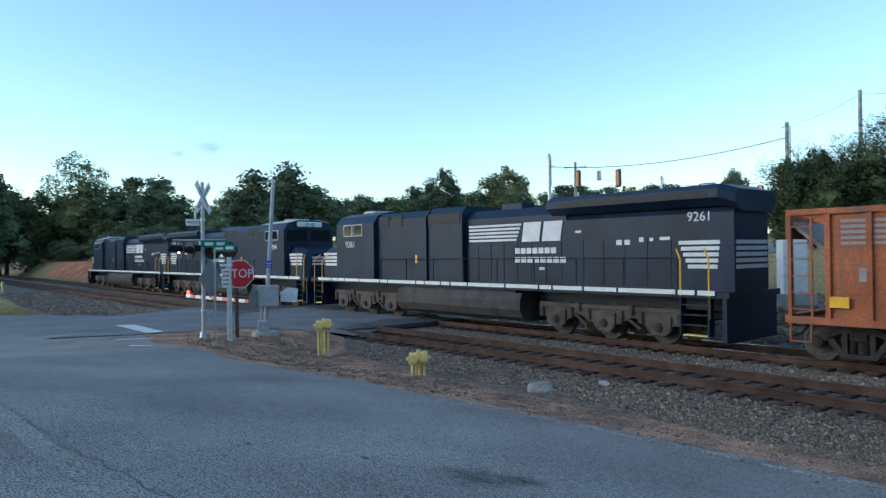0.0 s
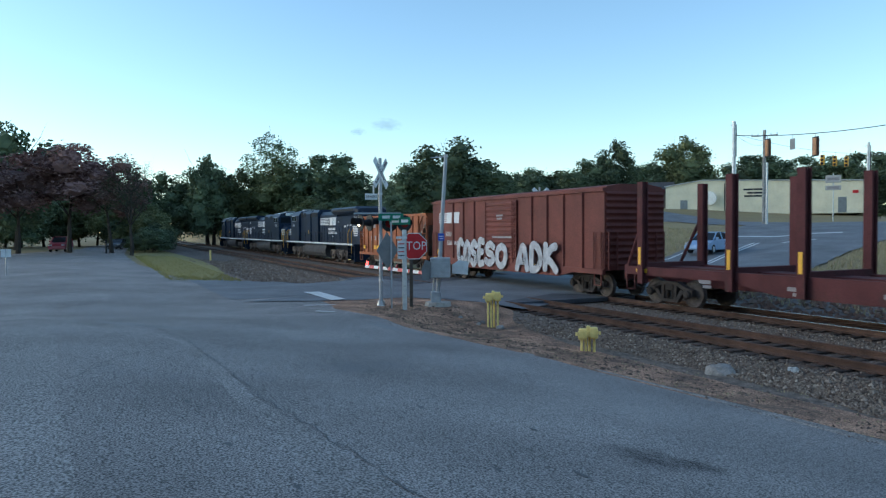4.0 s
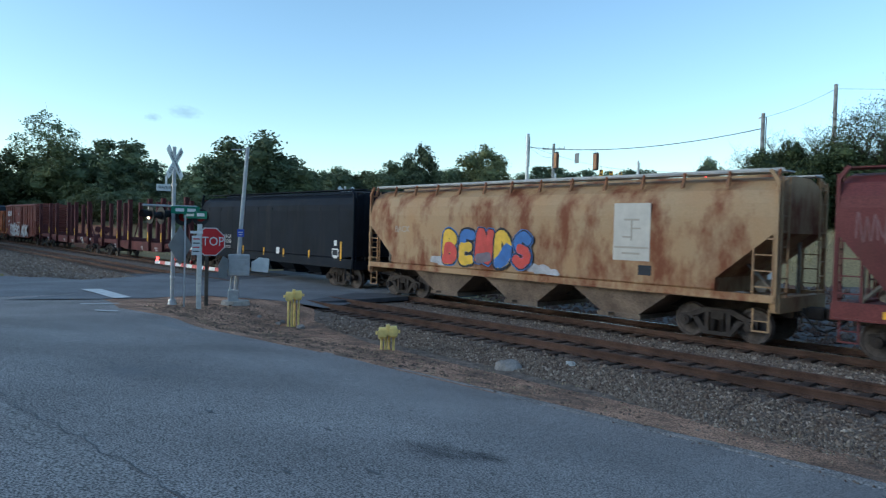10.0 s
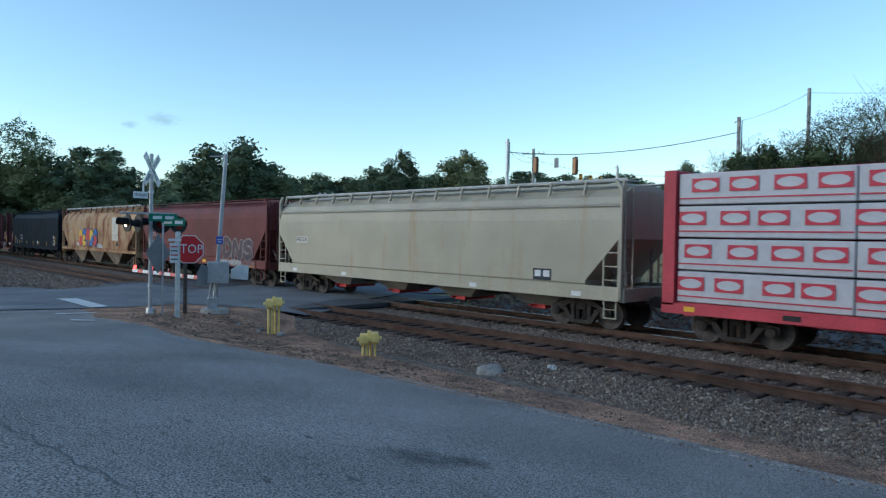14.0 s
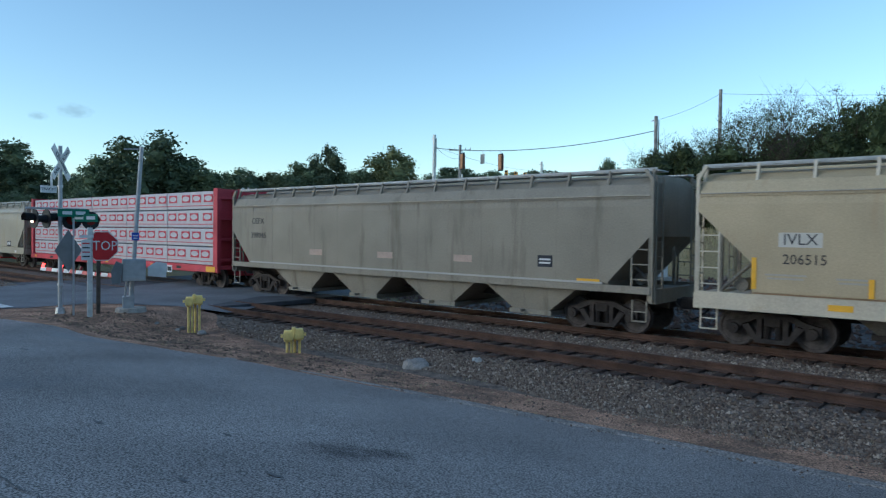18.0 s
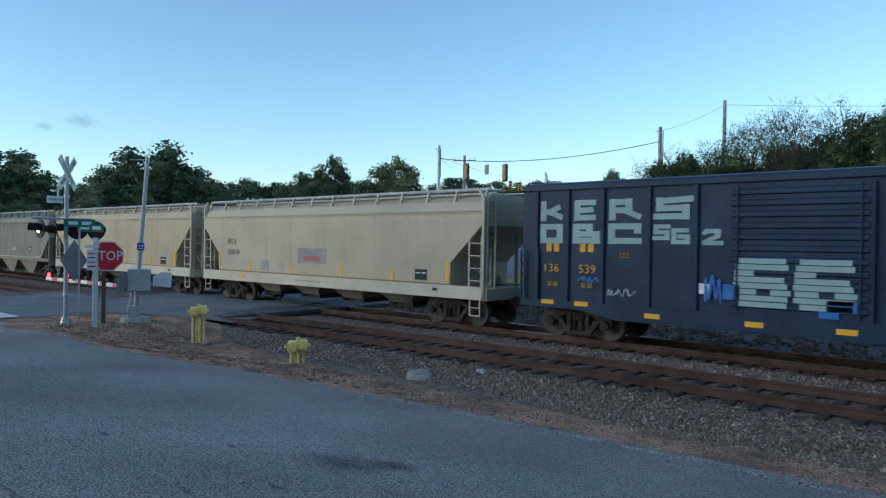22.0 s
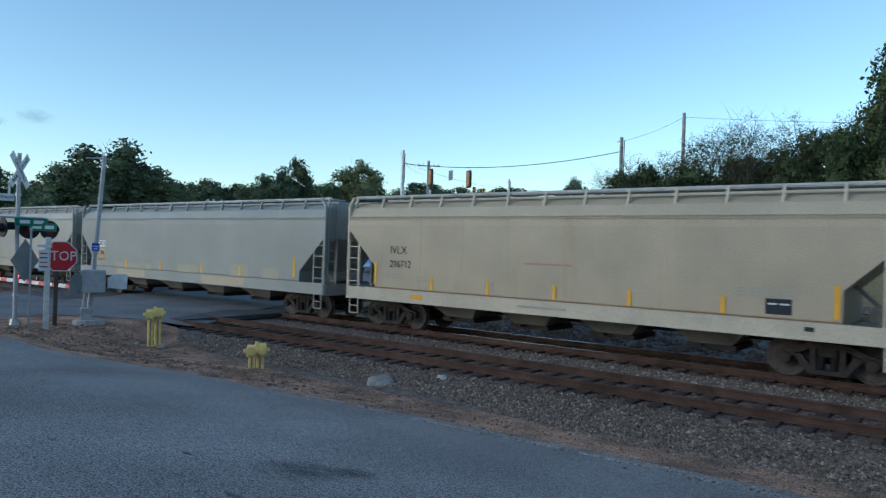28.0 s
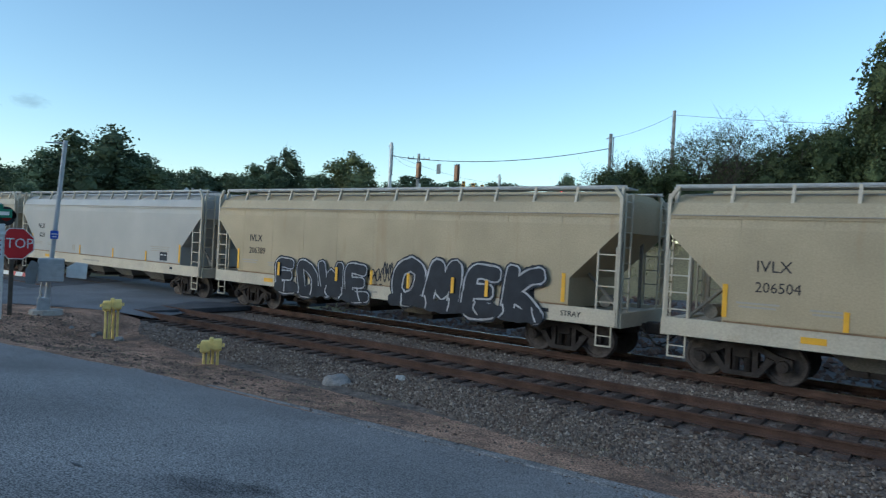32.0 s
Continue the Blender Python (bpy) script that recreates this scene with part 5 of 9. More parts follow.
c = add(lvl(315.34, 9.21, P_HOP["beige"], "IVLX", "206389", "beige covered hopper car with black and white spray lettering", xs=[-6.96, 6.85]), 315.34)
bubble(c, "EDWE", -4.75, 0.0, 0.72, 2.05, ((0.5, (P_HOP["gr_black"],)), (0.39, (P_HOP["gr_white"],)), (0.31, (P_HOP["gr_black"],))), S - 0.058, seed=3, lean=-0.1)
bubble(c, "OMEK", 0.9, 6.3, 0.75, 2.38, ((0.6, (P_HOP["gr_black"],)), (0.49, (P_HOP["gr_white"],)), (0.38, (P_HOP["gr_black"],))), S - 0.058, seed=7, lean=0.14)
rnd = random.Random(15)
for i, (x0, x1, z) in enumerate(((-4.5, -0.3, 0.98), (1.0, 6.2, 1.0))):
    bm = B()
    brush(bm, [(x0 + (x1 - x0) * k / 6, z + 0.05 * math.sin(k * 2.0)) for k in range(7)], 0.36, S - 0.125, 0.18, rnd)
    part("sprayed_base", bm, P_HOP["gr_black"], c)
    for k in range(6):
        xk = x0 + 0.4 + (x1 - x0 - 0.6) * k / 5
        bm = B()
        brush(bm, [(xk, z + 0.22), (xk + 0.06 * math.sin(k * 1.7), z + 0.02), (xk + 0.14 * math.sin(k * 2.9), z - 0.14)], 0.05, S - 0.13, 0.3, rnd)
        part("sprayed_drip", bm, P_HOP["gr_white"], c)
for i, (x, z, w, h) in enumerate(((-0.25, 1.75, 0.9, 0.25), (0.1, 1.62, 0.7, 0.2), (0.55, 1.75, 0.9, 0.45), (0.7, 1.95, 0.4, 0.5), (0.25, 1.35, 0.7, 0.2))):
    scrawl(c, x, z, w, h, P_HOP["gr_black"], 70 + i, n=9, thick=0.04)
for x in (-4.44, -1.49, 0.1, 1.64, 3.33, 4.52):
    side_plate(c, x, 1.62, 0.11, 0.46, M["reflector"], name="reflector", y=S - 0.13)
mark(c, "STRAY", 7.1, 1.16, 0.2, P_HOP["gr_black"], y=S - 0.03, name="tag")
c = add(lvl(333.2, 9.2, P_HOP["beige"], "IVLX", "206504", "beige covered hopper car with black stencils"), 333.2)


def open_hopper(centre, half):
    """Orange ribbed open-top hopper car."""
    car = thing("open_hopper_car", "weathered orange ribbed open-top hopper car", "hopper car", pose(centre, TRACKS[1], 0), "train")
    b = half - 0.8
    paint = P_HOP["orange"]
    for s in (-1, 1):
        bm = B()
        prism(bm, [(-b + 0.9, 1.05), (b - 1.15, 1.05), (b - 1.15, 3.0), (b - 0.65, 3.6), (-b + 0.2, 3.6), (-b + 0.9, 3.3)], "y", s * 1.5 - 0.04, s * 1.5 + 0.04)
        part("side_sheet", bm, paint, car)
        bm = B()
        box(bm, -b, b, s * 1.52 - 0.1, s * 1.52 + 0.1, 3.58, 3.72)
        part("top_chord", bm, paint, car)
        bm = B()
        box(bm, -b, b, s * 1.5 - 0.1, s * 1.5 + 0.1, 0.95, 1.12)
        part("side_sill", bm, paint, car)
        for i in range(12):
            x = -b + 0.95 + (2 * b - 2.15) * i / 11
            bm = B()
            box(bm, x - 0.06, x + 0.06, s * 1.55 - 0.07, s * 1.55 + 0.07, 1.1, 3.6)
            part("side_post", bm, paint, car)
        bm = B()
        prism(bm, [(s * (b - 0.1), 3.3), (s * (b - 2.6), 1.1), (s * (b - 2.7), 1.18), (s * (b - 0.1), 3.42)], "y", -1.46, 1.46)
        part("slope_sheet", bm, P_HOP["slope"], car)
        bm = B()
        box(bm, s * b - 0.06, s * b + 0.06, -1.5, 1.5, 3.0, 3.72)
        part("end_sheet", bm, paint, car)
        bm = B()
        box(bm, s * b - 0.1, s * b + 0.1, -1.5, 1.5, 0.95, 1.15)
        part("end_sill", bm, paint, car)
        for q in (-1, 1):
            bm = B()
            box(bm, s * (b - 0.05) - 0.05, s * (b - 0.05) + 0.05, q * 1.5 - 0.05, q * 1.5 + 0.05, 0.9, 3.6)
            part("corner_post", bm, paint, car)
            ladder(car, s * (b - 0.32), q * 1.56, 1.1, 3.5, 0.5, 6, paint)
            bm = B()
            box(bm, s * (b - 0.6) - 0.05, s * (b - 0.6) + 0.05, q * 0.6 - 0.05, q * 0.6 + 0.05, 1.1, 3.1)
            part("end_post", bm, P_HOP["slope"], car)
            bm = B()
            box(bm, s * (b - 0.3) - 0.25, s * (b - 0.3) + 0.25, q * 1.56 - 0.025, q * 1.56 + 0.025, 0.5, 0.53)
            for dx in (-0.24, 0.24):
                box(bm, s * (b - 0.3) + dx - 0.02, s * (b - 0.3) + dx + 0.02, q * 1.56 - 0.02, q * 1.56 + 0.02, 0.5, 1.0)
            part("stirrup", bm, paint, car)
    for x in (-1.9, 1.6):
        bm = B()
        prism(bm, [(x - 1.75, 1.1), (x + 1.75, 1.1), (x + 1.4, 0.5), (x - 1.4, 0.5)], "y", -1.35, 1.35)
        part("discharge_bay", bm, P_HOP["slope"], car)
        bm = B()
        bbox(bm, x - 1.45, x + 1.45, -1.42, 1.42, 0.62, 0.95, 0.03)
        part("gate", bm, mat("gate_rust", (0.16, 0.08, 0.05), 0.85, vary=0.3, scale=3), car)
    bm = B()
    box(bm, -b, b, -0.25, 0.25, 0.7, 1.05)
    part("centre_sill", bm, M["steel_dark"], car)
    for x in (-4.75, -2.6, -2.05, -0.2, 0.4, 3.9):
        side_plate(car, x, 1.5, 0.42, 0.26, M["reflector"], name="reflector", y=-1.63)
    side_plate(car, 2.2, 1.36, 0.5, 0.3, M["chalk"], name="consolidated_stencil", y=-1.63)
    side_plate(car, 2.2, 1.36, 0.42, 0.22, P_HOP["gr_black"], name="consolidated_stencil", y=-1.64)
    # faded emblem: bars and a block
    for i in range(5):
        side_plate(car, -4.15, 3.4 - i * 0.13, 1.15, 0.07, P_HOP["gr_fade"], name="emblem_bar", y=-1.545)
    side_plate(car, -3.1, 3.15, 0.8, 0.55, P_HOP["gr_fade"], name="emblem_block", y=-1.545)
    for i in range(4):
        side_plate(car, -4.2 + 0.75 * i, 2.15, 0.3, 0.32, P_HOP["gr_fade"], name="stencil_bar", y=-1.545)
    truck(car, -half + 2.2)
    truck(car, half - 2.2)
    ends(car, half)
    return car


add(open_hopper(-1.75, 6.75), -1.75)


def boxcar(name, label, centre, half, paint, door, panels, height=4.55, low=0.95, rib_end=True, door2=None):
    """A boxcar. door: (left edge, right edge). panels: x of the side posts."""
    car = thing(name, label, "boxcar", pose(centre, TRACKS[1], 0), "train")
    b = half - 0.85
    ring = [(-1.52, low + 0.15), (-1.52, height - 0.25), (-1.4, height - 0.1), (-0.7, height), (0.7, height), (1.4, height - 0.1), (1.52, height - 0.25), (1.52, low + 0.15)]
    bm = loft([[(x, y, z) for y, z in ring] for x in (-b, b)])
    part("body", bm, paint, car)
    for s in (-1, 1):
        bm = B()
        box(bm, -b, b, s * 1.54 - 0.06, s * 1.54 + 0.06, height - 0.3, height - 0.16)
        part("top_chord", bm, paint, car)
        bm = B()
        prism(bm, [(-b, low + 0.2), (b, low + 0.2), (b, low), (b - 1.9, low), (b - 3.0, low - 0.22), (-b + 3.0, low - 0.22), (-b + 1.9, low), (-b, low)], "y", s * 1.54 - 0.07, s * 1.54 + 0.07)
        part("side_sill", bm, paint, car)
        for x in panels:
            bm = B()
            prism(bm, [(x - 0.09, s * 1.52), (x - 0.05, s * 1.6), (x + 0.05, s * 1.6), (x + 0.09, s * 1.52)], "z", low + 0.2, height - 0.28)
            part("side_post", bm, paint, car)
        for k, dd in enumerate((door, door2) if door2 else (door,)):
            d0, d1 = dd
            dr_bm = B()
            box(dr_bm, d0, d1, s * 1.6 - 0.03, s * 1.6 + 0.03, low + 0.2, height - 0.4)
            dr = part("door", dr_bm, paint, car)
            if k == 0:
                for i in range(11):
                    z = low + 0.45 + (height - low - 1.0) * i / 10
                    bm = B()
                    prism(bm, [(s * 1.62, z - 0.09), (s * 1.675, z - 0.05), (s * 1.675, z + 0.05), (s * 1.62, z + 0.09)], "x", d0 + 0.1, d1 - 0.1)
                    part("corrugation", bm, paint, dr)
            else:
                for i in range(3):
                    z = low + 0.8 + 1.0 * i
                    bm = B()
                    box(bm, d0 + 0.05, d1 - 0.05, s * 1.64 - 0.02, s * 1.64 + 0.02, z - 0.03, z + 0.03)
                    part("door_bar", bm, paint, dr)
            bm = B()
            for x in (d0 + 0.25, d1 - 0.25):
                rod(bm, (x, s * 1.69, low + 0.25), (x, s * 1.69, height - 0.4), 0.025, 0.025, 6)
            part("lock_rod", bm, paint, dr)
        if rib_end:
            for i in range(12):
                z = low + 0.4 + (height - low - 0.8) * i / 11
                bm = B()
                prism(bm, [(s * b, z - 0.1), (s * (b + 0.09), z), (s * b, z + 0.1)], "y", -1.45, 1.45)
                part("end_rib", bm, paint, car)
        for q in (-1, 1):
            ladder(car, s * (b - 0.35), q * 1.6, low + 0.2, 2.6, 0.45, 5, paint)
            ladder(car, s * (b + 0.14), q * 1.2, low + 0.2, 2.6, 0.42, 5, paint, 90)
            bm = B()
            box(bm, s * (b - 0.35) - 0.22, s * (b - 0.35) + 0.22, q * 1.56 - 0.02, q * 1.56 + 0.02, 0.5, 0.53)
            for dx in (-0.21, 0.21):
                box(bm, s * (b - 0.35) + dx - 0.02, s * (b - 0.35) + dx + 0.02, q * 1.56 - 0.02, q * 1.56 + 0.02, 0.5, low + 0.02)
            part("stirrup", bm, paint, car)
    bm = B()
    box(bm, -b, b, -0.3, 0.3, 0.68, 1.1)
    box(bm, -b + 3, b - 3, -1.2, 1.2, 0.95, 1.1)
    part("centre_sill", bm, M["steel_dark"], car)
    truck(car, -half + 2.5)
    truck(car, half - 2.5)
    ends(car, half)
    return car


B_S = -1.535
c = add(boxcar("boxcar", "brown-red boxcar with pale spray lettering along the bottom", 12.75, 8.6, P_HOP["boxred"], (-1.5, 1.5), [-6.4, -5.1, -3.9, -2.7, 2.7, 3.9, 5.1, 6.4], 4.5), 12.75)
for i in range(5):
    for k in range(2):
        side_plate(c, -6.65 + k * 0.52, 3.62 - i * 0.12, 0.46, 0.075, M["chalk"], name="emblem_bar", y=B_S)
for k, (x, w) in enumerate(((-5.6, 0.7), (-4.75, 0.75))):
    bm = B()
    prism(bm, [(x - w / 2, 3.08), (x + w / 2 - 0.08, 3.08), (x + w / 2, 3.68), (x - w / 2 + 0.08, 3.68)], "y", B_S - 0.006, B_S)
    part("emblem_block", bm, M["chalk"], c)
mark(c, "SOU", -5.7, 2.47, 0.36, M["chalk"], y=B_S - 0.006)
mark(c, "526 046", -5.2, 1.98, 0.36, M["chalk"], y=B_S - 0.006, stretch=1.15)
side_plate(c, -6.9, 1.45, 0.45, 0.26, M["reflector"], y=B_S, name="reflector")
for x in (-7.2, -0.9, 3.2):
    side_plate(c, x, 1.1, 0.4, 0.12, M["reflector"], y=-1.63, name="reflector")
PALE = ((0.38, (P_HOP["gr_black"],)), (0.345, (P_HOP["gr_white"],)))
bubble(c, "COSE", -4.5, -1.4, 0.78, 2.25, PALE, -1.625, seed=8)
bubble(c, "SO", -1.4, 0.85, 0.85, 2.15, PALE, -1.7, seed=9)
bubble(c, "ADK", 1.6, 4.9, 0.78, 2.15, PALE, -1.7, seed=10)
for i, x in enumerate((-4.0, -3.1, -2.2, 2.4, 3.4)):
    scrawl(c, x, 1.3, 0.4, 0.5, P_HOP["gr_black"], 90 + i, -1.76, 5, 0.03)
scrawl(c, -6.75, 2.1, 0.4, 0.5, P_HOP["gr_fade"], 97, -1.56, 8, 0.03)
for z, x, w in ((3.4, 0.1, 0.6), (3.25, 0.1, 0.5), (2.35, 0.3, 1.8)):
    side_plate(c, x, z, w, 0.09, P_HOP["gr_fade"], y=-1.685, name="stencil_bar")

c = add(boxcar("boxcar", "navy blue boxcar with yellow letter blocks and pale spray lettering", 222.85, 8.45, P_HOP["navy"], (-1.55, 1.55), [-7.1, -6.05, -4.95, -3.6, -2.35, 4.0, 4.8, 5.9, 7.0], 4.62, 0.92, True, (1.7, 3.8)), 222.85)
for x in (4.4, 5.33, 6.5):
    bm = B()
    z = 3.68
    prism(bm, [(x + a, z + d) for a, d in ((-0.28, -0.24), (0.28, -0.24), (0.22, -0.05), (0.28, 0.26), (-0.28, 0.26), (-0.22, 0.05))], "y", -1.632, -1.618)
    part("emblem_block", bm, P_HOP["gold"], c)
    side_plate(c, x, 3.28, 0.62, 0.13, P_HOP["gold"], y=-1.625, name="emblem_bar")
# square-cut letters rolled on between the ribs, drawn in a unit box
BLOCK = {
    "K": (((0.0, 0.0), (0.0, 1.0)), ((0.0, 0.42), (0.5, 0.42)), ((0.4, 0.42), (0.9, 0.72)), ((0.4, 0.42), (1.05, 0.08))),
    "E": (((0.0, 0.0), (0.0, 0.95)), ((0.0, 1.0), (1.0, 1.0)), ((0.0, 0.48), (0.85, 0.52)), ((0.0, 0.02), (1.0, 0.02))),
    "R": (((0.0, 0.0), (0.0, 1.0)), ((0.0, 0.97), (0.7, 0.97)), ((0.7, 1.0), (0.7, 0.5)), ((0.0, 0.45), (0.75, 0.45)), ((0.55, 0.42), (1.1, 0.05))),
    "S": (((0.1, 0.95), (1.1, 1.05)), ((0.08, 1.0), (0.08, 0.5)), ((0.05, 0.52), (0.95, 0.52)), ((0.95, 0.55), (0.95, 0.0)), ((-0.05, 0.02), (0.95, 0.02))),
    "O": (((0.0, 0.0), (0.0, 1.0)), ((0.0, 1.0), (1.0, 1.0)), ((1.0, 1.0), (1.0, 0.0)), ((0.0, 0.0), (1.0, 0.0))),
    "B": (((0.0, 0.0), (0.0, 1.0)), ((0.0, 1.0), (0.7, 1.0)), ((0.7, 1.0), (0.7, 0.5)), ((0.0, 0.5), (1.0, 0.46)), ((1.05, 0.48), (1.05, 0.0)), ((0.0, 0.02), (1.1, 0.02))),
    "C": (((1.0, 1.0), (1.0, 0.72)), ((0.0, 1.0), (1.0, 1.0)), ((0.0, 1.0), (0.0, 0.0)), ((0.0, 0.02), (1.05, 0.02))),
    "5": (((0.1, 1.0), (1.0, 1.0)), ((0.1, 1.0), (0.1, 0.5)), ((0.1, 0.5), (0.9, 0.5)), ((0.9, 0.5), (0.9, 0.05)), ((0.0, 0.0), (0.9, 0.0))),
    "6": (((0.0, 1.0), (0.9, 1.0)), ((0.0, 1.0), (0.0, 0.0)), ((0.0, 0.0), (0.95, 0.0)), ((0.95, 0.0), (0.95, 0.45)), ((0.4, 0.48), (0.95, 0.48))),
    "2": (((0.0, 0.85), (0.2, 1.0)), ((0.15, 1.0), (0.85, 1.0)), ((0.9, 1.0), (0.85, 0.6)), ((0.85, 0.6), (0.05, 0.1)), ((0.0, 0.02), (1.1, 0.02))),
}


def block_letter(car, ch, x, z, w, h, thick, material, y):
    """One rolled-on letter, centred on x, z: straight square-ended strokes."""
    bm = B()
    for k, (p, q) in enumerate(BLOCK[ch]):
        a = Vector((x + (p[0] - 0.5) * (w - thick), z + (p[1] - 0.5) * (h - thick)))
        b = Vector((x + (q[0] - 0.5) * (w - thick), z + (q[1] - 0.5) * (h - thick)))
        d = (b - a).normalized()
        e = Vector((-d.y, d.x)) * thick / 2 * (1.15 if abs(d.y) > 0.8 else 0.9)
        a, b = a - d * thick * 0.45, b + d * thick * 0.45
        bm.faces.new([bm.verts.new((v.x, y - 0.0008 * k, v.y)) for v in (a - e, b - e, b + e, a + e)])
    part("sprayed_letter", bm, material, car)


for ch, x, w in (("K", -6.6, 0.72), ("E", -5.5, 0.68), ("R", -4.32, 0.86), ("S", -2.98, 0.98)):
    block_letter(c, ch, x, 3.72, w, 0.6, 0.17, P_HOP["gr_aqua"], -1.545)
for ch, x, w in (("O", -6.6, 0.74), ("B", -5.48, 0.8), ("C", -4.3, 0.94)):
    block_letter(c, ch, x, 3.06, w, 0.58, 0.18, P_HOP["gr_aqua"], -1.545)
for ch, x, z in (("5", -3.26, 3.1), ("6", -2.74, 3.0), ("2", -1.95, 2.98)):
    block_letter(c, ch, x, z, 0.5, 0.42, 0.12, P_HOP["gr_aqua"], -1.545)
for x in (-6.54, -5.43):
    for dx in (-0.13, 0.12):
        side_plate(c, x + dx, 2.66, 0.18, 0.24, P_HOP["gold"], y=-1.545, name="stencil_bar")
    for dx, w in ((-0.1, 0.14), (0.1, 0.16)):
        side_plate(c, x + dx, 1.6, w, 0.14, P_HOP["gold_worn"], y=-1.545, name="stencil_bar")
scrawl(c, -5.4, 1.78, 0.6, 0.16, P_HOP["gr_blue"], 141, -1.55, 9, 0.05)
scrawl(c, -4.4, 1.46, 0.8, 0.2, P_HOP["gr_aqua"], 142, -1.55, 14, 0.03)
for z in (2.42, 2.52):
    side_plate(c, -4.3, z, 0.3, 0.03, P_HOP["gold_worn"], y=-1.545, name="stencil_bar")
for x in (-4.42, -4.3, -4.18):
    side_plate(c, x, 2.47, 0.03, 0.1, P_HOP["gold_worn"], y=-1.548, name="stencil_bar")
scrawl(c, -1.9, 1.75, 0.4, 0.7, P_HOP["gr_blue"], 143, -1.63, 7, 0.05)
for txt, x in (("136", -6.6), ("539", -5.42)):
    mark(c, txt, x, 2.05, 0.34, P_HOP["gold"], y=-1.545, stretch=1.1)
# the big numerals on the door are broken by its corrugations
for i in range(2):
    x = -0.75 + 1.34 * i
    for k, spans in enumerate((((-0.5, 0.55),), ((-0.58, 0.6),), ((-0.6, -0.15),), ((-0.62, 0.5),), ((-0.62, 0.6),), ((-0.62, -0.12), (0.2, 0.64)), ((-0.6, 0.62),), ((-0.52, 0.55),))):
        for x0, x1 in spans:
            side_plate(c, x + (x0 + x1) / 2 + 0.03 * math.sin(3 * k), 2.42 - 0.147 * k, x1 - x0, 0.126, P_HOP["gr_aqua"], y=-1.684, name="sprayed_stroke")
for x, z, w, h in ((-1.42, 1.65, 0.4, 0.36), (0.95, 1.45, 0.6, 0.26), (0.7, 1.25, 0.4, 0.16), (2.95, 2.35, 0.14, 0.5), (1.95, 1.55, 0.14, 0.45)):
    side_plate(c, x, z, w, h, P_HOP["gr_blue"], y=-1.684, name="spray_patch")
for i, ch in enumerate("ZIVOMK"):
    mark(c, ch, 2.1 + 0.65 * (i % 3), 2.2 - 0.5 * (i // 3), 0.36, P_HOP["gr_fade"], y=-1.665, name="tag")
fat(c, "1", 6.32, 1.66, 0.95, P_HOP["gr_fade"], 0.02, -1.625, 0.9)
fat(c, "4", 6.7, 1.66, 0.95, P_HOP["gr_fade"], 0.02, -1.625, 0.9)
side_plate(c, 5.35, 1.79, 0.46, 0.3, M["chalk"], y=-1.61, name="consolidated_stencil")
side_plate(c, 5.35, 1.79, 0.38, 0.22, P_HOP["gr_black"], y=-1.62, name="consolidated_stencil")
side_plate(c, 5.15, 2.13, 0.2, 0.17, mat("green_sticker", (0.3, 0.6, 0.08), 0.6, vary=0.1), y=-1.61, name="sticker")
side_plate(c, -2.08, 1.69, 0.3, 0.26, M["white"], y=-1.61, name="placard")
for x in (-6.65, -5.55, -3.45, -0.9, 1.05, 3.08, 4.73, 5.57):
    side_plate(c, x, 1.08 if abs(x) > 5 else 0.9, 0.42, 0.13, M["reflector"], y=-1.625, name="reflector")


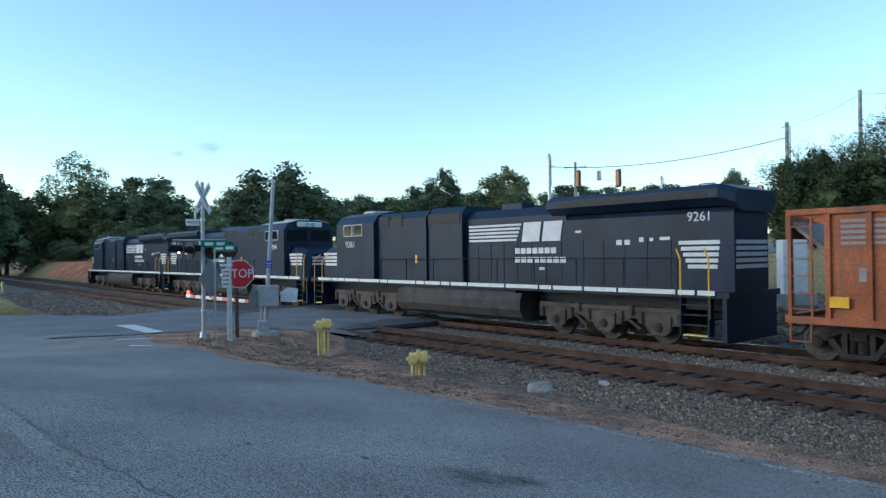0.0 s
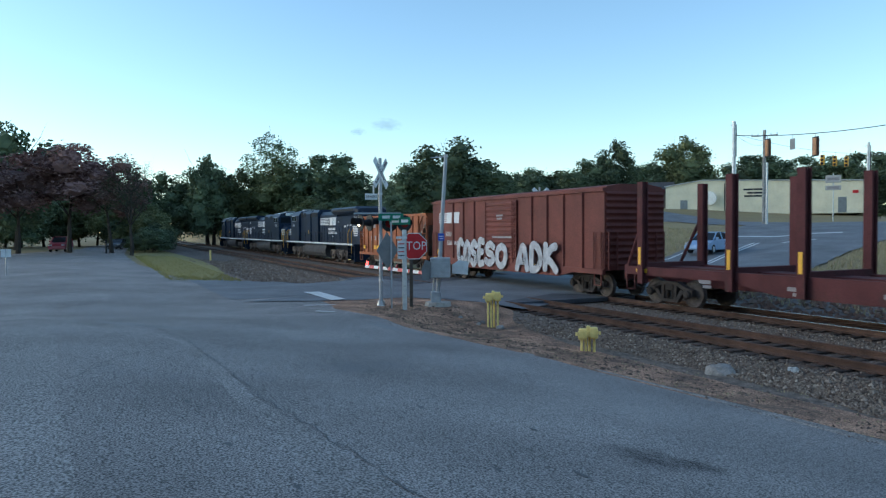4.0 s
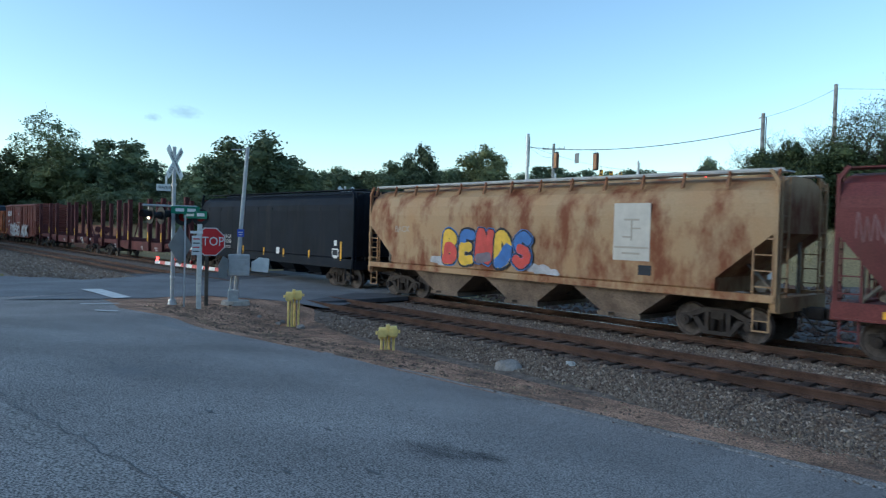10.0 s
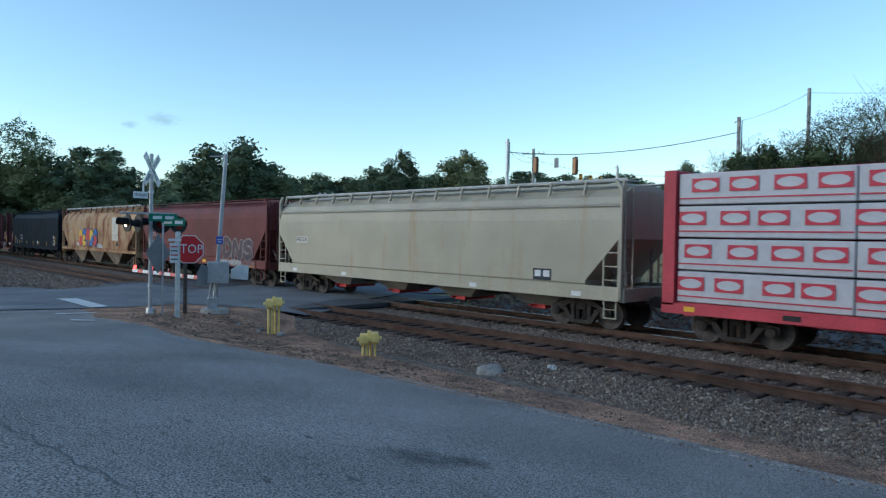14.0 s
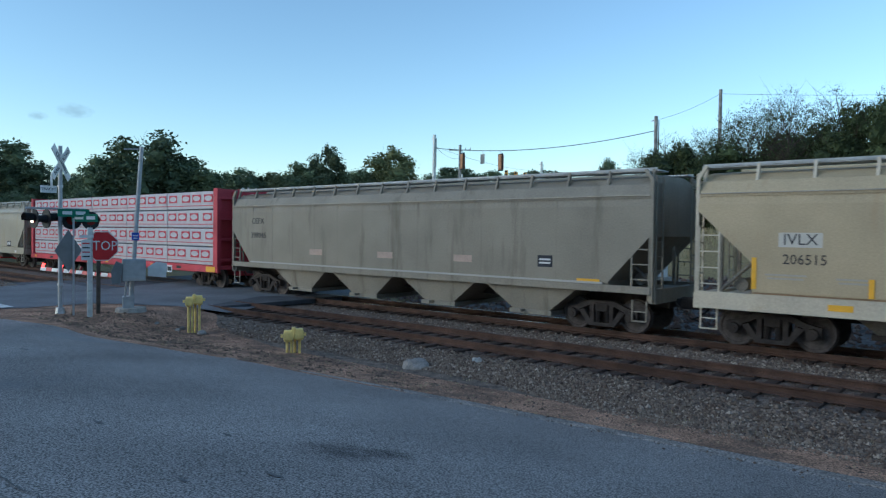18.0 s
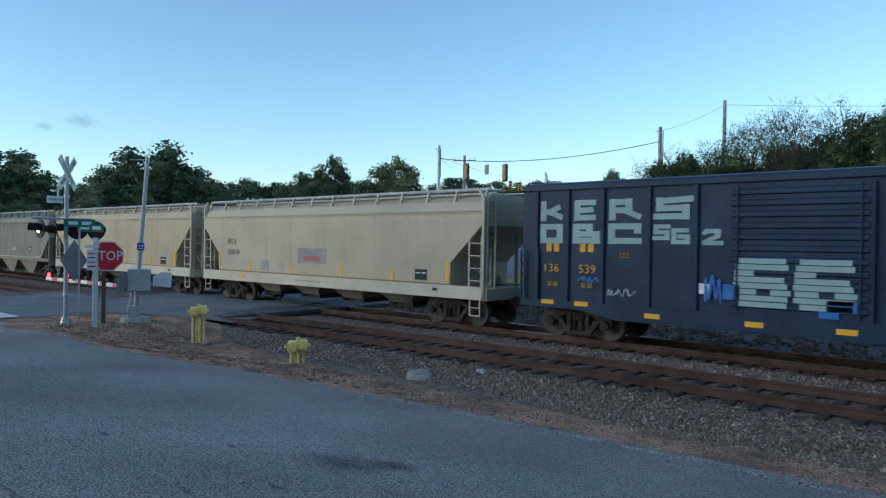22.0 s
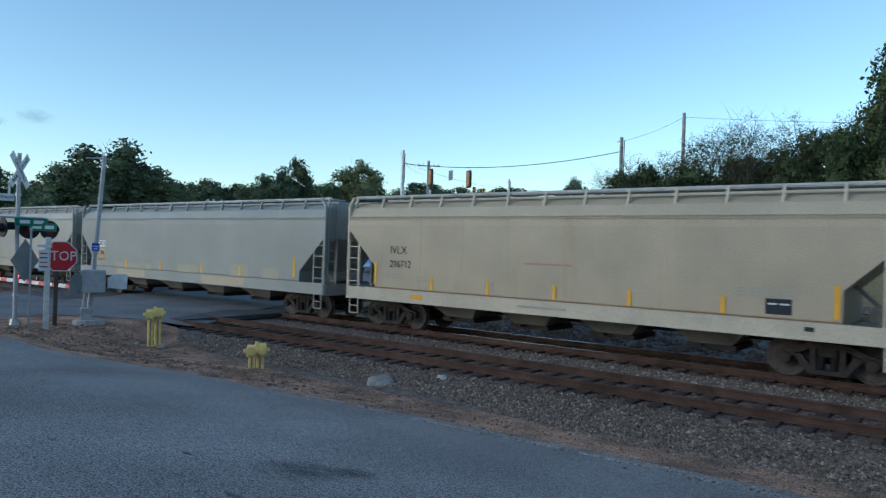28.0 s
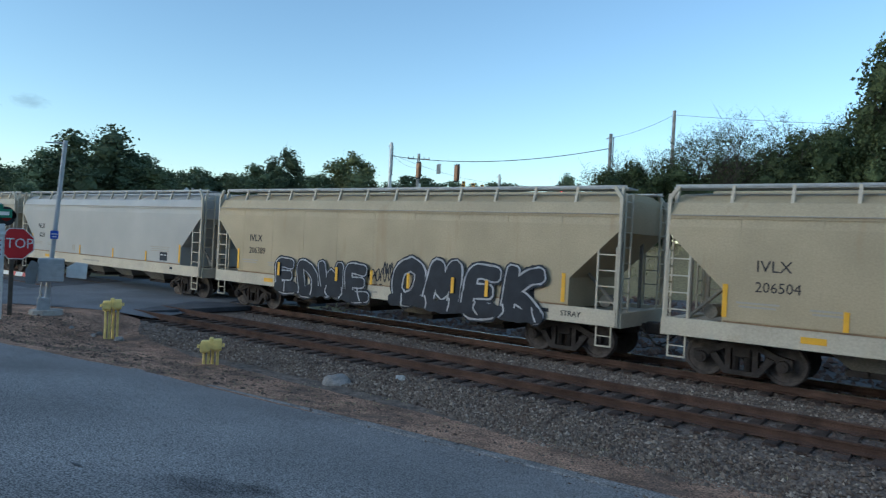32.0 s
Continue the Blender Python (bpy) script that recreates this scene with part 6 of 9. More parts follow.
def log_flat(centre, half, stakes):
    """A maroon flat car with tall side stakes and slim ends."""
    car = thing("log_flat_car", "empty maroon flat car with tall side stakes", "flat car", pose(centre, TRACKS[1], 0), "train")
    b = half - 0.75
    paint = P_HOP["flat"]
    for s in (-1, 1):
        bm = B()
        prism(bm, [(-b, 1.35), (b, 1.35), (b, 1.0), (b - 4.8, 1.05), (b - 6.6, 0.72), (-b + 6.6, 0.72), (-b + 4.8, 1.05), (-b, 1.05)], "y", s * 1.35 - 0.08, s * 1.35 + 0.08)
        part("side_sill", bm, paint, car)
        bm = B()
        box(bm, s * b - 0.1, s * b + 0.1, -1.4, 1.4, 0.85, 1.4)
        part("end_sill", bm, paint, car)
        for x in stakes:
            bm = B()
            prism(bm, [(x - 0.13, s * 1.62), (x + 0.13, s * 1.62), (x + 0.13, s * 1.58), (x + 0.04, s * 1.58), (x + 0.04, s * 1.38), (x + 0.13, s * 1.38), (x + 0.13, s * 1.34), (x - 0.13, s * 1.34), (x - 0.13, s * 1.38), (x - 0.04, s * 1.38), (x - 0.04, s * 1.58), (x - 0.13, s * 1.58)], "z", 0.75, 4.42)
            st = part("stake", bm, paint, car)
            if s < 0:
                side_plate(st, x, 1.75, 0.13, 0.62, M["reflector"], y=-1.626, name="reflector")
        for x, d in ((stakes[0], -1), (stakes[-1], 1)):
            bm = B()
            rod(bm, (x, s * 1.42, 3.15), (x + d * 0.95, s * 1.3, 1.36), 0.06, 0.06, 6)
            part("brace", bm, paint, car)
    for x in stakes:
        bm = B()
        box(bm, x - 0.12, x + 0.12, -1.4, 1.4, 1.3, 1.5)
        part("bunk", bm, paint, car)
    bm = B()
    box(bm, -b, b, -0.45, 0.45, 0.7, 1.34)
    n = 9
    for i in range(n):
        x = -b + 2 * b * (i + 0.5) / n
        box(bm, x - 0.07, x + 0.07, -1.3, 1.3, 1.05, 1.3)
    part("centre_sill", bm, paint, car)
    for x, w in ((-5.6, 0.5), (-2.3, 0.5), (3.2, 0.6), (6.4, 0.5), (0.4, 0.4)):
        side_plate(car, x, 0.98, w, 0.12, P_HOP["gr_fade"], y=-1.436, name="stencil_bar")
        side_plate(car, x + 0.1, 0.83, w * 0.7, 0.1, P_HOP["gr_fade"], y=-1.436, name="stencil_bar")
    side_plate(car, half - 4.0, 1.17, 0.6, 0.26, M["white"], y=-1.438, name="placard")
    side_plate(car, half - 4.0, 1.17, 0.4, 0.16, P_HOP["gr_black"], y=-1.444, name="placard_print")
    side_plate(car, -half + 1.6, 1.2, 0.55, 0.14, M["reflector"], y=-1.438, name="reflector")
    side_plate(car, half - 1.6, 1.2, 0.5, 0.16, M["chalk"], y=-1.438, name="placard")
    for s in (-1, 1):
        rb = B()
        rod(rb, (s * (b - 0.3), -0.9, 1.35), (s * (b - 0.3), -0.9, 2.1), 0.03, 0.03, 6)
        rod(rb, (s * (b - 0.36), -0.9, 2.05), (s * (b - 0.3), -0.9, 2.05), 0.28, 0.28, 14)
        part("brake_wheel", rb, paint, car)
        for q in (-1, 1):
            bm = B()
            box(bm, s * (b - 0.3) - 0.22, s * (b - 0.3) + 0.22, q * 1.44 - 0.02, q * 1.44 + 0.02, 0.5, 0.53)
            for dx in (-0.21, 0.21):
                box(bm, s * (b - 0.3) + dx - 0.02, s * (b - 0.3) + dx + 0.02, q * 1.44 - 0.02, q * 1.44 + 0.02, 0.5, 1.05)
            part("stirrup", bm, paint, car)
    truck(car, -half + 2.6)
    truck(car, half - 2.6)
    ends(car, half)
    return car


add(log_flat(31.03, 10.15, (-8.45, -4.48, -2.0, 2.06, 4.55, 8.45)), 31.03)
add(log_flat(51.95, 10.7, (-8.57, -4.56, -2.05, 2.07, 4.6, 8.5)), 51.95)


def lumber_car(centre, half):
    """A centre-beam flat car stacked with wrapped lumber."""
    car = thing("centrebeam_car", "red centre-beam flat car loaded with wrapped lumber", "flat car", pose(centre, TRACKS[1], 0), "train")
    b = half - 0.75
    paint = P_HOP["beam"]
    bm = B()
    box(bm, -b, b, -1.5, 1.5, 0.92, 1.08)
    box(bm, -b, b, -0.35, 0.35, 0.6, 0.95)
    part("deck", bm, paint, car)
    for s in (-1, 1):
        bm = B()
        box(bm, -b, b, s * 1.52 - 0.08, s * 1.52 + 0.08, 0.78, 1.05)
        part("side_sill", bm, paint, car)
        e = B()
        box(e, s * (b - 0.36), s * (b - 0.26), -1.5, 1.5, 1.0, 4.62)
        end = part("end_bulkhead", e, paint, car)
        for q in (-1, 1):
            bm = B()
            box(bm, s * (b - 0.18) - 0.17, s * (b - 0.18) + 0.17, q * 1.5 - 0.1, q * 1.5 + 0.1, 1.0, 4.62)
            box(bm, s * (b - 0.15) - 0.12, s * (b - 0.15) + 0.12, q * 0.6 - 0.08, q * 0.6 + 0.08, 1.0, 4.5)
            part("bulkhead_post", bm, paint, end)
        for i in range(4):
            bm = B()
            box(bm, s * (b - 0.16) - 0.14, s * (b - 0.16) + 0.14, -1.4, 1.4, 1.3 + i * 0.95, 1.42 + i * 0.95)
            part("bulkhead_rib", bm, paint, end)
    bm = B()
    box(bm, -b + 0.5, b - 0.5, -0.1, 0.1, 1.0, 4.66)
    part("centre_beam", bm, paint, car)
    rnd = random.Random(9)
    x0, x1 = -b + 0.38, b - 0.38
    n = 5
    w = (x1 - x0) / n
    for i in range(n):
        xa, xb = x0 + w * i + 0.015, x0 + w * (i + 1) - 0.015
        for k in range(4):
            za = 1.1 + k * 0.865
            for s in (-1, 1):
                bm = B()
                bbox(bm, xa, xb, min(s * 0.15, s * 1.5), max(s * 0.15, s * (1.5 + rnd.uniform(-0.012, 0.012))), za, za + 0.82, 0.025)
                lb = part("wrapped_load", bm, P_HOP["wrap"], car, "white-wrapped lumber bundle with printed red panels")
                if s > 0:
                    continue
                side_plate(lb, (xa + xb) / 2, za + 0.16, xb - xa - 0.06, 0.035, P_HOP["wrapred"], y=-1.522, name="printed_line")
                for q in range(4):
                    xx = xa + (xb - xa) * (q + 0.5) / 4 + rnd.uniform(-0.1, 0.1) + (0.12 if k % 2 else -0.12)
                    pr = side_plate(lb, xx, za + 0.5, 0.74, 0.36, P_HOP["wrapred"], y=-1.522, name="printed_panel")
                    bm = B()
                    prism(bm, [(0.31 * math.cos(a), 0.125 * math.sin(a)) for a in [j * math.tau / 16 for j in range(16)]], "y", -0.009, -0.004)
                    part("printed_oval", bm, P_HOP["wrap"], pr)
    for i in range(9):
        x = x0 + 0.4 + (x1 - x0 - 0.8) * i / 8
        bm = B()
        box(bm, x - 0.03, x + 0.03, -1.53, 1.53, 4.555, 4.57)
        part("tie_strap", bm, M["black"], car)
    for i in range(9):
        x = -b + 0.8 + (2 * b - 1.6) * i / 8
        side_plate(car, x, 0.92, 0.42 if i % 2 else 0.3, 0.13, M["reflector"] if i % 2 == 0 else M["black"], y=-1.606, name="reflector")
    side_plate(car, 6.9, 0.8, 0.5, 0.34, M["chalk"], y=-1.61, name="consolidated_stencil")
    side_plate(car, 6.9, 0.8, 0.36, 0.2, P_HOP["gr_black"], y=-1.62, name="consolidated_stencil")
    side_plate(car, b - 0.55, 0.92, 0.75, 0.24, M["reflector"], y=-1.612, name="reflector")
    truck(car, -half + 2.6)
    truck(car, half - 2.6)
    ends(car, half)
    return car


add(lumber_car(146.8, 11.9), 146.8)
# ---- the three engines ----
def engine(centre, f, number, label, cab_top=None):
    """A six-axle diesel engine. f: 1 with the cab at its low-x end, -1 with the cab at the other."""
    car = thing("locomotive", label, "locomotive", pose(centre, TRACKS[1], 0), "train")
    paint = P_HOP["loco"]

    def bx(bm, x0, x1, y0, y1, z0, z1, r=0.0):
        a, b = sorted((f * x0, f * x1))
        if r:
            bbox(bm, a, b, y0, y1, z0, z1, r)
        else:
            box(bm, a, b, y0, y1, z0, z1)

    bm = B()
    bx(bm, -11.0, 11.1, -1.5, 1.5, 1.45, 1.62)
    bx(bm, -10.9, 11.0, -0.6, 0.6, 1.05, 1.5)
    part("frame", bm, paint, car)
    # white edge of the walkway, in lengths
    x, rnd = -10.2, random.Random(3)
    while x < 10.6:
        w = rnd.choice((0.9, 1.2, 1.5, 1.9, 0.5))
        for s in (-1, 1):
            bm = B()
            bx(bm, x, min(x + w, 11.2), s * 1.535 - 0.012, s * 1.535 + 0.012, 1.53, 1.66)
            part("sill_stripe", bm, M["white"], car)
        x += w + 0.09
    # long hood in its compartments
    hood = []
    for x0, x1, hw, top in ((-5.35, -1.9, 1.3, 4.55), (-1.9, 0.2, 1.2, 4.6), (0.2, 5.2, 0.98, 4.35), (5.2, 11.0, 0.98, 4.1)):
        ring = [(-hw, 1.62), (-hw, top - 0.3), (-hw + 0.25, top), (hw - 0.25, top), (hw, top - 0.3), (hw, 1.62)]
        hood.append(part("hood", loft([[(f * q, y, z) for y, z in ring] for q in (x0, x1)]), paint, car))
    # flared radiator section
    ring = [(-0.985, 3.98), (-1.3, 4.2), (-1.3, 4.44), (-1.05, 4.58), (1.05, 4.58), (1.3, 4.44), (1.3, 4.2), (0.985, 3.98)]
    rings = [[(f * q, y, z) for y, z in ring] for q in (4.6, 10.7)] + [[(f * 11.15, y * 0.9, z - 0.16) for y, z in ring]]
    part("radiator_hood", loft(rings), paint, car)
    # cab with a rounded roof, windows
    ring = [(-1.52, 1.62), (-1.52, 4.15), (-1.25, 4.52), (-0.6, 4.68), (0.6, 4.68), (1.25, 4.52), (1.52, 4.15), (1.52, 1.62)]
    cab = part("cab", loft([[(f * q, y, z) for y, z in ring] for q in (-8.45, -5.35)]), paint, car)
    for s in (-1, 1):
        for x0, x1 in ((-7.75, -7.15), (-6.95, -6.3)):
            bm = B()
            bx(bm, x0 - 0.05, x1 + 0.05, s * 1.53 - 0.012, s * 1.53 + 0.012, 3.6, 4.15)
            fr = part("window_frame", bm, P_HOP["steelgrey"], cab)
            bm = B()
            bx(bm, x0, x1, s * 1.54 - 0.012, s * 1.54 + 0.012, 3.65, 4.1)
            part("window_pane", bm, M["glass"], cab)
        for x0 in (-4.85, -3.85):
            bm = B()
            bx(bm, x0 - 0.35, x0 + 0.35, s * 1.31 - 0.012, s * 1.31 + 0.012, 3.95, 4.4)
            part("vent_grille", bm, M["black"], car)
        bm = B()
        bx(bm, -2.0, 0.1, s * 1.215 - 0.012, s * 1.215 + 0.012, 3.95, 4.35)
        part("vent_grille", bm, M["black"], car)
        for i in range(12):
            x = 0.6 + i * 0.68 if i < 7 else 5.6 + (i - 7) * 0.8
            bm = B()
            bx(bm, x - 0.3, x + 0.3, s * 0.985 - 0.012, s * 0.985 + 0.012, 1.75, 3.1)
            part("hood_door", bm, paint, car)
        bm = B()
        bx(bm, 5.2, 10.4, s * 1.305 - 0.012, s * 1.305 + 0.012, 4.23, 4.4)
        part("radiator_screen", bm, M["black"], car)
    # nose
    ring = [(-1.25, 1.62), (-1.25, 2.75), (-0.95, 3.05), (0.95, 3.05), (1.25, 2.75), (1.25, 1.62)]
    rings = [[(f * -10.35, y * 0.8, 1.62 + (z - 1.62) * 0.86) for y, z in ring], [(f * -10.1, y, z) for y, z in ring], [(f * -8.45, y, z + (0.25 if z > 3 else 0)) for y, z in ring]]
    nose = part("nose", loft(rings), paint, car)
    # pale sheet over the roof slopes paints in their reflection of the sky
    if cab_top:
        for sy in (-1, 1):
            bm = B()
            prism(bm, [(sy * 1.27, 4.525), (sy * 0.61, 4.688), (sy * 0.61, 4.71), (sy * 1.28, 4.55)], "x", min(f * -8.5, f * -5.3), max(f * -8.5, f * -5.3))
            part("roof_sky_sheen", bm, P_HOP["steelgrey"], cab, "pale sheet on the cab roof with the sky's sheen in its colour")
    # windscreen, number board, headlights
    bm = B()
    bx(bm, -8.49, -8.44, -1.3, -0.15, 3.55, 4.15)
    bx(bm, -8.49, -8.44, 0.15, 1.3, 3.55, 4.15)
    part("windscreen", bm, M["glass"], cab)
    bm = B()
    bx(bm, -8.62, -8.44, -0.75, 0.75, 4.3, 4.6, 0.04)
    part("number_board", bm, M["white"], cab)
    for y in (-0.18, 0.18):
        bm = B()
        rod(bm, (f * -8.66, y, 4.45), (f * -8.6, y, 4.45), 0.11, 0.11, 12)
        part("headlight", bm, M["alu"], cab)
    # white stripes on both ends
    for i in range(5):
        z = 2.98 - i * 0.17
        for s in (-1, 1):
            bm = B()
            bx(bm, 9.35 + 0.07 * i, 10.6 - 0.02 * i, s * 0.995 - 0.01, s * 0.995 + 0.01, z - 0.055, z + 0.055)
            part("end_stripe", bm, M["chalk"], car)
            if z < 2.9:
                bm = B()
                bx(bm, -10.08 + 0.04 * i, -8.5 - 0.07 * i, s * 1.265 - 0.01, s * 1.265 + 0.01, z - 0.055, z + 0.055)
                part("end_stripe", bm, M["chalk"], car)
        bm = B()
        bx(bm, 11.005, 11.02, -0.9, 0.9, z - 0.055, z + 0.055)
        part("end_stripe", bm, M["chalk"], car)
        if z < 2.7:
            bm = B()
            bx(bm, -10.37, -10.355, -0.9, 0.9, z - 0.05, z + 0.05)
            part("end_stripe", bm, M["chalk"], nose)
    # emblem bars and blocks on the hood, name as plain bars
    e0, sgn = (0.4, 1) if f > 0 else (-5.0, 1)
    for i in range(5):
        bm = B()
        box(bm, e0, e0 + 2.75 - 0.06 * i, -1.012, -0.99, 3.72 - i * 0.135, 3.80 - i * 0.135)
        part("emblem_bar", bm, M["chalk"], car)
    xe = e0 + 2.85
    for xa in (xe, xe + 0.95):
        bm = B()
        prism(bm, [(xa - 0.08, 3.14), (xa + 0.74, 3.14), (xa + 0.86, 3.82), (xa + 0.04, 3.82)], "y", -1.012, -0.99)
        part("emblem_block", bm, M["chalk"], car)
    for z, n, w in ((2.82, 7, 0.23), (2.5, 8, 0.25)):
        for i in range(n):
            side_plate(car, e0 + 2.55 + i * (w + 0.05), z, w, 0.2, M["chalk"], y=-1.0, name="lettering_bar")
    side_plate(car, e0 + 3.7, 2.2, 0.25, 0.1, M["chalk"], y=-1.0, name="lettering_bar")
    if number:
        mark(car, number, f * -7.25, 3.22, 0.42, M["chalk"], y=-1.535)
    if number:
        mark(car, number, f * 10.0, 3.7, 0.38, M["chalk"], y=-1.0)
    for x, z, w, h in ((5.7, 3.42, 0.25, 0.08), (7.3, 3.03, 0.2, 0.16), (7.6, 3.03, 0.2, 0.16), (8.1, 3.1, 0.16, 0.14), (8.45, 3.1, 0.12, 0.1), (8.9, 3.12, 0.34, 0.1)):
        side_plate(car, f * x, z, w, h, M["chalk"], y=-1.0, name="notice_plate")
    side_plate(car, f * -2.55, 2.55, 0.14, 0.34, M["reflector"], y=-1.31, name="reflector")
    # fuel tank, air reservoirs
    bm = B()
    ring = [(-1.38, 1.34), (-1.5, 1.05), (-1.5, 0.75), (-1.36, 0.48), (-1.05, 0.33), (1.05, 0.33), (1.36, 0.48), (1.5, 0.75), (1.5, 1.05), (1.38, 1.34)]
    part("fuel_tank", loft([[(f * q, y, z) for y, z in ring] for q in (-3.7, 3.5)]), P_HOP["tank"], car)
    bm.free()
    for s in (-1, 1):
        bm = B()
        rod(bm, (f * -3.4, s * 1.25, 1.36), (f * 3.2, s * 1.25, 1.36), 0.13, 0.13, 10)
        part("air_reservoir", bm, P_HOP["tank"], car)
    # six-wheel trucks
    for xc in (-6.45, 6.85):
        bm = B()
        box(bm, f * xc - 2.5, f * xc + 2.5, -0.7, 0.7, 0.5, 0.85)
        t = part("truck", bm, M["steel_dark"], car, "grimy six-wheel engine truck")
        for s in (-1, 1):
            bm = B()
            c0 = f * xc
            y0, y1 = s * 1.08 - 0.1, s * 1.08 + 0.1
            prism(bm, [(c0 - 2.65, 0.95), (c0 + 2.65, 0.95), (c0 + 2.65, 0.66), (c0 + 2.2, 0.5), (c0 + 1.5, 0.52), (c0 + 1.25, 0.72), (c0 + 0.95, 0.74), (c0 + 0.6, 0.52), (c0 - 0.6, 0.52), (c0 - 0.95, 0.74), (c0 - 1.25, 0.72), (c0 - 1.5, 0.52), (c0 - 2.2, 0.5), (c0 - 2.65, 0.66)], "y", y0, y1)
            part("sideframe", bm, P_HOP["locotruck"], t)
            for dx in (-1.95, 0, 1.95):
                bm = B()
                prism(bm, [(c0 + dx - 0.42, 0.86), (c0 + dx + 0.42, 0.86), (c0 + dx + 0.4, 0.42), (c0 + dx + 0.22, 0.27), (c0 + dx - 0.22, 0.27), (c0 + dx - 0.4, 0.42)], "y", y0 - 0.06, y1 + 0.06)
                bmesh.ops.bevel(bm, geom=bm.edges[:], offset=0.02, segments=1, affect="EDGES")
                part("axle_box", bm, P_HOP["locotruck"], t)
                for q in (-0.62, 0.62):
                    bm = B()
                    rod(bm, (c0 + dx + q, s * 1.19, 0.6), (c0 + dx + q, s * 1.19, 0.95), 0.1, 0.1, 8)
                    part("coil_spring", bm, P_HOP["locotruck"], t)
            bm = B()
            bbox(bm, c0 - 2.7, c0 + 2.7, y0 - 0.03, y1 + 0.03, 0.93, 1.08, 0.02)
            part("equaliser_beam", bm, P_HOP["locotruck"], t)
            for dx in (-1.0, 1.0):
                bm = B()
                rod(bm, (c0 + dx, s * 1.2, 0.85), (c0 + dx, s * 1.2, 1.12), 0.12, 0.12, 8)
                rod(bm, (c0 + dx - 0.5, s * 1.15, 0.92), (c0 + dx + 0.3, s * 1.15, 0.4), 0.05, 0.05, 6)
                part("brake_cylinder", bm, P_HOP["locotruck"], t)
            for dx in (-1.95, 0, 1.95):
                part("wheel", WHEEL, None, t, m=pose(c0 + dx, s * 0.76, 0.53, 0, 0, 0 if s < 0 else 180) @ Matrix.Diagonal((1.15, 1, 1.15, 1)))
                part("bearing_cap", CAP, None, t, m=pose(c0 + dx, s * 1.2, 0.53, 0, 0, 0 if s < 0 else 180))
    # handrails, steps
    for s in (-1, 1):
        bm = B()
        rod(bm, (f * -4.9, s * 1.5, 2.55), (f * 9.6, s * 1.5, 2.55), 0.02, 0.02, 6)
        for i in range(9):
            x = -4.8 + i * 1.8
            rod(bm, (f * x, s * 1.5, 1.62), (f * x, s * 1.5, 2.55), 0.02, 0.02, 6)
        part("handrail", bm, M["black"], car)
        for x in (9.7, 10.55, -9.85, -10.6):
            bm = B()
            rod(bm, (f * x, s * 1.52, 0.9), (f * x, s * 1.52, 2.5), 0.025, 0.025, 6)
            rod(bm, (f * x, s * 1.52, 2.5), (f * (x - 0.25 * (1 if x > 0 else -1)), s * 1.3, 2.8), 0.025, 0.025, 6)
            part("grab_iron", bm, M["reflector"], car, "yellow grab iron")
        for x0, x1 in ((9.75, 10.5), (-10.5, -9.9)):
            for i in range(5):
                bm = B()
                bx(bm, x0, x1, s * 1.42 - 0.12, s * 1.42 + 0.12, 0.4 + i * 0.28, 0.43 + i * 0.28)
                part("step", bm, M["steel_dark"] if i else M["yellow"], car)
            for xa in (x0 - 0.06, x1 + 0.02):
                bm = B()
                bx(bm, xa, xa + 0.04, s * 1.42 - 0.14, s * 1.42 + 0.14, 0.4, 1.5)
                part("step_well", bm, P_HOP["loco"], car)
    for x in (-10.75, 10.95):
        bm = B()
        bx(bm, x - 0.06, x + 0.06, -1.45, 1.45, 0.25, 1.5)
        part("pilot", bm, paint, car)
    # roof: exhaust, horn, fans, antenna domes
    for x in (6.3, 8.0, 9.7):
        bm = B()
        rod(bm, (f * x, 0, 4.5), (f * x, 0, 4.6), 0.72, 0.72, 18)
        part("roof_fan", bm, paint, car)
    bm = B()
    bx(bm, 1.5, 2.6, -0.35, 0.35, 4.34, 4.62, 0.03)
    part("exhaust", bm, paint, car)
    bm = B()
    bx(bm, -7.6, -6.6, -0.55, 0.55, 4.66, 4.8, 0.05)
    part("air_conditioner", bm, P_HOP["steelgrey"], cab)
    bm = B()
    rod(bm, (f * 10.0, -0.9, 4.5), (f * 10.0, -0.9, 4.62), 0.02, 0.02, 5)
    rod(bm, (f * 10.4, -0.9, 4.5), (f * 10.4, -0.9, 4.62), 0.02, 0.02, 5)
    rod(bm, (f * 9.95, -0.9, 4.62), (f * 10.45, -0.9, 4.62), 0.02, 0.02, 5)
    part("roof_grab", bm, M["steel_dark"], car)
    ends(car, 11.15)
    return car


add(engine(-64.95, 1, "", "black road engine with white stripes at the head of the train", True), -64.95)
add(engine(-42.65, -1, "9094", "black road engine with its cab turned to the rear", True), -42.65)
add(engine(-20.35, 1, "9261", "black road engine with white emblem bars and sill stripe"), -20.35)
# ---- crossing furniture on the verge ----
def yaw_to_eye(x, y):
    """Turn that faces local -y towards the parking where the watcher stands."""
    return math.degrees(math.atan2(-13.9 - y, 0 - x)) + 90


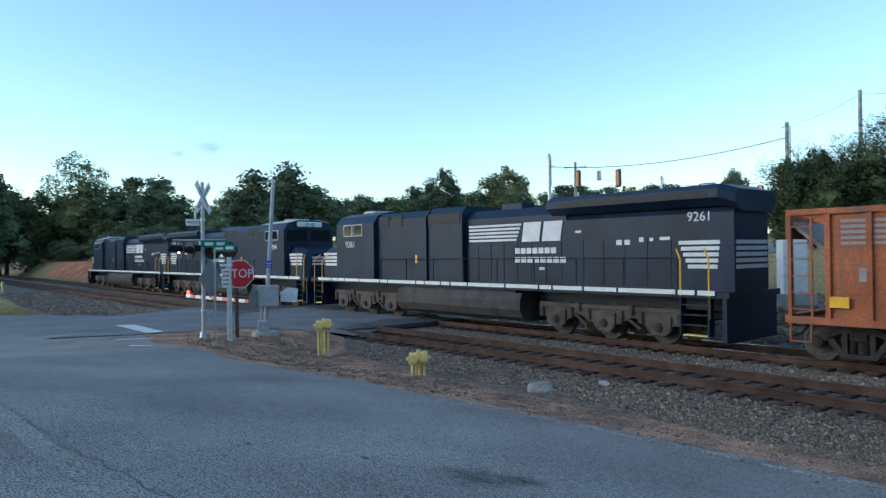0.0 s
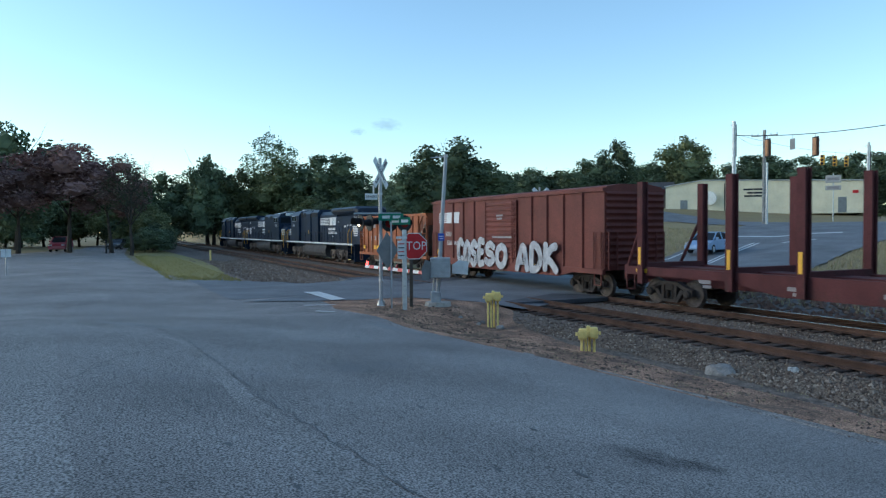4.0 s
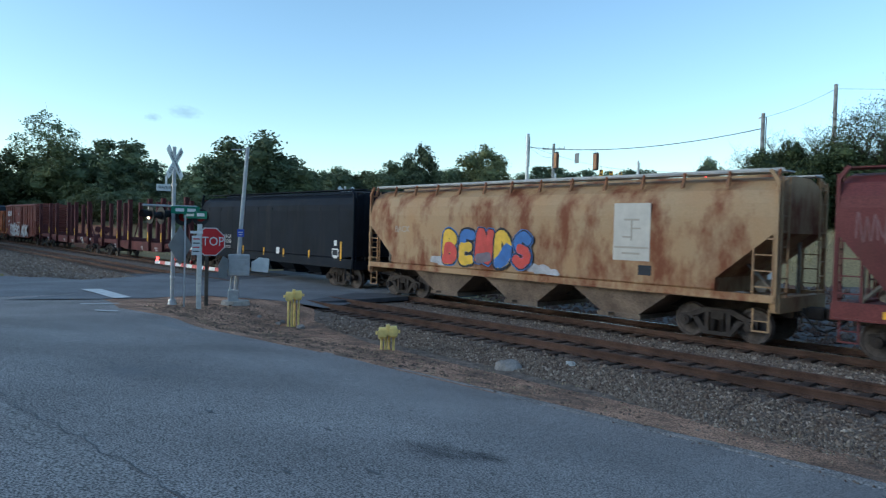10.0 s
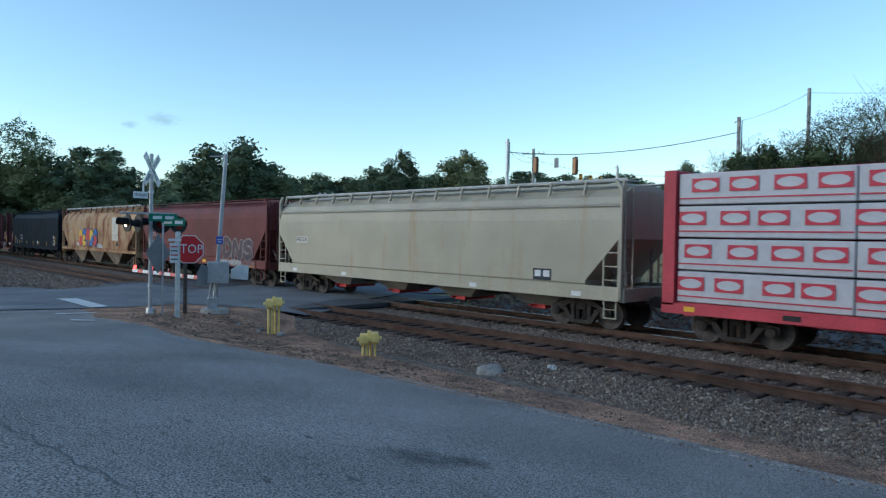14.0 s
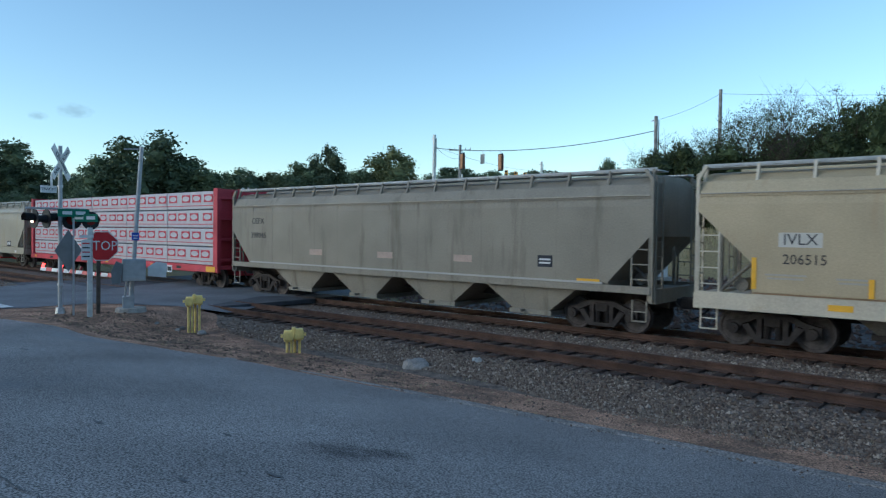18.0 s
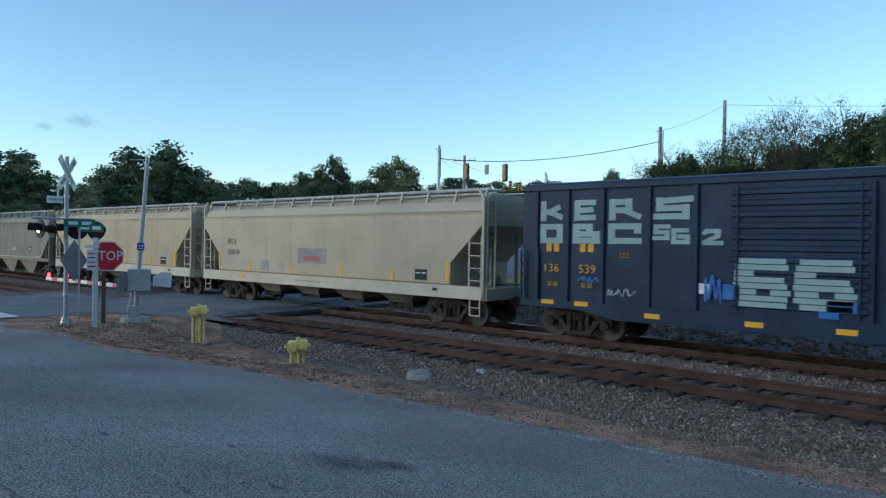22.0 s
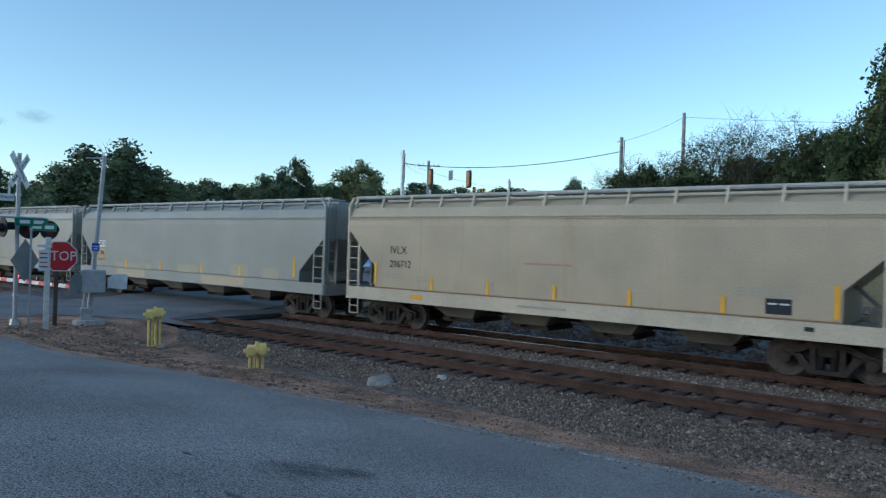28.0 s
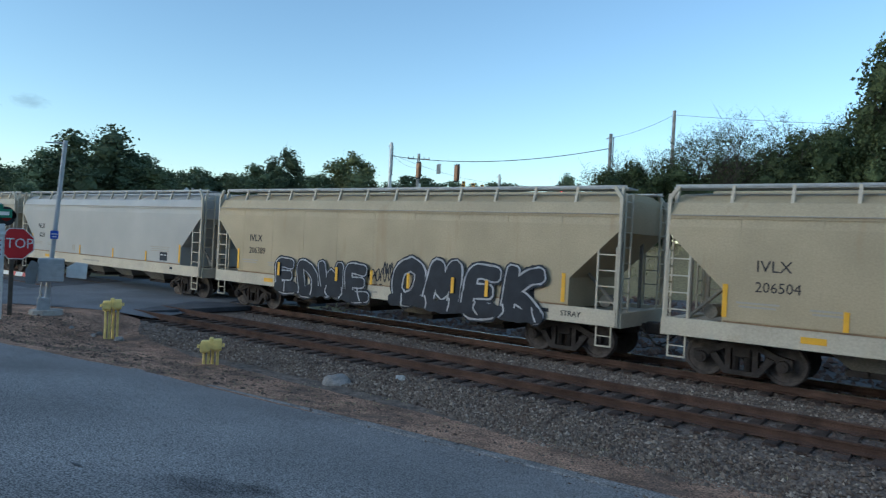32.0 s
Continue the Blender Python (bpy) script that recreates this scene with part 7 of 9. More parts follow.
def lamp_head(parent, x, y, z, turn, lit=False, hood=True):
    bm = B()
    rod(bm, (0, 0.0, 0), (0, 0.03, 0), 0.29, 0.29, 20)
    head = part("lamp_disc", bm, M["black"], parent, "black round signal background", m=pose(x, y, z, 0, 0, turn))
    bm = B()
    rod(bm, (0, 0.03, 0), (0, 0.2, 0), 0.14, 0.1, 14)
    part("lamp_housing", bm, M["black"], head)
    bm = B()
    rod(bm, (0, -0.03, 0), (0, 0.0, 0), 0.145, 0.145, 16)
    part("lamp_lens", bm, M["lit_red"] if lit else M["lens_red"], head)
    if hood:
        bm = B()
        n = 10
        ra = [bm.verts.new((0.16 * math.cos(a), 0, 0.16 * math.sin(a))) for a in [math.pi * (i / n * 1.3 - 0.15) for i in range(n + 1)]]
        rb = [bm.verts.new((v.co.x, -0.28, v.co.z * 1.0 + 0.02)) for v in ra]
        for a, b2, c2, d in zip(ra, ra[1:], rb[1:], rb):
            bm.faces.new((a, b2, c2, d))
        bmesh.ops.solidify(bm, geom=bm.faces[:], thickness=0.006)
        part("lamp_hood", bm, M["black"], head)
    return head


def crossbuck(parent, z, turn, words_shown=True):
    """Two white boards crossed, with black letters."""
    for ang, text in ((45, "CROSSING"), (-45, "RAIL ROAD")):
        bm = B()
        box(bm, -0.66, 0.66, -0.012, 0.012, -0.115, 0.115)
        bd = part("crossbuck_board", bm, M["white"], parent, "white crossing board", m=pose(0, -0.09 - (0.03 if ang > 0 else 0), z) @ pose(0, 0, 0, 0, 0, turn) @ pose(0, 0, 0, 0, ang, 0))
        if ang > 0:
            words(text, 0.17, M["ink"], bd, pose(0, -0.015, 0, 90, 0, 0), stretch=1.05)
        else:
            words("RAIL", 0.17, M["ink"], bd, pose(-0.36, -0.015, 0, 90, 0, 0))
            words("ROAD", 0.17, M["ink"], bd, pose(0.36, -0.015, 0, 90, 0, 0))


def crossing_signal(x, y, turn, label, big=True):
    z0 = land(x, y)
    ob = thing("crossing_signal", label, "crossing signal", pose(x, y, z0, 0, 0, turn), "crossing signals")
    bm = B()
    rod(bm, (0, 0, 0), (0, 0, 5.25), 0.065, 0.06, 12)
    part("mast", bm, M["alu"], ob)
    bm = B()
    rod(bm, (0, 0, -0.05), (0, 0, 0.22), 0.16, 0.12, 10)
    part("mast_base", bm, M["galv"], ob)
    for z in (0.95, 3.28, 4.0):
        bm = B()
        rod(bm, (0, 0, z - 0.04), (0, 0, z + 0.04), 0.085, 0.085, 12)
        part("clamp", bm, M["galv"], ob)
    crossbuck(ob, 4.72, 50 if big else 0)
    bm = B()
    box(bm, -0.22, 0.22, -0.1, -0.085, 3.78, 4.0)
    tk = part("tracks_plate", bm, M["white"], ob, m=pose(-0.34, 0, 0))
    words("TRACKS", 0.11, M["ink"], tk, pose(0, -0.104, 3.89, 90, 0, 0))
    bm = B()
    box(bm, -0.29, -0.23, -0.1, -0.085, 3.98, 4.3)
    part("plate_hanger", bm, M["white"], ob)
    bm = B()
    rod(bm, (-0.95, 0, 3.3), (0.75, 0, 3.3), 0.035, 0.035, 8)
    rod(bm, (-0.75, 0, 3.3), (-0.75, 0, 2.98), 0.03, 0.03, 6)
    rod(bm, (0.7, 0, 3.3), (0.7, 0, 2.98), 0.03, 0.03, 6)
    part("crossarm", bm, M["alu"], ob)
    return ob


sig = crossing_signal(-23.1, -5.0, yaw_to_eye(-23.1, -5.0) + 12, "silver crossing signal with crossed boards and red lamps")
lamp_head(sig, -0.75, -0.1, 2.98, -75)
lamp_head(sig, -0.35, 0.1, 2.98, 105)
lamp_head(sig, 0.3, -0.1, 2.95, -15)
lamp_head(sig, 0.85, -0.1, 2.95, 15)
bm = B()
rod(bm, (-0.78, -0.12, 2.9), (-0.78, -0.16, 2.9), 0.05, 0.05, 10)
part("side_lamp", bm, M["lit_white"], sig)


def sign_posts():
    # diamond warning sign seen from the back, with two green street name blades
    x, y = -22.28, -4.93
    t = yaw_to_eye(x, y)
    ob = thing("warning_sign", "grey back of a diamond warning sign with green street blades", "road sign", pose(x, y, land(x, y), 0, 0, t))
    bm = B()
    box(bm, -0.028, 0.028, -0.02, 0.02, -0.05, 3.0)
    part("post", bm, M["galv"], ob)
    bm = B()
    prism(bm, [(0, -0.64), (0.4, 0), (0, 0.64), (-0.4, 0)], "y", -0.006, 0.006)
    part("sign_plate", bm, M["greysign"], ob, "bare aluminium sign back", m=pose(-0.14, -0.04, 2.02, 0, 0, 25))
    for z, w, a, dx in ((3.16, 0.86, 4, 0.0), (3.02, 0.8, -28, 0.3)):
        bm = B()
        box(bm, -w / 2, w / 2, -0.006, 0.006, -0.12, 0.12)
        bl = part("street_blade", bm, M["green"], ob, "green street name blade", m=pose(dx, -0.06, z, 0, 0, a))
        for k in range(2):
            side_plate(bl, -0.17 + 0.36 * k, 0, 0.26, 0.1, M["white"], y=-0.010, name="lettering_bar")
    # white post with a notice, the stop sign behind it
    x, y = -21.46, -4.79
    ob = thing("notice_post", "flaking white wooden post with a small notice", "post", pose(x, y, land(x, y), 0, 0, yaw_to_eye(x, y)))
    bm = B()
    bbox(bm, -0.075, 0.075, -0.06, 0.06, -0.1, 2.72, 0.012)
    part("post", bm, mat("flaking_white_paint", (0.62, 0.61, 0.57), 0.8, vary=0.15, scale=6, stain=(0.2, 0.16, 0.12), stain_at=0.55), ob)
    bm = B()
    box(bm, -0.23, 0.03, -0.08, -0.066, 1.75, 2.35)
    nt = part("notice", bm, M["white"], ob, "white notice plate")
    for i in range(4):
        side_plate(nt, -0.1, 2.25 - 0.13 * i, 0.2, 0.035, M["ink"] if i % 2 else M["red"], y=-0.085, name="lettering_bar")
    bm = B()
    box(bm, -0.28, 0.1, -0.09, -0.05, 2.42, 2.5)
    part("bracket", bm, M["white"], ob)
    x, y = -22.28, -4.19
    ob = thing("stop_sign", "red octagonal stop sign on a brown wooden post", "stop sign", pose(x, y, land(x, y), 0, 0, yaw_to_eye(x, y)))
    bm = B()
    bbox(bm, -0.06, 0.06, -0.05, 0.05, -0.1, 2.5, 0.01)
    part("post", bm, mat("dark_post_wood", (0.09, 0.075, 0.06), 0.9, vary=0.3, scale=5), ob)
    oct8 = lambda r: [(r * math.cos(math.tau * (k + 0.5) / 8), r * math.sin(math.tau * (k + 0.5) / 8)) for k in range(8)]
    bm = B()
    prism(bm, oct8(0.495), "y", -0.006, 0.006)
    st = part("sign_plate", bm, M["white"], ob, m=pose(0.1, -0.07, 2.16))
    bm = B()
    prism(bm, oct8(0.465), "y", -0.012, -0.006)
    face = part("sign_face", bm, M["red"], st)
    words("STOP", 0.42, M["white"], st, pose(0, -0.015, 0, 90, 0, 0), stretch=0.86)


sign_posts()


def gate():
    x, y = -22.2, -3.2
    ob = thing("crossing_gate", "silver crossing gate with its striped arm down", "crossing gate", pose(x, y, land(x, y), 0, 0, yaw_to_eye(x, y)))
    bm = B()
    rod(bm, (0, 0, -0.2), (0, 0, 0.18), 0.55, 0.45, 10)
    part("foundation", bm, M["concrete"], ob)
    bm = B()
    rod(bm, (-0.02, 0, 0.1), (0.31, 0, 5.38), 0.075, 0.065, 12)
    part("mast", bm, M["alu"], ob)
    bm = B()
    rod(bm, (0.3, 0, 5.3), (-0.22, 0, 5.27), 0.02, 0.02, 6)
    part("top_bracket", bm, M["alu"], ob)
    bm = B()
    bbox(bm, -0.25, 0.1, -0.2, 0.2, 0.15, 0.55, 0.02)
    part("junction_box", bm, M["alu"], ob)
    bm = B()
    bbox(bm, -0.26, 0.44, -0.45, -0.05, 1.05, 1.76, 0.03)
    bx = part("mechanism_box", bm, M["alu"], ob, "silver gate mechanism box")
    for dz in (1.2, 1.6):
        side_plate(bx, 0.1, dz, 0.5, 0.015, M["galv"], y=-0.455, name="lid_seam")
    bm = B()
    prism(bm, [(0.5, 1.2), (1.05, 1.15), (1.08, 1.62), (0.75, 1.66), (0.5, 1.5)], "y", -0.25, -0.1)
    cw = part("counterweight", bm, M["white"], ob)
    bm = B()
    prism(bm, [(-0.55, 1.0), (-0.3, 0.98), (-0.22, 1.6), (-0.42, 1.7), (-0.56, 1.4)], "y", -0.52, -0.42)
    part("arm_bracket", bm, M["greysign"], ob)
    bm = B()
    rod(bm, (-0.2, -0.1, 0.3), (-0.12, -0.1, 1.1), 0.035, 0.035, 8)
    part("conduit", bm, M["alu"], ob)
    bm = B()
    box(bm, 0.02, 0.24, -0.1, -0.08, 2.35, 2.6)
    em = part("emergency_plate", bm, M["blue"], ob, "small blue emergency plate")
    side_plate(em, 0.13, 2.5, 0.16, 0.03, M["white"], y=-0.104, name="lettering_bar")
    side_plate(em, 0.13, 2.42, 0.12, 0.03, M["white"], y=-0.104, name="lettering_bar")
    # the arm lies across the lane; three small red lamps along it
    root, tip = Vector((-22.55, -3.55, land(x, y) + 1.2)), Vector((-26.6, -4.3, land(x, y) + 1.28))
    d = tip - root
    arm = new("arm")
    arm.parent = ob
    turn = Matrix.Translation(root) @ Vector((1, 0, 0)).rotation_difference(d).to_matrix().to_4x4()
    arm.matrix_basis = ob.matrix_basis.inverted() @ turn
    L = d.length
    n = 12
    for i in range(n):
        bm = B()
        box(bm, L * i / n, L * (i + 1) / n, -0.03, 0.03, -0.06, 0.06)
        part("arm_stripe", bm, M["white"] if i % 2 else M["red"], arm)
    for u in (0.45, 0.72, 0.98):
        bm = B()
        rod(bm, (L * u, 0, 0.05), (L * u, 0, 0.2), 0.05, 0.05, 10)
        part("arm_lamp", bm, M["lit_red"] if u > 0.6 else M["lens_red"], arm)


gate()


def yellow_box(x, y, h, z, label):
    """Cast junction boxes on yellow pipes."""
    ob = thing("junction_post", label, "junction box", pose(x, y, z, 0, 0, yaw_to_eye(x, y)), "yellow junction posts")
    top = h
    for i, (dx, dy) in enumerate(((-0.16, 0), (-0.06, 0.03), (0.15, 0.05), (0.03, 0.12))):
        bm = B()
        rod(bm, (dx, dy, -0.1), (dx, dy, top - 0.2), 0.035, 0.035, 8)
        part("pipe", bm, M["yellow"], ob)
    for dx, w, z0, z1 in ((-0.14, 0.2, top - 0.36, top - 0.08), (0.14, 0.19, top - 0.32, top - 0.04)):
        bm = B()
        bbox(bm, dx - w / 2, dx + w / 2, -0.12, 0.14, z0, z1, 0.02)
        bx = part("cast_box", bm, M["yellow"], ob)
        bm = B()
        bbox(bm, dx - w / 2 - 0.015, dx + w / 2 + 0.015, -0.15, -0.12, z0 + 0.05, z1 - 0.04, 0.01)
        part("box_lid", bm, M["yellow"], bx)
        for sx in (-1, 1):
            bm = B()
            rod(bm, (dx + sx * (w / 2 + 0.05), -0.13, z0 + 0.12), (dx + sx * (w / 2 + 0.05), -0.13, z0 + 0.2), 0.03, 0.03, 6)
            part("lid_bolt", bm, M["yellow"], bx)
    bm = B()
    bbox(bm, -0.05, 0.05, -0.1, 0.1, top - 0.3, top, 0.02)
    part("post_cap", bm, M["yellow"], ob)


yellow_box(-19.15, -2.73, 1.12, -0.33, "yellow cast junction boxes on tall pipes")
yellow_box(-14.24, -2.81, 0.7, -0.42, "low yellow cast junction boxes in the ballast")


def boulder(name, x, y, r, hz, material, label, seed, z=None):
    rnd = random.Random(seed)
    bm = B()
    bmesh.ops.create_icosphere(bm, subdivisions=3, radius=1)
    for v in bm.verts:
        k = 1 + 0.22 * noise.noise(v.co * 1.4 + Vector((seed, 0, 0))) + 0.1 * noise.noise(v.co * 3.5 + Vector((seed, 4, 0)))
        v.co = Vector((v.co.x * r[0] * k, v.co.y * r[1] * k, max(-0.25, v.co.z) * hz * k))
    ob = tagged(new(name, mesh_of(name, bm, material)), label, "rock")
    ob.matrix_basis = pose(x, y, land(x, y) + 0.06 if z is None else z, 0, 0, rnd.uniform(0, 90))
    return ob




def litter(x, y, z, turn):
    """A crumpled scrap of white wrapper."""
    bm = B()
    rnd = random.Random(77)
    grid = [[bm.verts.new((0.055 * i - 0.11, 0.04 * j - 0.06, 0.03 + rnd.uniform(-0.03, 0.04) + 0.02 * (i % 2))) for j in range(4)] for i in range(5)]
    for i in range(4):
        for j in range(3):
            bm.faces.new((grid[i][j], grid[i + 1][j], grid[i + 1][j + 1], grid[i][j + 1]))
    bmesh.ops.solidify(bm, geom=bm.faces[:], thickness=0.003)
    ob = tagged(new("litter", mesh_of("litter", bm, M["white"])), "crumpled scrap of white wrapper on the ballast", "litter")
    ob.matrix_basis = pose(x, y, z, 25, 0, turn)


litter(-9.74, -1.03, -0.24, 30)
boulder("rock", -10.9, -1.85, (0.36, 0.28), 0.24, mat("pale_lump_concrete", (0.30, 0.275, 0.25), 0.9, vary=0.2, scale=6, bump=0.6, fine=30), "pale lump of broken concrete in the ballast", 3, -0.44)
for i, (x, y, s) in enumerate(((-18.85, -2.65, 0.13), (-19.6, -3.0, 0.09), (-19.9, -2.7, 0.1), (-20.3, -3.3, 0.07))):
    boulder("rock", x, y, (s, s * 0.8), s * 0.8, M["stone"], "small grey stone beside the yellow posts", 20 + i)

# ---- the far side: poles, wires, signals ----
def wire(name, a, b, sag, label, r=0.018, mt=None):
    a, b = Vector(a), Vector(b)
    ob = thing(name, label, "cable", pose(*a))
    pts = [a.lerp(b, i / 18) - Vector((0, 0, sag * 4 * (i / 18) * (1 - i / 18))) - a for i in range(19)]
    bm = B()
    d = (pts[-1] - pts[0]).normalized()
    u = d.cross(Vector((0, 0, 1))).normalized()
    v = u.cross(d)
    rings = [[bm.verts.new(p + (u * math.cos(k * math.tau / 5) + v * math.sin(k * math.tau / 5)) * r) for k in range(5)] for p in pts]
    for ra, rb in zip(rings, rings[1:]):
        for k in range(5):
            bm.faces.new((ra[k], ra[(k + 1) % 5], rb[(k + 1) % 5], rb[k]))
    bm.faces.new(rings[0][::-1])
    bm.faces.new(rings[-1])
    part("strand", bm, mt or M["wire"], ob)
    return pts


def pole(x, y, top, r, label, material, arm=0.0, kit=True):
    z = land(x, y)
    ob = thing("utility_pole", label, "utility pole", pose(x, y, z), "poles")
    bm = B()
    rod(bm, (0, 0, -0.2), (0, 0, top - z), r * 1.25, r, 12)
    part("pole", bm, material, ob)
    if arm:
        for dz in (0.6,):
            bm = B()
            d = Vector((0.85, 0.5, 0)) * arm
            rod(bm, -d + Vector((0, 0, top - z - dz)), d + Vector((0, 0, top - z - dz)), 0.06, 0.06, 6)
            ca = part("crossarm", bm, M["woodpole"], ob)
            for u in (-0.95, -0.5, 0.5, 0.95):
                bm = B()
                rod(bm, d * u + Vector((0, 0, top - z - dz)), d * u + Vector((0, 0, top - z - dz + 0.28)), 0.05, 0.03, 6)
                part("insulator", bm, M["greysign"], ca)
    elif kit:
        bm = B()
        rod(bm, (-0.35, 0, top - z - 0.35), (0.1, 0, top - z - 0.2), 0.04, 0.04, 6)
        part("bracket", bm, M["galv"], ob)
        bm = B()
        rod(bm, (0.22, 0, top - z - 3.0), (0.22, 0, top - z - 0.3), 0.035, 0.035, 6)
        part("riser_conduit", bm, M["wire"], ob)
    return ob


pole(-42.4, 34.6, 11.75, 0.15, "grey metal strain pole at the road junction", M["galv"])
pole(-21.7, 35.9, 11.6, 0.13, "weathered wooden pole holding the signal span", M["woodpole"])
pole(-17.55, 37.4, 13.3, 0.12, "tall weathered wooden pole above the bushes", M["woodpole"], kit=False)
pole(-51.8, 49.9, 13.1, 0.16, "wooden pole with a crossarm and insulators", M["woodpole"], 1.3)
pole(-50.4, 48.6, 9.5, 0.1, "slim pale pole by the junction", M["galv"], kit=False)
pole(-43.1, 53.9, 11.0, 0.13, "pale metal strain pole past the junction", M["galv"])
span_a, span_b = Vector((-42.4, 34.6, 10.55)), Vector((-21.7, 35.9, 10.53))
wire("span_wire", span_a, span_b, 0.75, "sagging span wire carrying the traffic lights", 0.03)
wire("service_wire", (-42.4, 34.6, 10.8), (-51.8, 49.9, 11.6), 0.5, "thin service wire between two poles", 0.012)
wire("service_wire", (-42.4, 34.6, 10.7), (-43.1, 53.9, 9.9), 0.45, "thin service wire across the junction", 0.012)
wire("service_wire", (-21.7, 35.9, 11.3), (-17.55, 37.4, 13.0), 0.2, "thin wire rising to the taller pole", 0.012)
wire("service_wire", (-17.55, 37.4, 13.0), (12, 40, 11.0), 0.5, "thin wire running off behind the trees", 0.012)
wire("span_wire", (-43.1, 53.9, 9.9), (-20, 58, 9.9), 0.5, "far span wire with more traffic lights", 0.02)
M["sigback"] = mat("signal_housing_dull_orange", (0.40, 0.2, 0.1), 0.6, vary=0.15)
M["sigyellow"] = mat("signal_housing_yellow", (0.65, 0.33, 0.03), 0.6, vary=0.15)


def span_point(u):
    p = span_a.lerp(span_b, u)
    return p - Vector((0, 0, 0.75 * 4 * u * (1 - u)))


def traffic_light(p, turn, h, w, plate, body, label, lit=False):
    ob = thing("traffic_light", label, "traffic light", pose(*p, 0, 0, turn), "traffic lights")
    bm = B()
    rod(bm, (0, 0, -0.25), (0, 0, 0.02), 0.03, 0.03, 6)
    part("hanger", bm, M["galv"], ob)
    if plate:
        bm = B()
        box(bm, -w / 2, w / 2, -0.02, 0.0, -0.25 - h, -0.25)
        part("backplate", bm, M["black"], ob)
    bm = B()
    bbox(bm, -w * 0.27, w * 0.27, -0.2, 0.12, -0.25 - h * 0.93, -0.25 - h * 0.07, 0.03)
    bd = part("housing", bm, body, ob)
    for k in range(3):
        z = -0.25 - h * (0.2 + 0.3 * k)
        bm = B()
        rod(bm, (0, -0.205, z), (0, -0.23, z), h * 0.11, h * 0.11, 12)
        part("lens", bm, M["lit_red"] if lit and k == 0 else M["black"], bd)


def on_wire(a, b, sag, x, y):
    """Height of a sagging wire above the point nearest to x, y."""
    a, b = Vector(a), Vector(b)
    d = (b - a).xy
    u = (Vector((x, y)) - a.xy).dot(d) / d.length_squared
    return a.z + (b.z - a.z) * u - sag * 4 * u * (1 - u)


for u, kind in ((0.152, 0), (0.257, 1), (0.347, 0)):
    p = span_point(u)
    if kind == 0:
        traffic_light(p, 160, 1.5, 0.78, True, M["sigback"], "orange-backed traffic light with a black backplate on a wire")
    else:
        ob = thing("hanging_sign", "small grey sign hanging from the span wire", "road sign", pose(*p, 0, 0, 160), "")
        bm = B()
        rod(bm, (0, 0, -0.3), (0, 0, 0.02), 0.02, 0.02, 6)
        part("hanger", bm, M["galv"], ob)
        bm = B()
        box(bm, -0.32, 0.32, -0.012, 0.012, -1.15, -0.3)
        part("sign_plate", bm, M["greysign"], ob)
for x, y in ((-44.2, 46.7), (-43.5, 48.6), (-42.8, 50.4)):
    z = on_wire((-42.4, 34.6, 10.7), (-43.1, 53.9, 9.9), 0.45, x, y)
    x = -42.4 - 0.7 * (y - 34.6) / 19.3
    traffic_light((x, y, z), 20, 1.1, 0.6, False, M["sigyellow"], "yellow traffic light hanging over the cross street")
for x in (-35.8, -33.0):
    y = 53.9 + (58 - 53.9) * (x + 43.1) / 23.1
    z = on_wire((-43.1, 53.9, 9.9), (-20, 58, 9.9), 0.5, x, y)
    traffic_light((x, y, z), yaw_to_eye(x, y), 1.2, 0.6, True, M["black"], "traffic light showing red over the cross street", True)


def far_crossing():
    x, y = -35.6, 10.2
    ob = crossing_signal(x, y, 200, "far crossing signal with crossed boards and dark red lamps")
    lamp_head(ob, -0.55, 0.12, 2.4, 180)
    lamp_head(ob, 0.5, 0.12, 2.4, 160, True)


far_crossing()


def cabinet(x, y, z, w, h, label):
    ob = thing("relay_cabinet", label, "cabinet", pose(x, y, z, 0, 0, yaw_to_eye(x, y) + 20))
    bm = B()
    bbox(bm, -w / 2, w / 2, -0.35, 0.35, 0.25, h, 0.02)
    bd = part("body", bm, M["white"], ob)
    for i in (1, 2):
        bm = B()
        box(bm, -w / 2, w / 2, -0.362, -0.35, 0.25 + (h - 0.25) * i / 3 - 0.015, 0.25 + (h - 0.25) * i / 3 + 0.015)
        part("door_seam", bm, M["galv"], bd)
    bm = B()
    box(bm, -w * 0.8, w * 0.8, -0.5, 0.5, -0.15, 0.25)
    part("plinth", bm, M["concrete"], ob)


cabinet(-11.5, 12.7, 0.85, 0.85, 2.25, "white three-door relay cabinet on a concrete plinth")


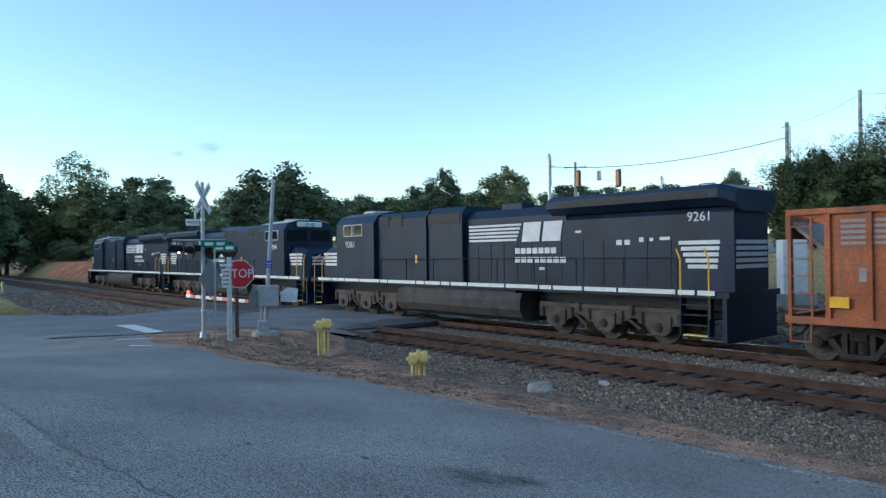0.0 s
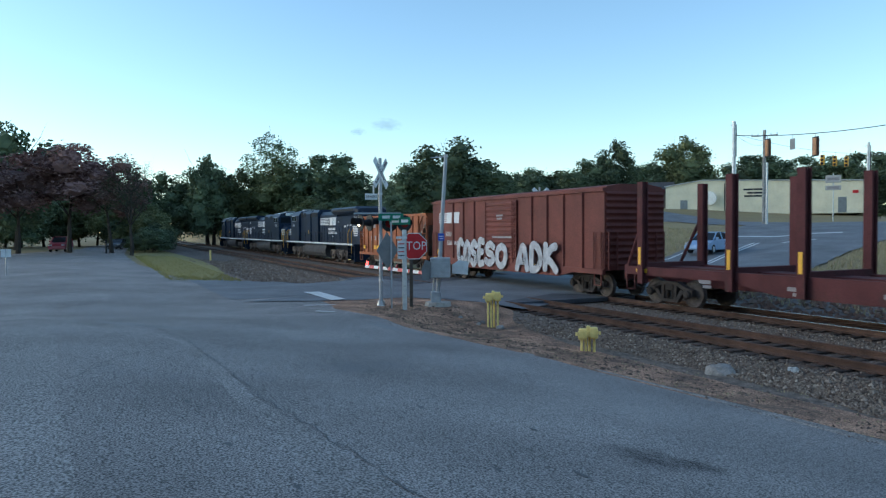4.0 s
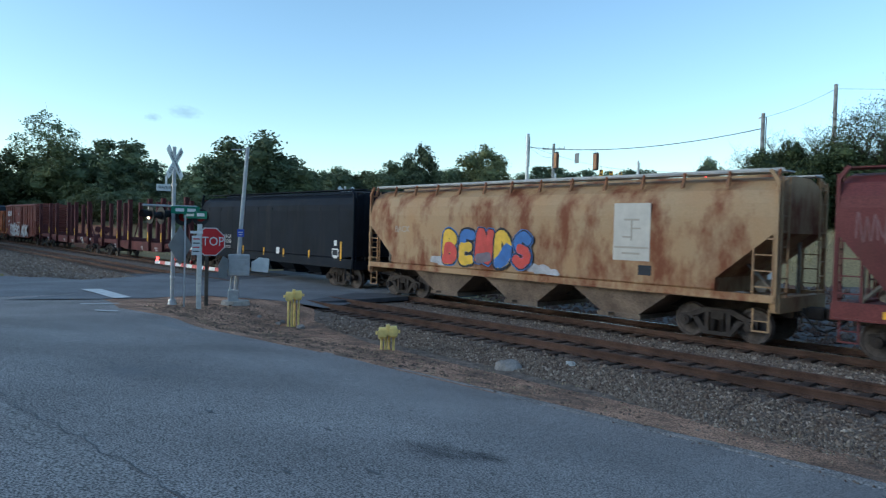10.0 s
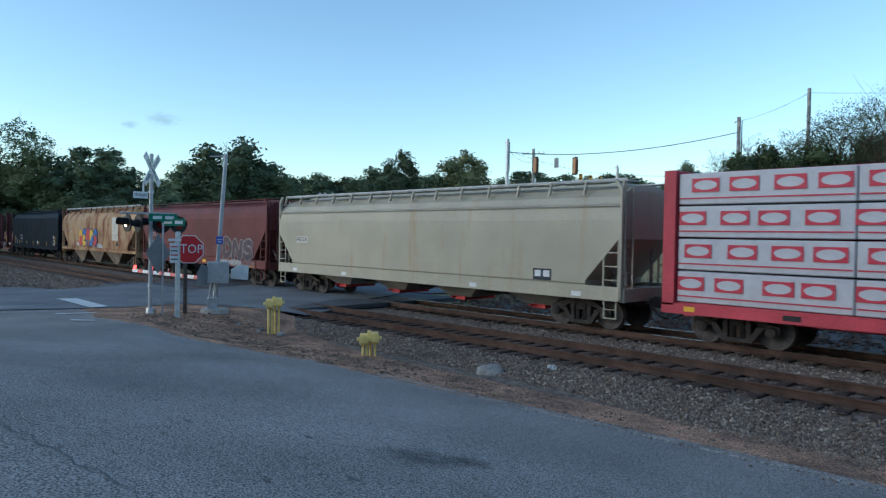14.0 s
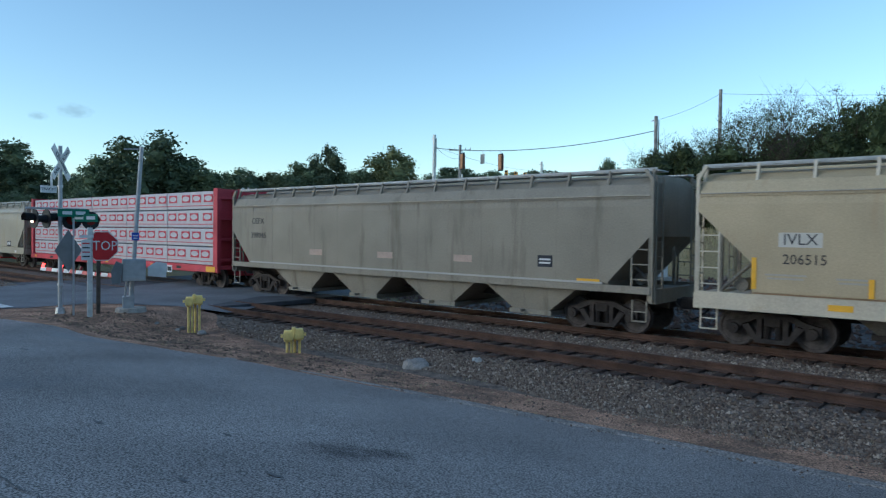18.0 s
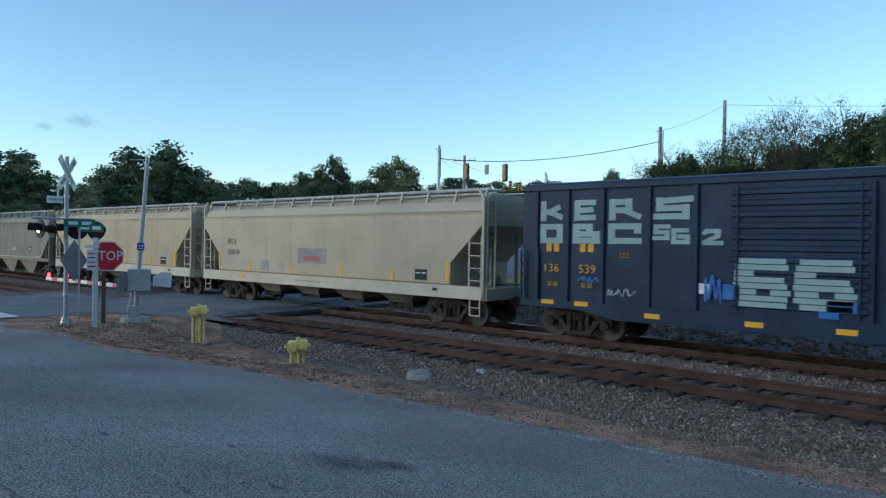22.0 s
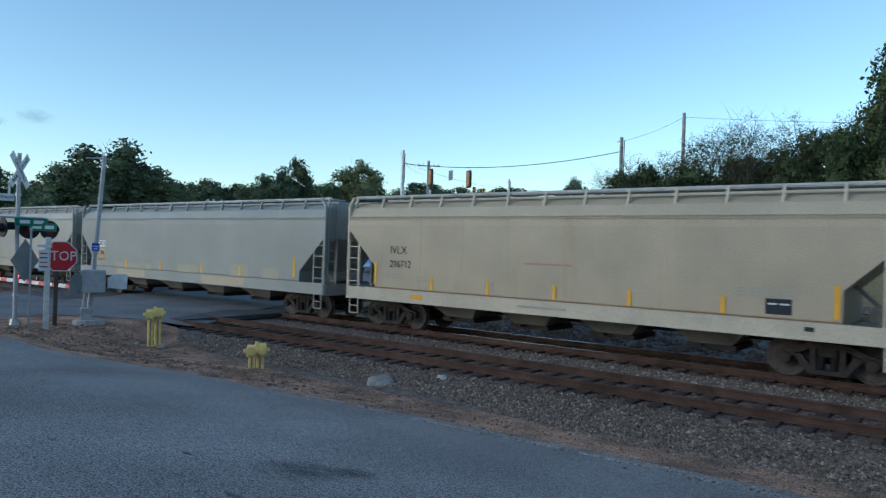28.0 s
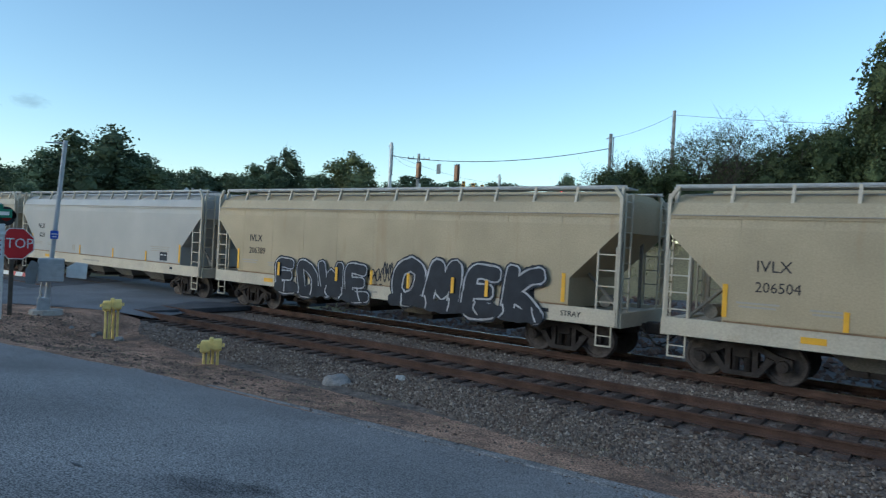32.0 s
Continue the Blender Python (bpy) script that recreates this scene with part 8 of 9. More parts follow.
# ---- building, houses, cars ----
def building():
    o = Vector((-79.2, 62.4, 0))
    d = Vector((20.3, 16.6, 0))
    ang = math.degrees(math.atan2(d.y, d.x))
    L, D2, z = d.length, 16.0, land(-70, 70) - 0.3
    ob = thing("warehouse", "low beige metal building with a shallow roof", "building", pose(o.x, o.y, z, 0, 0, ang))
    wall = mat("beige_metal_wall", (0.74, 0.66, 0.48), 0.6, vary=0.08, scale=0.5, bump=0.2, fine=3)
    roof = mat("pale_metal_roof", (0.45, 0.46, 0.46), 0.5, vary=0.1)
    bm = B()
    prism(bm, [(0, 0), (L, 0), (L, 4.3), (L * 0.2, 5.0), (0, 4.2)], "y", 0, D2)
    part("wall", bm, wall, ob)
    bm = B()
    prism(bm, [(-0.2, 4.22), (L * 0.2, 5.03), (L + 0.2, 4.33), (L + 0.2, 4.45), (L * 0.2, 5.15), (-0.2, 4.34)], "y", -0.25, D2 + 0.2)
    part("roof", bm, roof, ob)
    for x in (8.2, 19.0):
        bm = B()
        box(bm, x - 0.06, x + 0.06, -0.07, -0.01, 0, 4.5)
        part("downpipe", bm, M["black"], ob)
    for x, w, h in ((2.1, 1.0, 2.1), (22.6, 1.0, 2.1)):
        bm = B()
        box(bm, x, x + w, -0.05, -0.01, 0.1, 0.1 + h)
        part("door", bm, M["greysign"], ob)
    for x, z0, w in ((12.0, 3.55, 2.6), (12.3, 3.05, 2.2), (12.0, 2.6, 2.4)):
        side_plate(ob, x, z0, w, 0.26, M["ink"], y=-0.02, name="lettering_bar")
    bm = B()
    rod(bm, (6.2, -0.6, 2.4), (6.25, -0.45, 2.42), 1.0, 1.0, 20)
    part("dish", bm, M["white"], ob, "pale round dish")
    bm = B()
    box(bm, 24.3, 25.0, -0.1, -0.02, 2.7, 3.1)
    part("red_plate", bm, M["red"], ob)
    for i in range(12):
        x = 0.8 + i * (L - 1.6) / 11
        bm = B()
        box(bm, x - 0.03, x + 0.03, -0.03, -0.005, 0.1, 4.15)
        part("wall_rib", bm, wall, ob)


building()


def house(x, y, w, h, turn, label, wall, roofm):
    z = land(x, y) - 0.2
    ob = thing("house", label, "house", pose(x, y, z, 0, 0, turn), "houses")
    bm = B()
    box(bm, -w / 2, w / 2, -4, 4, 0, h)
    part("wall", bm, wall, ob)
    bm = B()
    prism(bm, [(-4.6, h - 0.05), (4.6, h - 0.05), (0, h + 2.0)], "x", -w / 2 - 0.4, w / 2 + 0.4)
    part("roof", bm, roofm, ob)
    for i in range(3):
        bm = B()
        box(bm, -w / 3 + i * w / 3 - 0.5, -w / 3 + i * w / 3 + 0.5, -4.05, -3.99, 1.0, 2.2)
        part("window", bm, M["glass"], ob)


house(-93, 69.5, 11, 2.7, 40, "low brown house below the trees", mat("brown_siding", (0.22, 0.17, 0.14), 0.8, vary=0.15), mat("dark_shingle", (0.07, 0.07, 0.075), 0.9, vary=0.2))


def car(x, y, z, heading, paint, label, tall=1.42, length=4.5, lit=False):
    """A sedan or a small utility car. heading: degrees of its nose from +x."""
    ob = thing("car", label, "car", pose(x, y, z, 0, 0, heading), "cars")
    k = length / 4.5
    t = tall / 1.42
    low = [(-2.25, 0.42), (-2.2, 0.8), (-1.6, 0.93), (1.05, 0.9), (1.95, 0.72), (2.22, 0.55), (2.25, 0.3), (1.6, 0.22), (-1.9, 0.24)]
    bm = B()
    prism(bm, [(px * k, pz * t) for px, pz in low], "y", -0.88, 0.88)
    bmesh.ops.bevel(bm, geom=bm.edges[:], offset=0.05, segments=2, affect="EDGES")
    bd = part("body", bm, paint, ob, smooth=False)
    roof = [(-1.75, 0.9, 0.80), (-0.95, 1.36, 0.66), (-0.2, 1.42, 0.64), (0.45, 1.34, 0.66), (1.25, 0.88, 0.80)]
    if tall > 1.6:
        roof = [(-2.15, 0.9, 0.80), (-1.95, 1.38, 0.68), (-0.5, 1.42, 0.68), (0.4, 1.36, 0.68), (1.15, 0.9, 0.80)]
    rings = [[(px * k, -w, 0.82 * t), (px * k, -w, pz * t - 0.02), (px * k, w, pz * t - 0.02), (px * k, w, 0.82 * t)] for px, pz, w in roof]
    cabin = part("cabin", loft(rings), M["glass"], ob, "dark car windows")
    bm = B()
    top = [r for r in roof][1:-1]
    for (xa, za, wa), (xb, zb, wb) in zip(top, top[1:]):
        v = [bm.verts.new(p) for p in ((xa * k, -wa, za * t), (xb * k, -wb, zb * t), (xb * k, wb, zb * t), (xa * k, wa, za * t))]
        bm.faces.new(v)
    bmesh.ops.solidify(bm, geom=bm.faces[:], thickness=0.03)
    part("roof", bm, paint, ob)
    for s in (-1, 1):
        for (xa, za, wa), (xb, zb, wb) in ((roof[0], roof[1]), (roof[3], roof[4]), ((roof[2][0] - 0.05, 0.86, 0.84), roof[2])):
            bm = B()
            rod(bm, (xa * k, s * wa, za * t), (xb * k, s * wb, zb * t), 0.045, 0.045, 6)
            part("pillar", bm, paint, ob)
        bm = B()
        bbox(bm, 0.85 * k, 1.05 * k, min(s * 0.86, s * 1.02), max(s * 0.86, s * 1.02), 0.92 * t, 1.06 * t, 0.02)
        part("mirror", bm, paint, ob)
        bm = B()
        bbox(bm, 2.02 * k, 2.22 * k, min(s * 0.5, s * 0.84), max(s * 0.5, s * 0.84), 0.58 * t, 0.72 * t, 0.02)
        part("headlight", bm, M["lit_white"] if lit else M["alu"], ob)
        bm = B()
        bbox(bm, -2.27 * k, -2.15 * k, min(s * 0.5, s * 0.84), max(s * 0.5, s * 0.84), 0.66 * t, 0.82 * t, 0.02)
        part("tail_light", bm, M["lens_red"], ob)
        for px in (-1.4, 1.4):
            bm = B()
            rod(bm, (px * k, s * 0.68, 0.32), (px * k, s * 0.9, 0.32), 0.32, 0.32, 16)
            wh = part("wheel", bm, M["tyre"], ob)
            bm = B()
            rod(bm, (px * k, s * 0.9, 0.32), (px * k, s * 0.912, 0.32), 0.2, 0.2, 12)
            part("rim", bm, M["galv"], wh)
    return ob


C_SILVER = mat("silver_blue_car_paint", (0.27, 0.38, 0.56), 0.35, 0.2, vary=0.05, coat=0.5)
C_WHITE = mat("white_car_paint", (0.75, 0.75, 0.74), 0.3, vary=0.03, coat=0.5)
C_DARK = mat("dark_car_paint", (0.03, 0.035, 0.045), 0.3, vary=0.1, coat=0.5)
C_RED = mat("red_car_paint", (0.30, 0.02, 0.04), 0.3, vary=0.08, coat=0.5)
car(-37.2, 26.2, land(-37.2, 26.2) + 0.04, math.degrees(math.atan2(-0.888, 0.46)) - 6, C_SILVER, "silver-blue sedan waiting at the crossing", 1.55, 4.95)
car(-50.6, 84.5, land(-50.6, 84.5) + 0.1, -75, C_DARK, "dark utility car waiting at the lights", 1.75, 4.7)
car(-94.9, -18.0, land(-94.9, -18) + 0.06, -10, C_RED, "red utility car parked under the trees", 1.8, 4.6)
car(-110, -11.4, land(-110, -11.4) + 0.06, -20, C_DARK, "dark car parked on the lane", 1.5)
car(-105, -9.0, land(-105, -9) + 0.06, -20, C_WHITE, "white car half hidden behind a shrub", 1.5)
car(-101.2, 50.7, land(-101, 50.7) + 0.1, 200, C_WHITE, "white pickup parked by the field edge", 1.8, 5.0)
car(-100.4, 60.6, land(-100.4, 60.6) + 0.1, 150, C_WHITE, "white van parked below the trees", 1.9, 5.0)
passing_car = car(-48.5, 49.5, 3.0, 176, C_WHITE, "white sedan driving along the cross street")


def roadside_signs():
    x, y = -49.2, 57.5
    z = land(x, y)
    ob = thing("pylon_sign", "pale two-panel sign on a post by the junction", "sign", pose(x, y, z, 0, 0, yaw_to_eye(x, y)))
    bm = B()
    rod(bm, (0, 0, -0.1), (0, 0, 5.2), 0.06, 0.06, 8)
    part("post", bm, M["galv"], ob)
    for z0, z1, w in ((4.2, 5.0, 0.75), (3.4, 3.9, 0.75)):
        bm = B()
        bbox(bm, -w, w, -0.12, 0.12, z0, z1, 0.02)
        pn = part("sign_panel", bm, P_HOP["palegrey"], ob)
        side_plate(pn, 0, (z0 + z1) / 2, w * 1.5, 0.3, P_HOP["gr_fade"], y=-0.13, name="lettering_bar")
    x, y = -45.7, -18.6
    ob = thing("small_sign", "small white sign on a short post in the lot", "sign", pose(x, y, land(x, y), 0, 0, yaw_to_eye(x, y)))
    bm = B()
    rod(bm, (0, 0, -0.1), (0, 0, 1.5), 0.03, 0.03, 6)
    part("post", bm, M["galv"], ob)
    bm = B()
    box(bm, -0.25, 0.25, -0.02, -0.005, 1.05, 1.5)
    part("sign_plate", bm, M["white"], ob)
    x, y = -72.5, -4.0
    ob = thing("marker_post", "short yellow marker post in the gravel", "post", pose(x, y, land(x, y)))
    bm = B()
    rod(bm, (0, 0, -0.1), (0, 0, 1.1), 0.09, 0.09, 8)
    part("post", bm, M["yellow"], ob)
    x, y = -88, -13.2
    ob = thing("mailbox_post", "dark short post at the end of the lot", "post", pose(x, y, land(x, y)))
    bm = B()
    rod(bm, (0, 0, -0.1), (0, 0, 1.6), 0.1, 0.1, 8)
    part("post", bm, M["black"], ob)


roadside_signs()
# ---- paint and wear on the asphalt ----
def decal(name, pts, material, lift, label, category, kind=""):
    """A thin painted or worn shape that follows the road."""
    bm = B()
    n = len(pts)
    top = [bm.verts.new((x, y, land(x, y) + lift)) for x, y in pts]
    c = bm.verts.new((sum(p[0] for p in pts) / n, sum(p[1] for p in pts) / n, 0))
    c.co.z = land(c.co.x, c.co.y) + lift
    for k in range(n):
        bm.faces.new((top[k], top[(k + 1) % n], c))
    return tagged(new(name, mesh_of(name, bm, material)), label, category, "", kind or "structure")


decal("stop_line", [(-29.8, -6.02), (-28.4, -6.0), (-27, -6.03), (-25.62, -6.05), (-25.74, -5.43), (-27, -5.4), (-28.4, -5.36), (-29.71, -5.34)], M["paint"], 0.078, "white painted stop line on the asphalt", "road marking")
decal("lane_line", [(-24.16, -7.54), (-23.89, -6.43), (-23.73, -6.44), (-23.92, -7.55)], M["paint"], 0.066, "worn thin white road line", "road marking")
decal("lane_line", [(-21.6, -7.8), (-21.12, -7.31), (-20.9, -7.38), (-21.3, -7.88)], M["paint"], 0.066, "worn thin white road line", "road marking")
for a0, a1, w, hw in ((12, 34, 0.05, 0.09), (13, 33, 0.33, 0.09), (13, 33, 0.36, 0.09)):
    p = [Vector((ramp_at(HILL_A, y) * (1 - w) + ramp_at(HILL_B, y) * w, y)) for y in [a0 + (a1 - a0) * i / 16 for i in range(17)]]
    decal_strip = [tuple(q - Vector((hw, 0))) for q in p], [tuple(q + Vector((hw, 0))) for q in p]
    strip("lane_line", decal_strip[0], decal_strip[1], 32, 1, M["paint"], 0.068, "white painted line on the hill road", "road marking")
strip("stop_bar", [(-43.6, 36.6), (-36.2, 39.9)], [(-43.3, 36.0), (-35.9, 39.3)], 12, 1, M["paint"], 0.069, "worn white stop bar below the traffic lights", "road marking")
strip("turn_arrow", [(-36.2, 32.5), (-35.0, 34.6)], [(-35.7, 32.4), (-34.5, 34.5)], 6, 1, M["paint"], 0.069, "worn white turn arrow on the road", "road marking")


def crack(pts, w, seed, lift=0.034, label="dark jagged crack in the asphalt"):
    rnd = random.Random(seed)
    fine = []
    for (xa, ya), (xb, yb) in zip(pts, pts[1:]):
        n = max(2, int(math.hypot(xb - xa, yb - ya) / 0.18))
        for i in range(n):
            t = i / n
            fine.append(Vector((xa + (xb - xa) * t + rnd.uniform(-0.06, 0.06), ya + (yb - ya) * t + rnd.uniform(-0.06, 0.06))))
    bm = B()
    prev = None
    for i, p in enumerate(fine):
        d = (fine[min(i + 1, len(fine) - 1)] - fine[max(i - 1, 0)]).normalized()
        nrm = Vector((-d.y, d.x)) * w * rnd.uniform(0.25, 1.0)
        row = [bm.verts.new((q.x, q.y, land(q.x, q.y) + lift)) for q in (p - nrm, p + nrm)]
        if prev:
            bm.faces.new((prev[0], row[0], row[1], prev[1]))
        prev = row
    return tagged(new("road_crack", mesh_of("road_crack", bm, M["crack"])), label, "crack", "", "structure")


crack([(-14.71, -12.92), (-12.88, -12.54), (-10.66, -12.39), (-8.06, -12.22), (-6.74, -12.01), (-5.83, -11.9), (-5.1, -11.84), (-3.85, -11.66)], 0.013, 1)
crack([(-15.59, -14.41), (-14.56, -12.82), (-13.54, -12.02), (-13.04, -10.79)], 0.012, 2)
crack([(-12.03, -10.81), (-9, -9.89), (-5.01, -9.3), (-0.84, -9.1)], 0.006, 3)
crack([(-9.2, -5), (-6.2, -4.9), (-4, -4.72), (-1, -4.6), (3, -4.55)], 0.005, 4)
crack([(-12.69, -12.55), (-11.19, -13.61), (-9.27, -14.39)], 0.012, 5)


def spots():
    """Dark tar spots and oil stains scattered on the road."""
    rnd = random.Random(12)
    places = [(-14.69, -8.83, 0.15), (-11.23, -10.45, 0.08), (-10.21, -10.17, 0.07), (-7.7, -10.45, 0.08), (-5.3, -10.81, 0.07), (-5.04, -10.08, 0.08), (-5.15, -12.63, 0.05), (-8.08, -13.09, 0.07), (-6.35, -12.93, 0.06)]
    places += [(rnd.uniform(-18, -3), rnd.uniform(-14.5, -7), 0.02 + 0.05 * rnd.random() ** 2) for _ in range(60)]
    for x, y, r in places:
        pts = []
        n = 9
        for k in range(n):
            a = k * math.tau / n
            q = r * rnd.uniform(0.55, 1.1)
            pts.append((x + math.cos(a) * q * 1.5, y + math.sin(a) * q * 0.5))
        decal("tar_spot", pts, M["crack"], 0.031, "dark tar spot on the asphalt", "road stain")


spots()
M["worn"] = mat("pale_worn_asphalt", (0.235, 0.225, 0.215), 0.9, vary=0.18, scale=1.5, bump=0.6, fine=36, contrast=3)


def blot(x, y, rx, ry, material, seed, lift, label, turn=0.0):
    rnd = random.Random(seed)
    pts = []
    for k in range(40):
        a = k * math.tau / 40
        q = 1 + 0.22 * noise.noise((math.cos(a) * 2, math.sin(a) * 2, seed)) + rnd.uniform(-0.05, 0.05)
        u, v = math.cos(a) * rx * q, math.sin(a) * ry * q
        pts.append((x + u * math.cos(turn) - v * math.sin(turn), y + u * math.sin(turn) + v * math.cos(turn)))
    decal("road_stain", pts, material, lift, label, "road stain")


OIL = wisp("oil_soaked_asphalt", (0.065, 0.063, 0.066), 0.38)


def soft_stain(x, y, rx, ry, turn):
    """A stain that fades out into the asphalt."""
    ca, sa = math.cos(turn), math.sin(turn)
    verts, faces = [(0, 0, 0.032)], []
    z0 = land(x, y)
    for j in (1, 2, 3, 4):
        for k in range(24):
            u, v = math.cos(k * math.tau / 24) * j / 4, math.sin(k * math.tau / 24) * j / 4
            verts.append((u, v, land(x + u * rx * ca - v * ry * sa, y + u * rx * sa + v * ry * ca) - z0 + 0.032))
    for k in range(24):
        faces.append((0, 1 + k, 1 + (k + 1) % 24))
        for j in range(3):
            a, b = 1 + 24 * j + k, 1 + 24 * j + (k + 1) % 24
            faces.append((a, a + 24, b + 24, b))
    me = bpy.data.meshes.new("road_stain")
    me.from_pydata(verts, [], faces)
    me.materials.append(OIL)
    ob = tagged(new("road_stain", me), "dark oil stain soaked into the asphalt", "road stain", "", "structure")
    ob.matrix_basis = pose(x, y, z0, 0, 0, math.degrees(turn)) @ Matrix.Diagonal((rx, ry, 1, 1))


for x, y, rx, ry, turn in ((-5.45, -8.95, 0.78, 0.62, 0.5), (-5.1, -8.55, 0.4, 0.34, 0.5)):
    soft_stain(x, y, rx, ry, turn)
blot(-17.92, -6.87, 1.7, 0.3, M["worn"], 3, 0.028, "pale dusty patch at the road edge", 0.25)
blot(-15.76, -13.44, 1.5, 0.25, M["worn"], 4, 0.028, "pale patch beside the old seam", 0.9)
strip("road_patch", [(-60, -27), (-30, -18.5), (-15.2, -13.67), (-12.9, -12.59), (-10.66, -12.43), (-8.07, -12.27), (-6.76, -12.07), (-5.12, -11.89), (-1.52, -12.15), (8, -12)],
      [(-60, -58), (-30, -58), (-20.5, -58), (-17.3, -58), (-14.2, -58), (-10.7, -58), (-8.9, -58), (-6.7, -58), (-2, -58), (8, -58)], 120, 20, mat("asphalt_older", (0.265, 0.24, 0.22), 0.85, vary=0.2, scale=0.4, bump=0.6, fine=44, contrast=5, grit=0.6), 0.029, "older paler asphalt beyond the crack", "road", rough=0.06)
strip("pale_edge", [(-11.5, -4.65), (-7, -4.1), (-4, -3.85), (0, -3.65), (12, -3.6)], [(-11.5, -4.8), (-7, -4.55), (-4, -4.3), (0, -4.2), (12, -4.2)], 120, 6, mat("pale_gravelly_edge", (0.27, 0.24, 0.215), 0.95, vary=0.25, scale=2.5, bump=0.8, fine=34, contrast=4, grit=0.6), 0.044, "crumbling pale road edge", "road", rough=0.22, sink=0.06)
strip("grass_patch", [(-110, -10.3), (-90, -10.3), (-66, -10.7), (-56, -10.4), (-46, -10.7), (-42.2, -8.6)], [(-110, -5.4), (-90, -4.8), (-73, -4.4), (-58, -5.1), (-49, -6.0), (-41.6, -7.9)], 60, 8, mat("yellowing_turf", (0.38, 0.3, 0.1), 0.95, vary=0.35, scale=0.6, color2=(0.30, 0.26, 0.09), bump=0.8, fine=12), 0.07, "yellow-green turf between lane and tracks", "grass", rough=0.5, sink=0.12)


# ---- crossing surface: panels beside and between the rails ----
def crossing_panels():
    pav = thing("crossing_surface", "dark rubber and asphalt panels in the crossing", "crossing", pose(0, 0, 0), "", "structure")
    dark = mat("crossing_rubber", (0.075, 0.077, 0.085), 0.8, vary=0.25, scale=1.5, bump=0.4, fine=30)
    for y0, y1 in ((-1.6, -0.1), (0.1, 1.335), (1.55, 4.4), (4.6, 5.835), (6.05, 8.4)):
        for i in range(5 if y0 < -1 else 8):
            x0 = -38.6 + i * 2.05
            bm = B()
            bbox(bm, x0 + 0.01, x0 + 2.04, y0, y1, -0.18, -0.006, 0.012)
            part("panel", bm, dark, pav)


crossing_panels()


# ---- ties ----
def ties():
    bm = B()
    bbox(bm, -0.115, 0.115, -1.28, 1.28, -0.36, -0.172, 0.012)
    tie = mesh_of("tie", bm, M["tie"])
    bm = B()
    box(bm, -0.09, 0.09, -0.18, 0.18, -0.172, -0.156)
    plate = mesh_of("tie_plate", bm, M["rail"])
    rnd = random.Random(2)
    tracks = [o for o in scene.collection.objects if o.name.startswith("railway_track")]
    for track in tracks:
        for i in range(150):
            x = -21.9 + i * 0.53
            if x > 26:
                break
            t = part("tie", tie, None, track, m=pose(x + rnd.uniform(-0.04, 0.04), rnd.uniform(-0.07, 0.07), rnd.uniform(-0.012, 0.012), rnd.uniform(-0.4, 0.4), 0, rnd.uniform(-1.2, 1.2)))
            for s in (-0.7535, 0.7535):
                part("tie_plate", plate, None, track, m=pose(x, s, 0))
        verts, faces = [], []
        for i in range(150):
            x = -38.9 - i * 0.53
            k = len(verts)
            y0, y1 = -1.28 + rnd.uniform(-0.06, 0.06), 1.28
            verts += [(x - 0.115, y0, -0.172), (x + 0.115, y0, -0.172), (x + 0.115, y1, -0.172), (x - 0.115, y1, -0.172), (x - 0.115, y0, -0.3), (x + 0.115, y0, -0.3)]
            faces += [(k, k + 1, k + 2, k + 3), (k + 4, k + 5, k + 1, k)]
        me = bpy.data.meshes.new("far_ties")
        me.from_pydata(verts, [], faces)
        me.materials.append(M["tie"])
        ob = part("far_ties", me, None, track)
        ob["kind"] = "stuff"


ties()


# ---- loose stones, leaves and weeds ----
def rubble(name, label, category, count, where, size, material, seed, flat=0.75):
    """Many small angular stones in one mesh."""
    rnd = random.Random(seed)
    base = [Vector(v) for v in ((1, 0, 0), (-1, 0, 0), (0, 1, 0), (0, -1, 0), (0, 0, 1), (0, 0, -0.6))]
    fs = ((0, 2, 4), (2, 1, 4), (1, 3, 4), (3, 0, 4), (2, 0, 5), (1, 2, 5), (3, 1, 5), (0, 3, 5))
    verts, faces = [], []
    for _ in range(count):
        x, y = where(rnd)
        s = rnd.uniform(*size) * (1.6 if rnd.random() < 0.08 else 1)
        z = land(x, y) + 0.02
        if -0.6 < y < 6.5:
            z = -0.222
        a = rnd.uniform(0, math.tau)
        ca, sa = math.cos(a), math.sin(a)
        k = len(verts)
        for b in base:
            j = 1 + rnd.uniform(-0.35, 0.35)
            px, py, pz = b.x * j * s, b.y * j * s * 0.8, b.z * j * s * flat
            verts.append((x + px * ca - py * sa, y + px * sa + py * ca, z + pz + s * 0.25))
        faces += [(k + p, k + q, k + r) for p, q, r in fs]
    me = bpy.data.meshes.new(name)
    me.from_pydata(verts, [], faces)
    me.materials.append(material)
    return tagged(new(name, me), label, category, "", "stuff")


def stone_material(name, tones, rough=0.9):
    m = bpy.data.materials.new(name)
    m.use_nodes = True
    n, l = m.node_tree.nodes, m.node_tree.links
    geo = n.new("ShaderNodeNewGeometry")
    ramp = n.new("ShaderNodeValToRGB")
    e = ramp.color_ramp.elements
    e[0].color, e[1].color = (*tones[0], 1), (*tones[-1], 1)
    for i, t in enumerate(tones[1:-1]):
        q = e.new((i + 1) / (len(tones) - 1))
        q.color = (*t, 1)
    l.new(geo.outputs["Random Per Island"], ramp.inputs["Fac"])
    l.new(ramp.outputs["Color"], n["Principled BSDF"].inputs["Base Color"])
    n["Principled BSDF"].inputs["Roughness"].default_value = rough
    return m


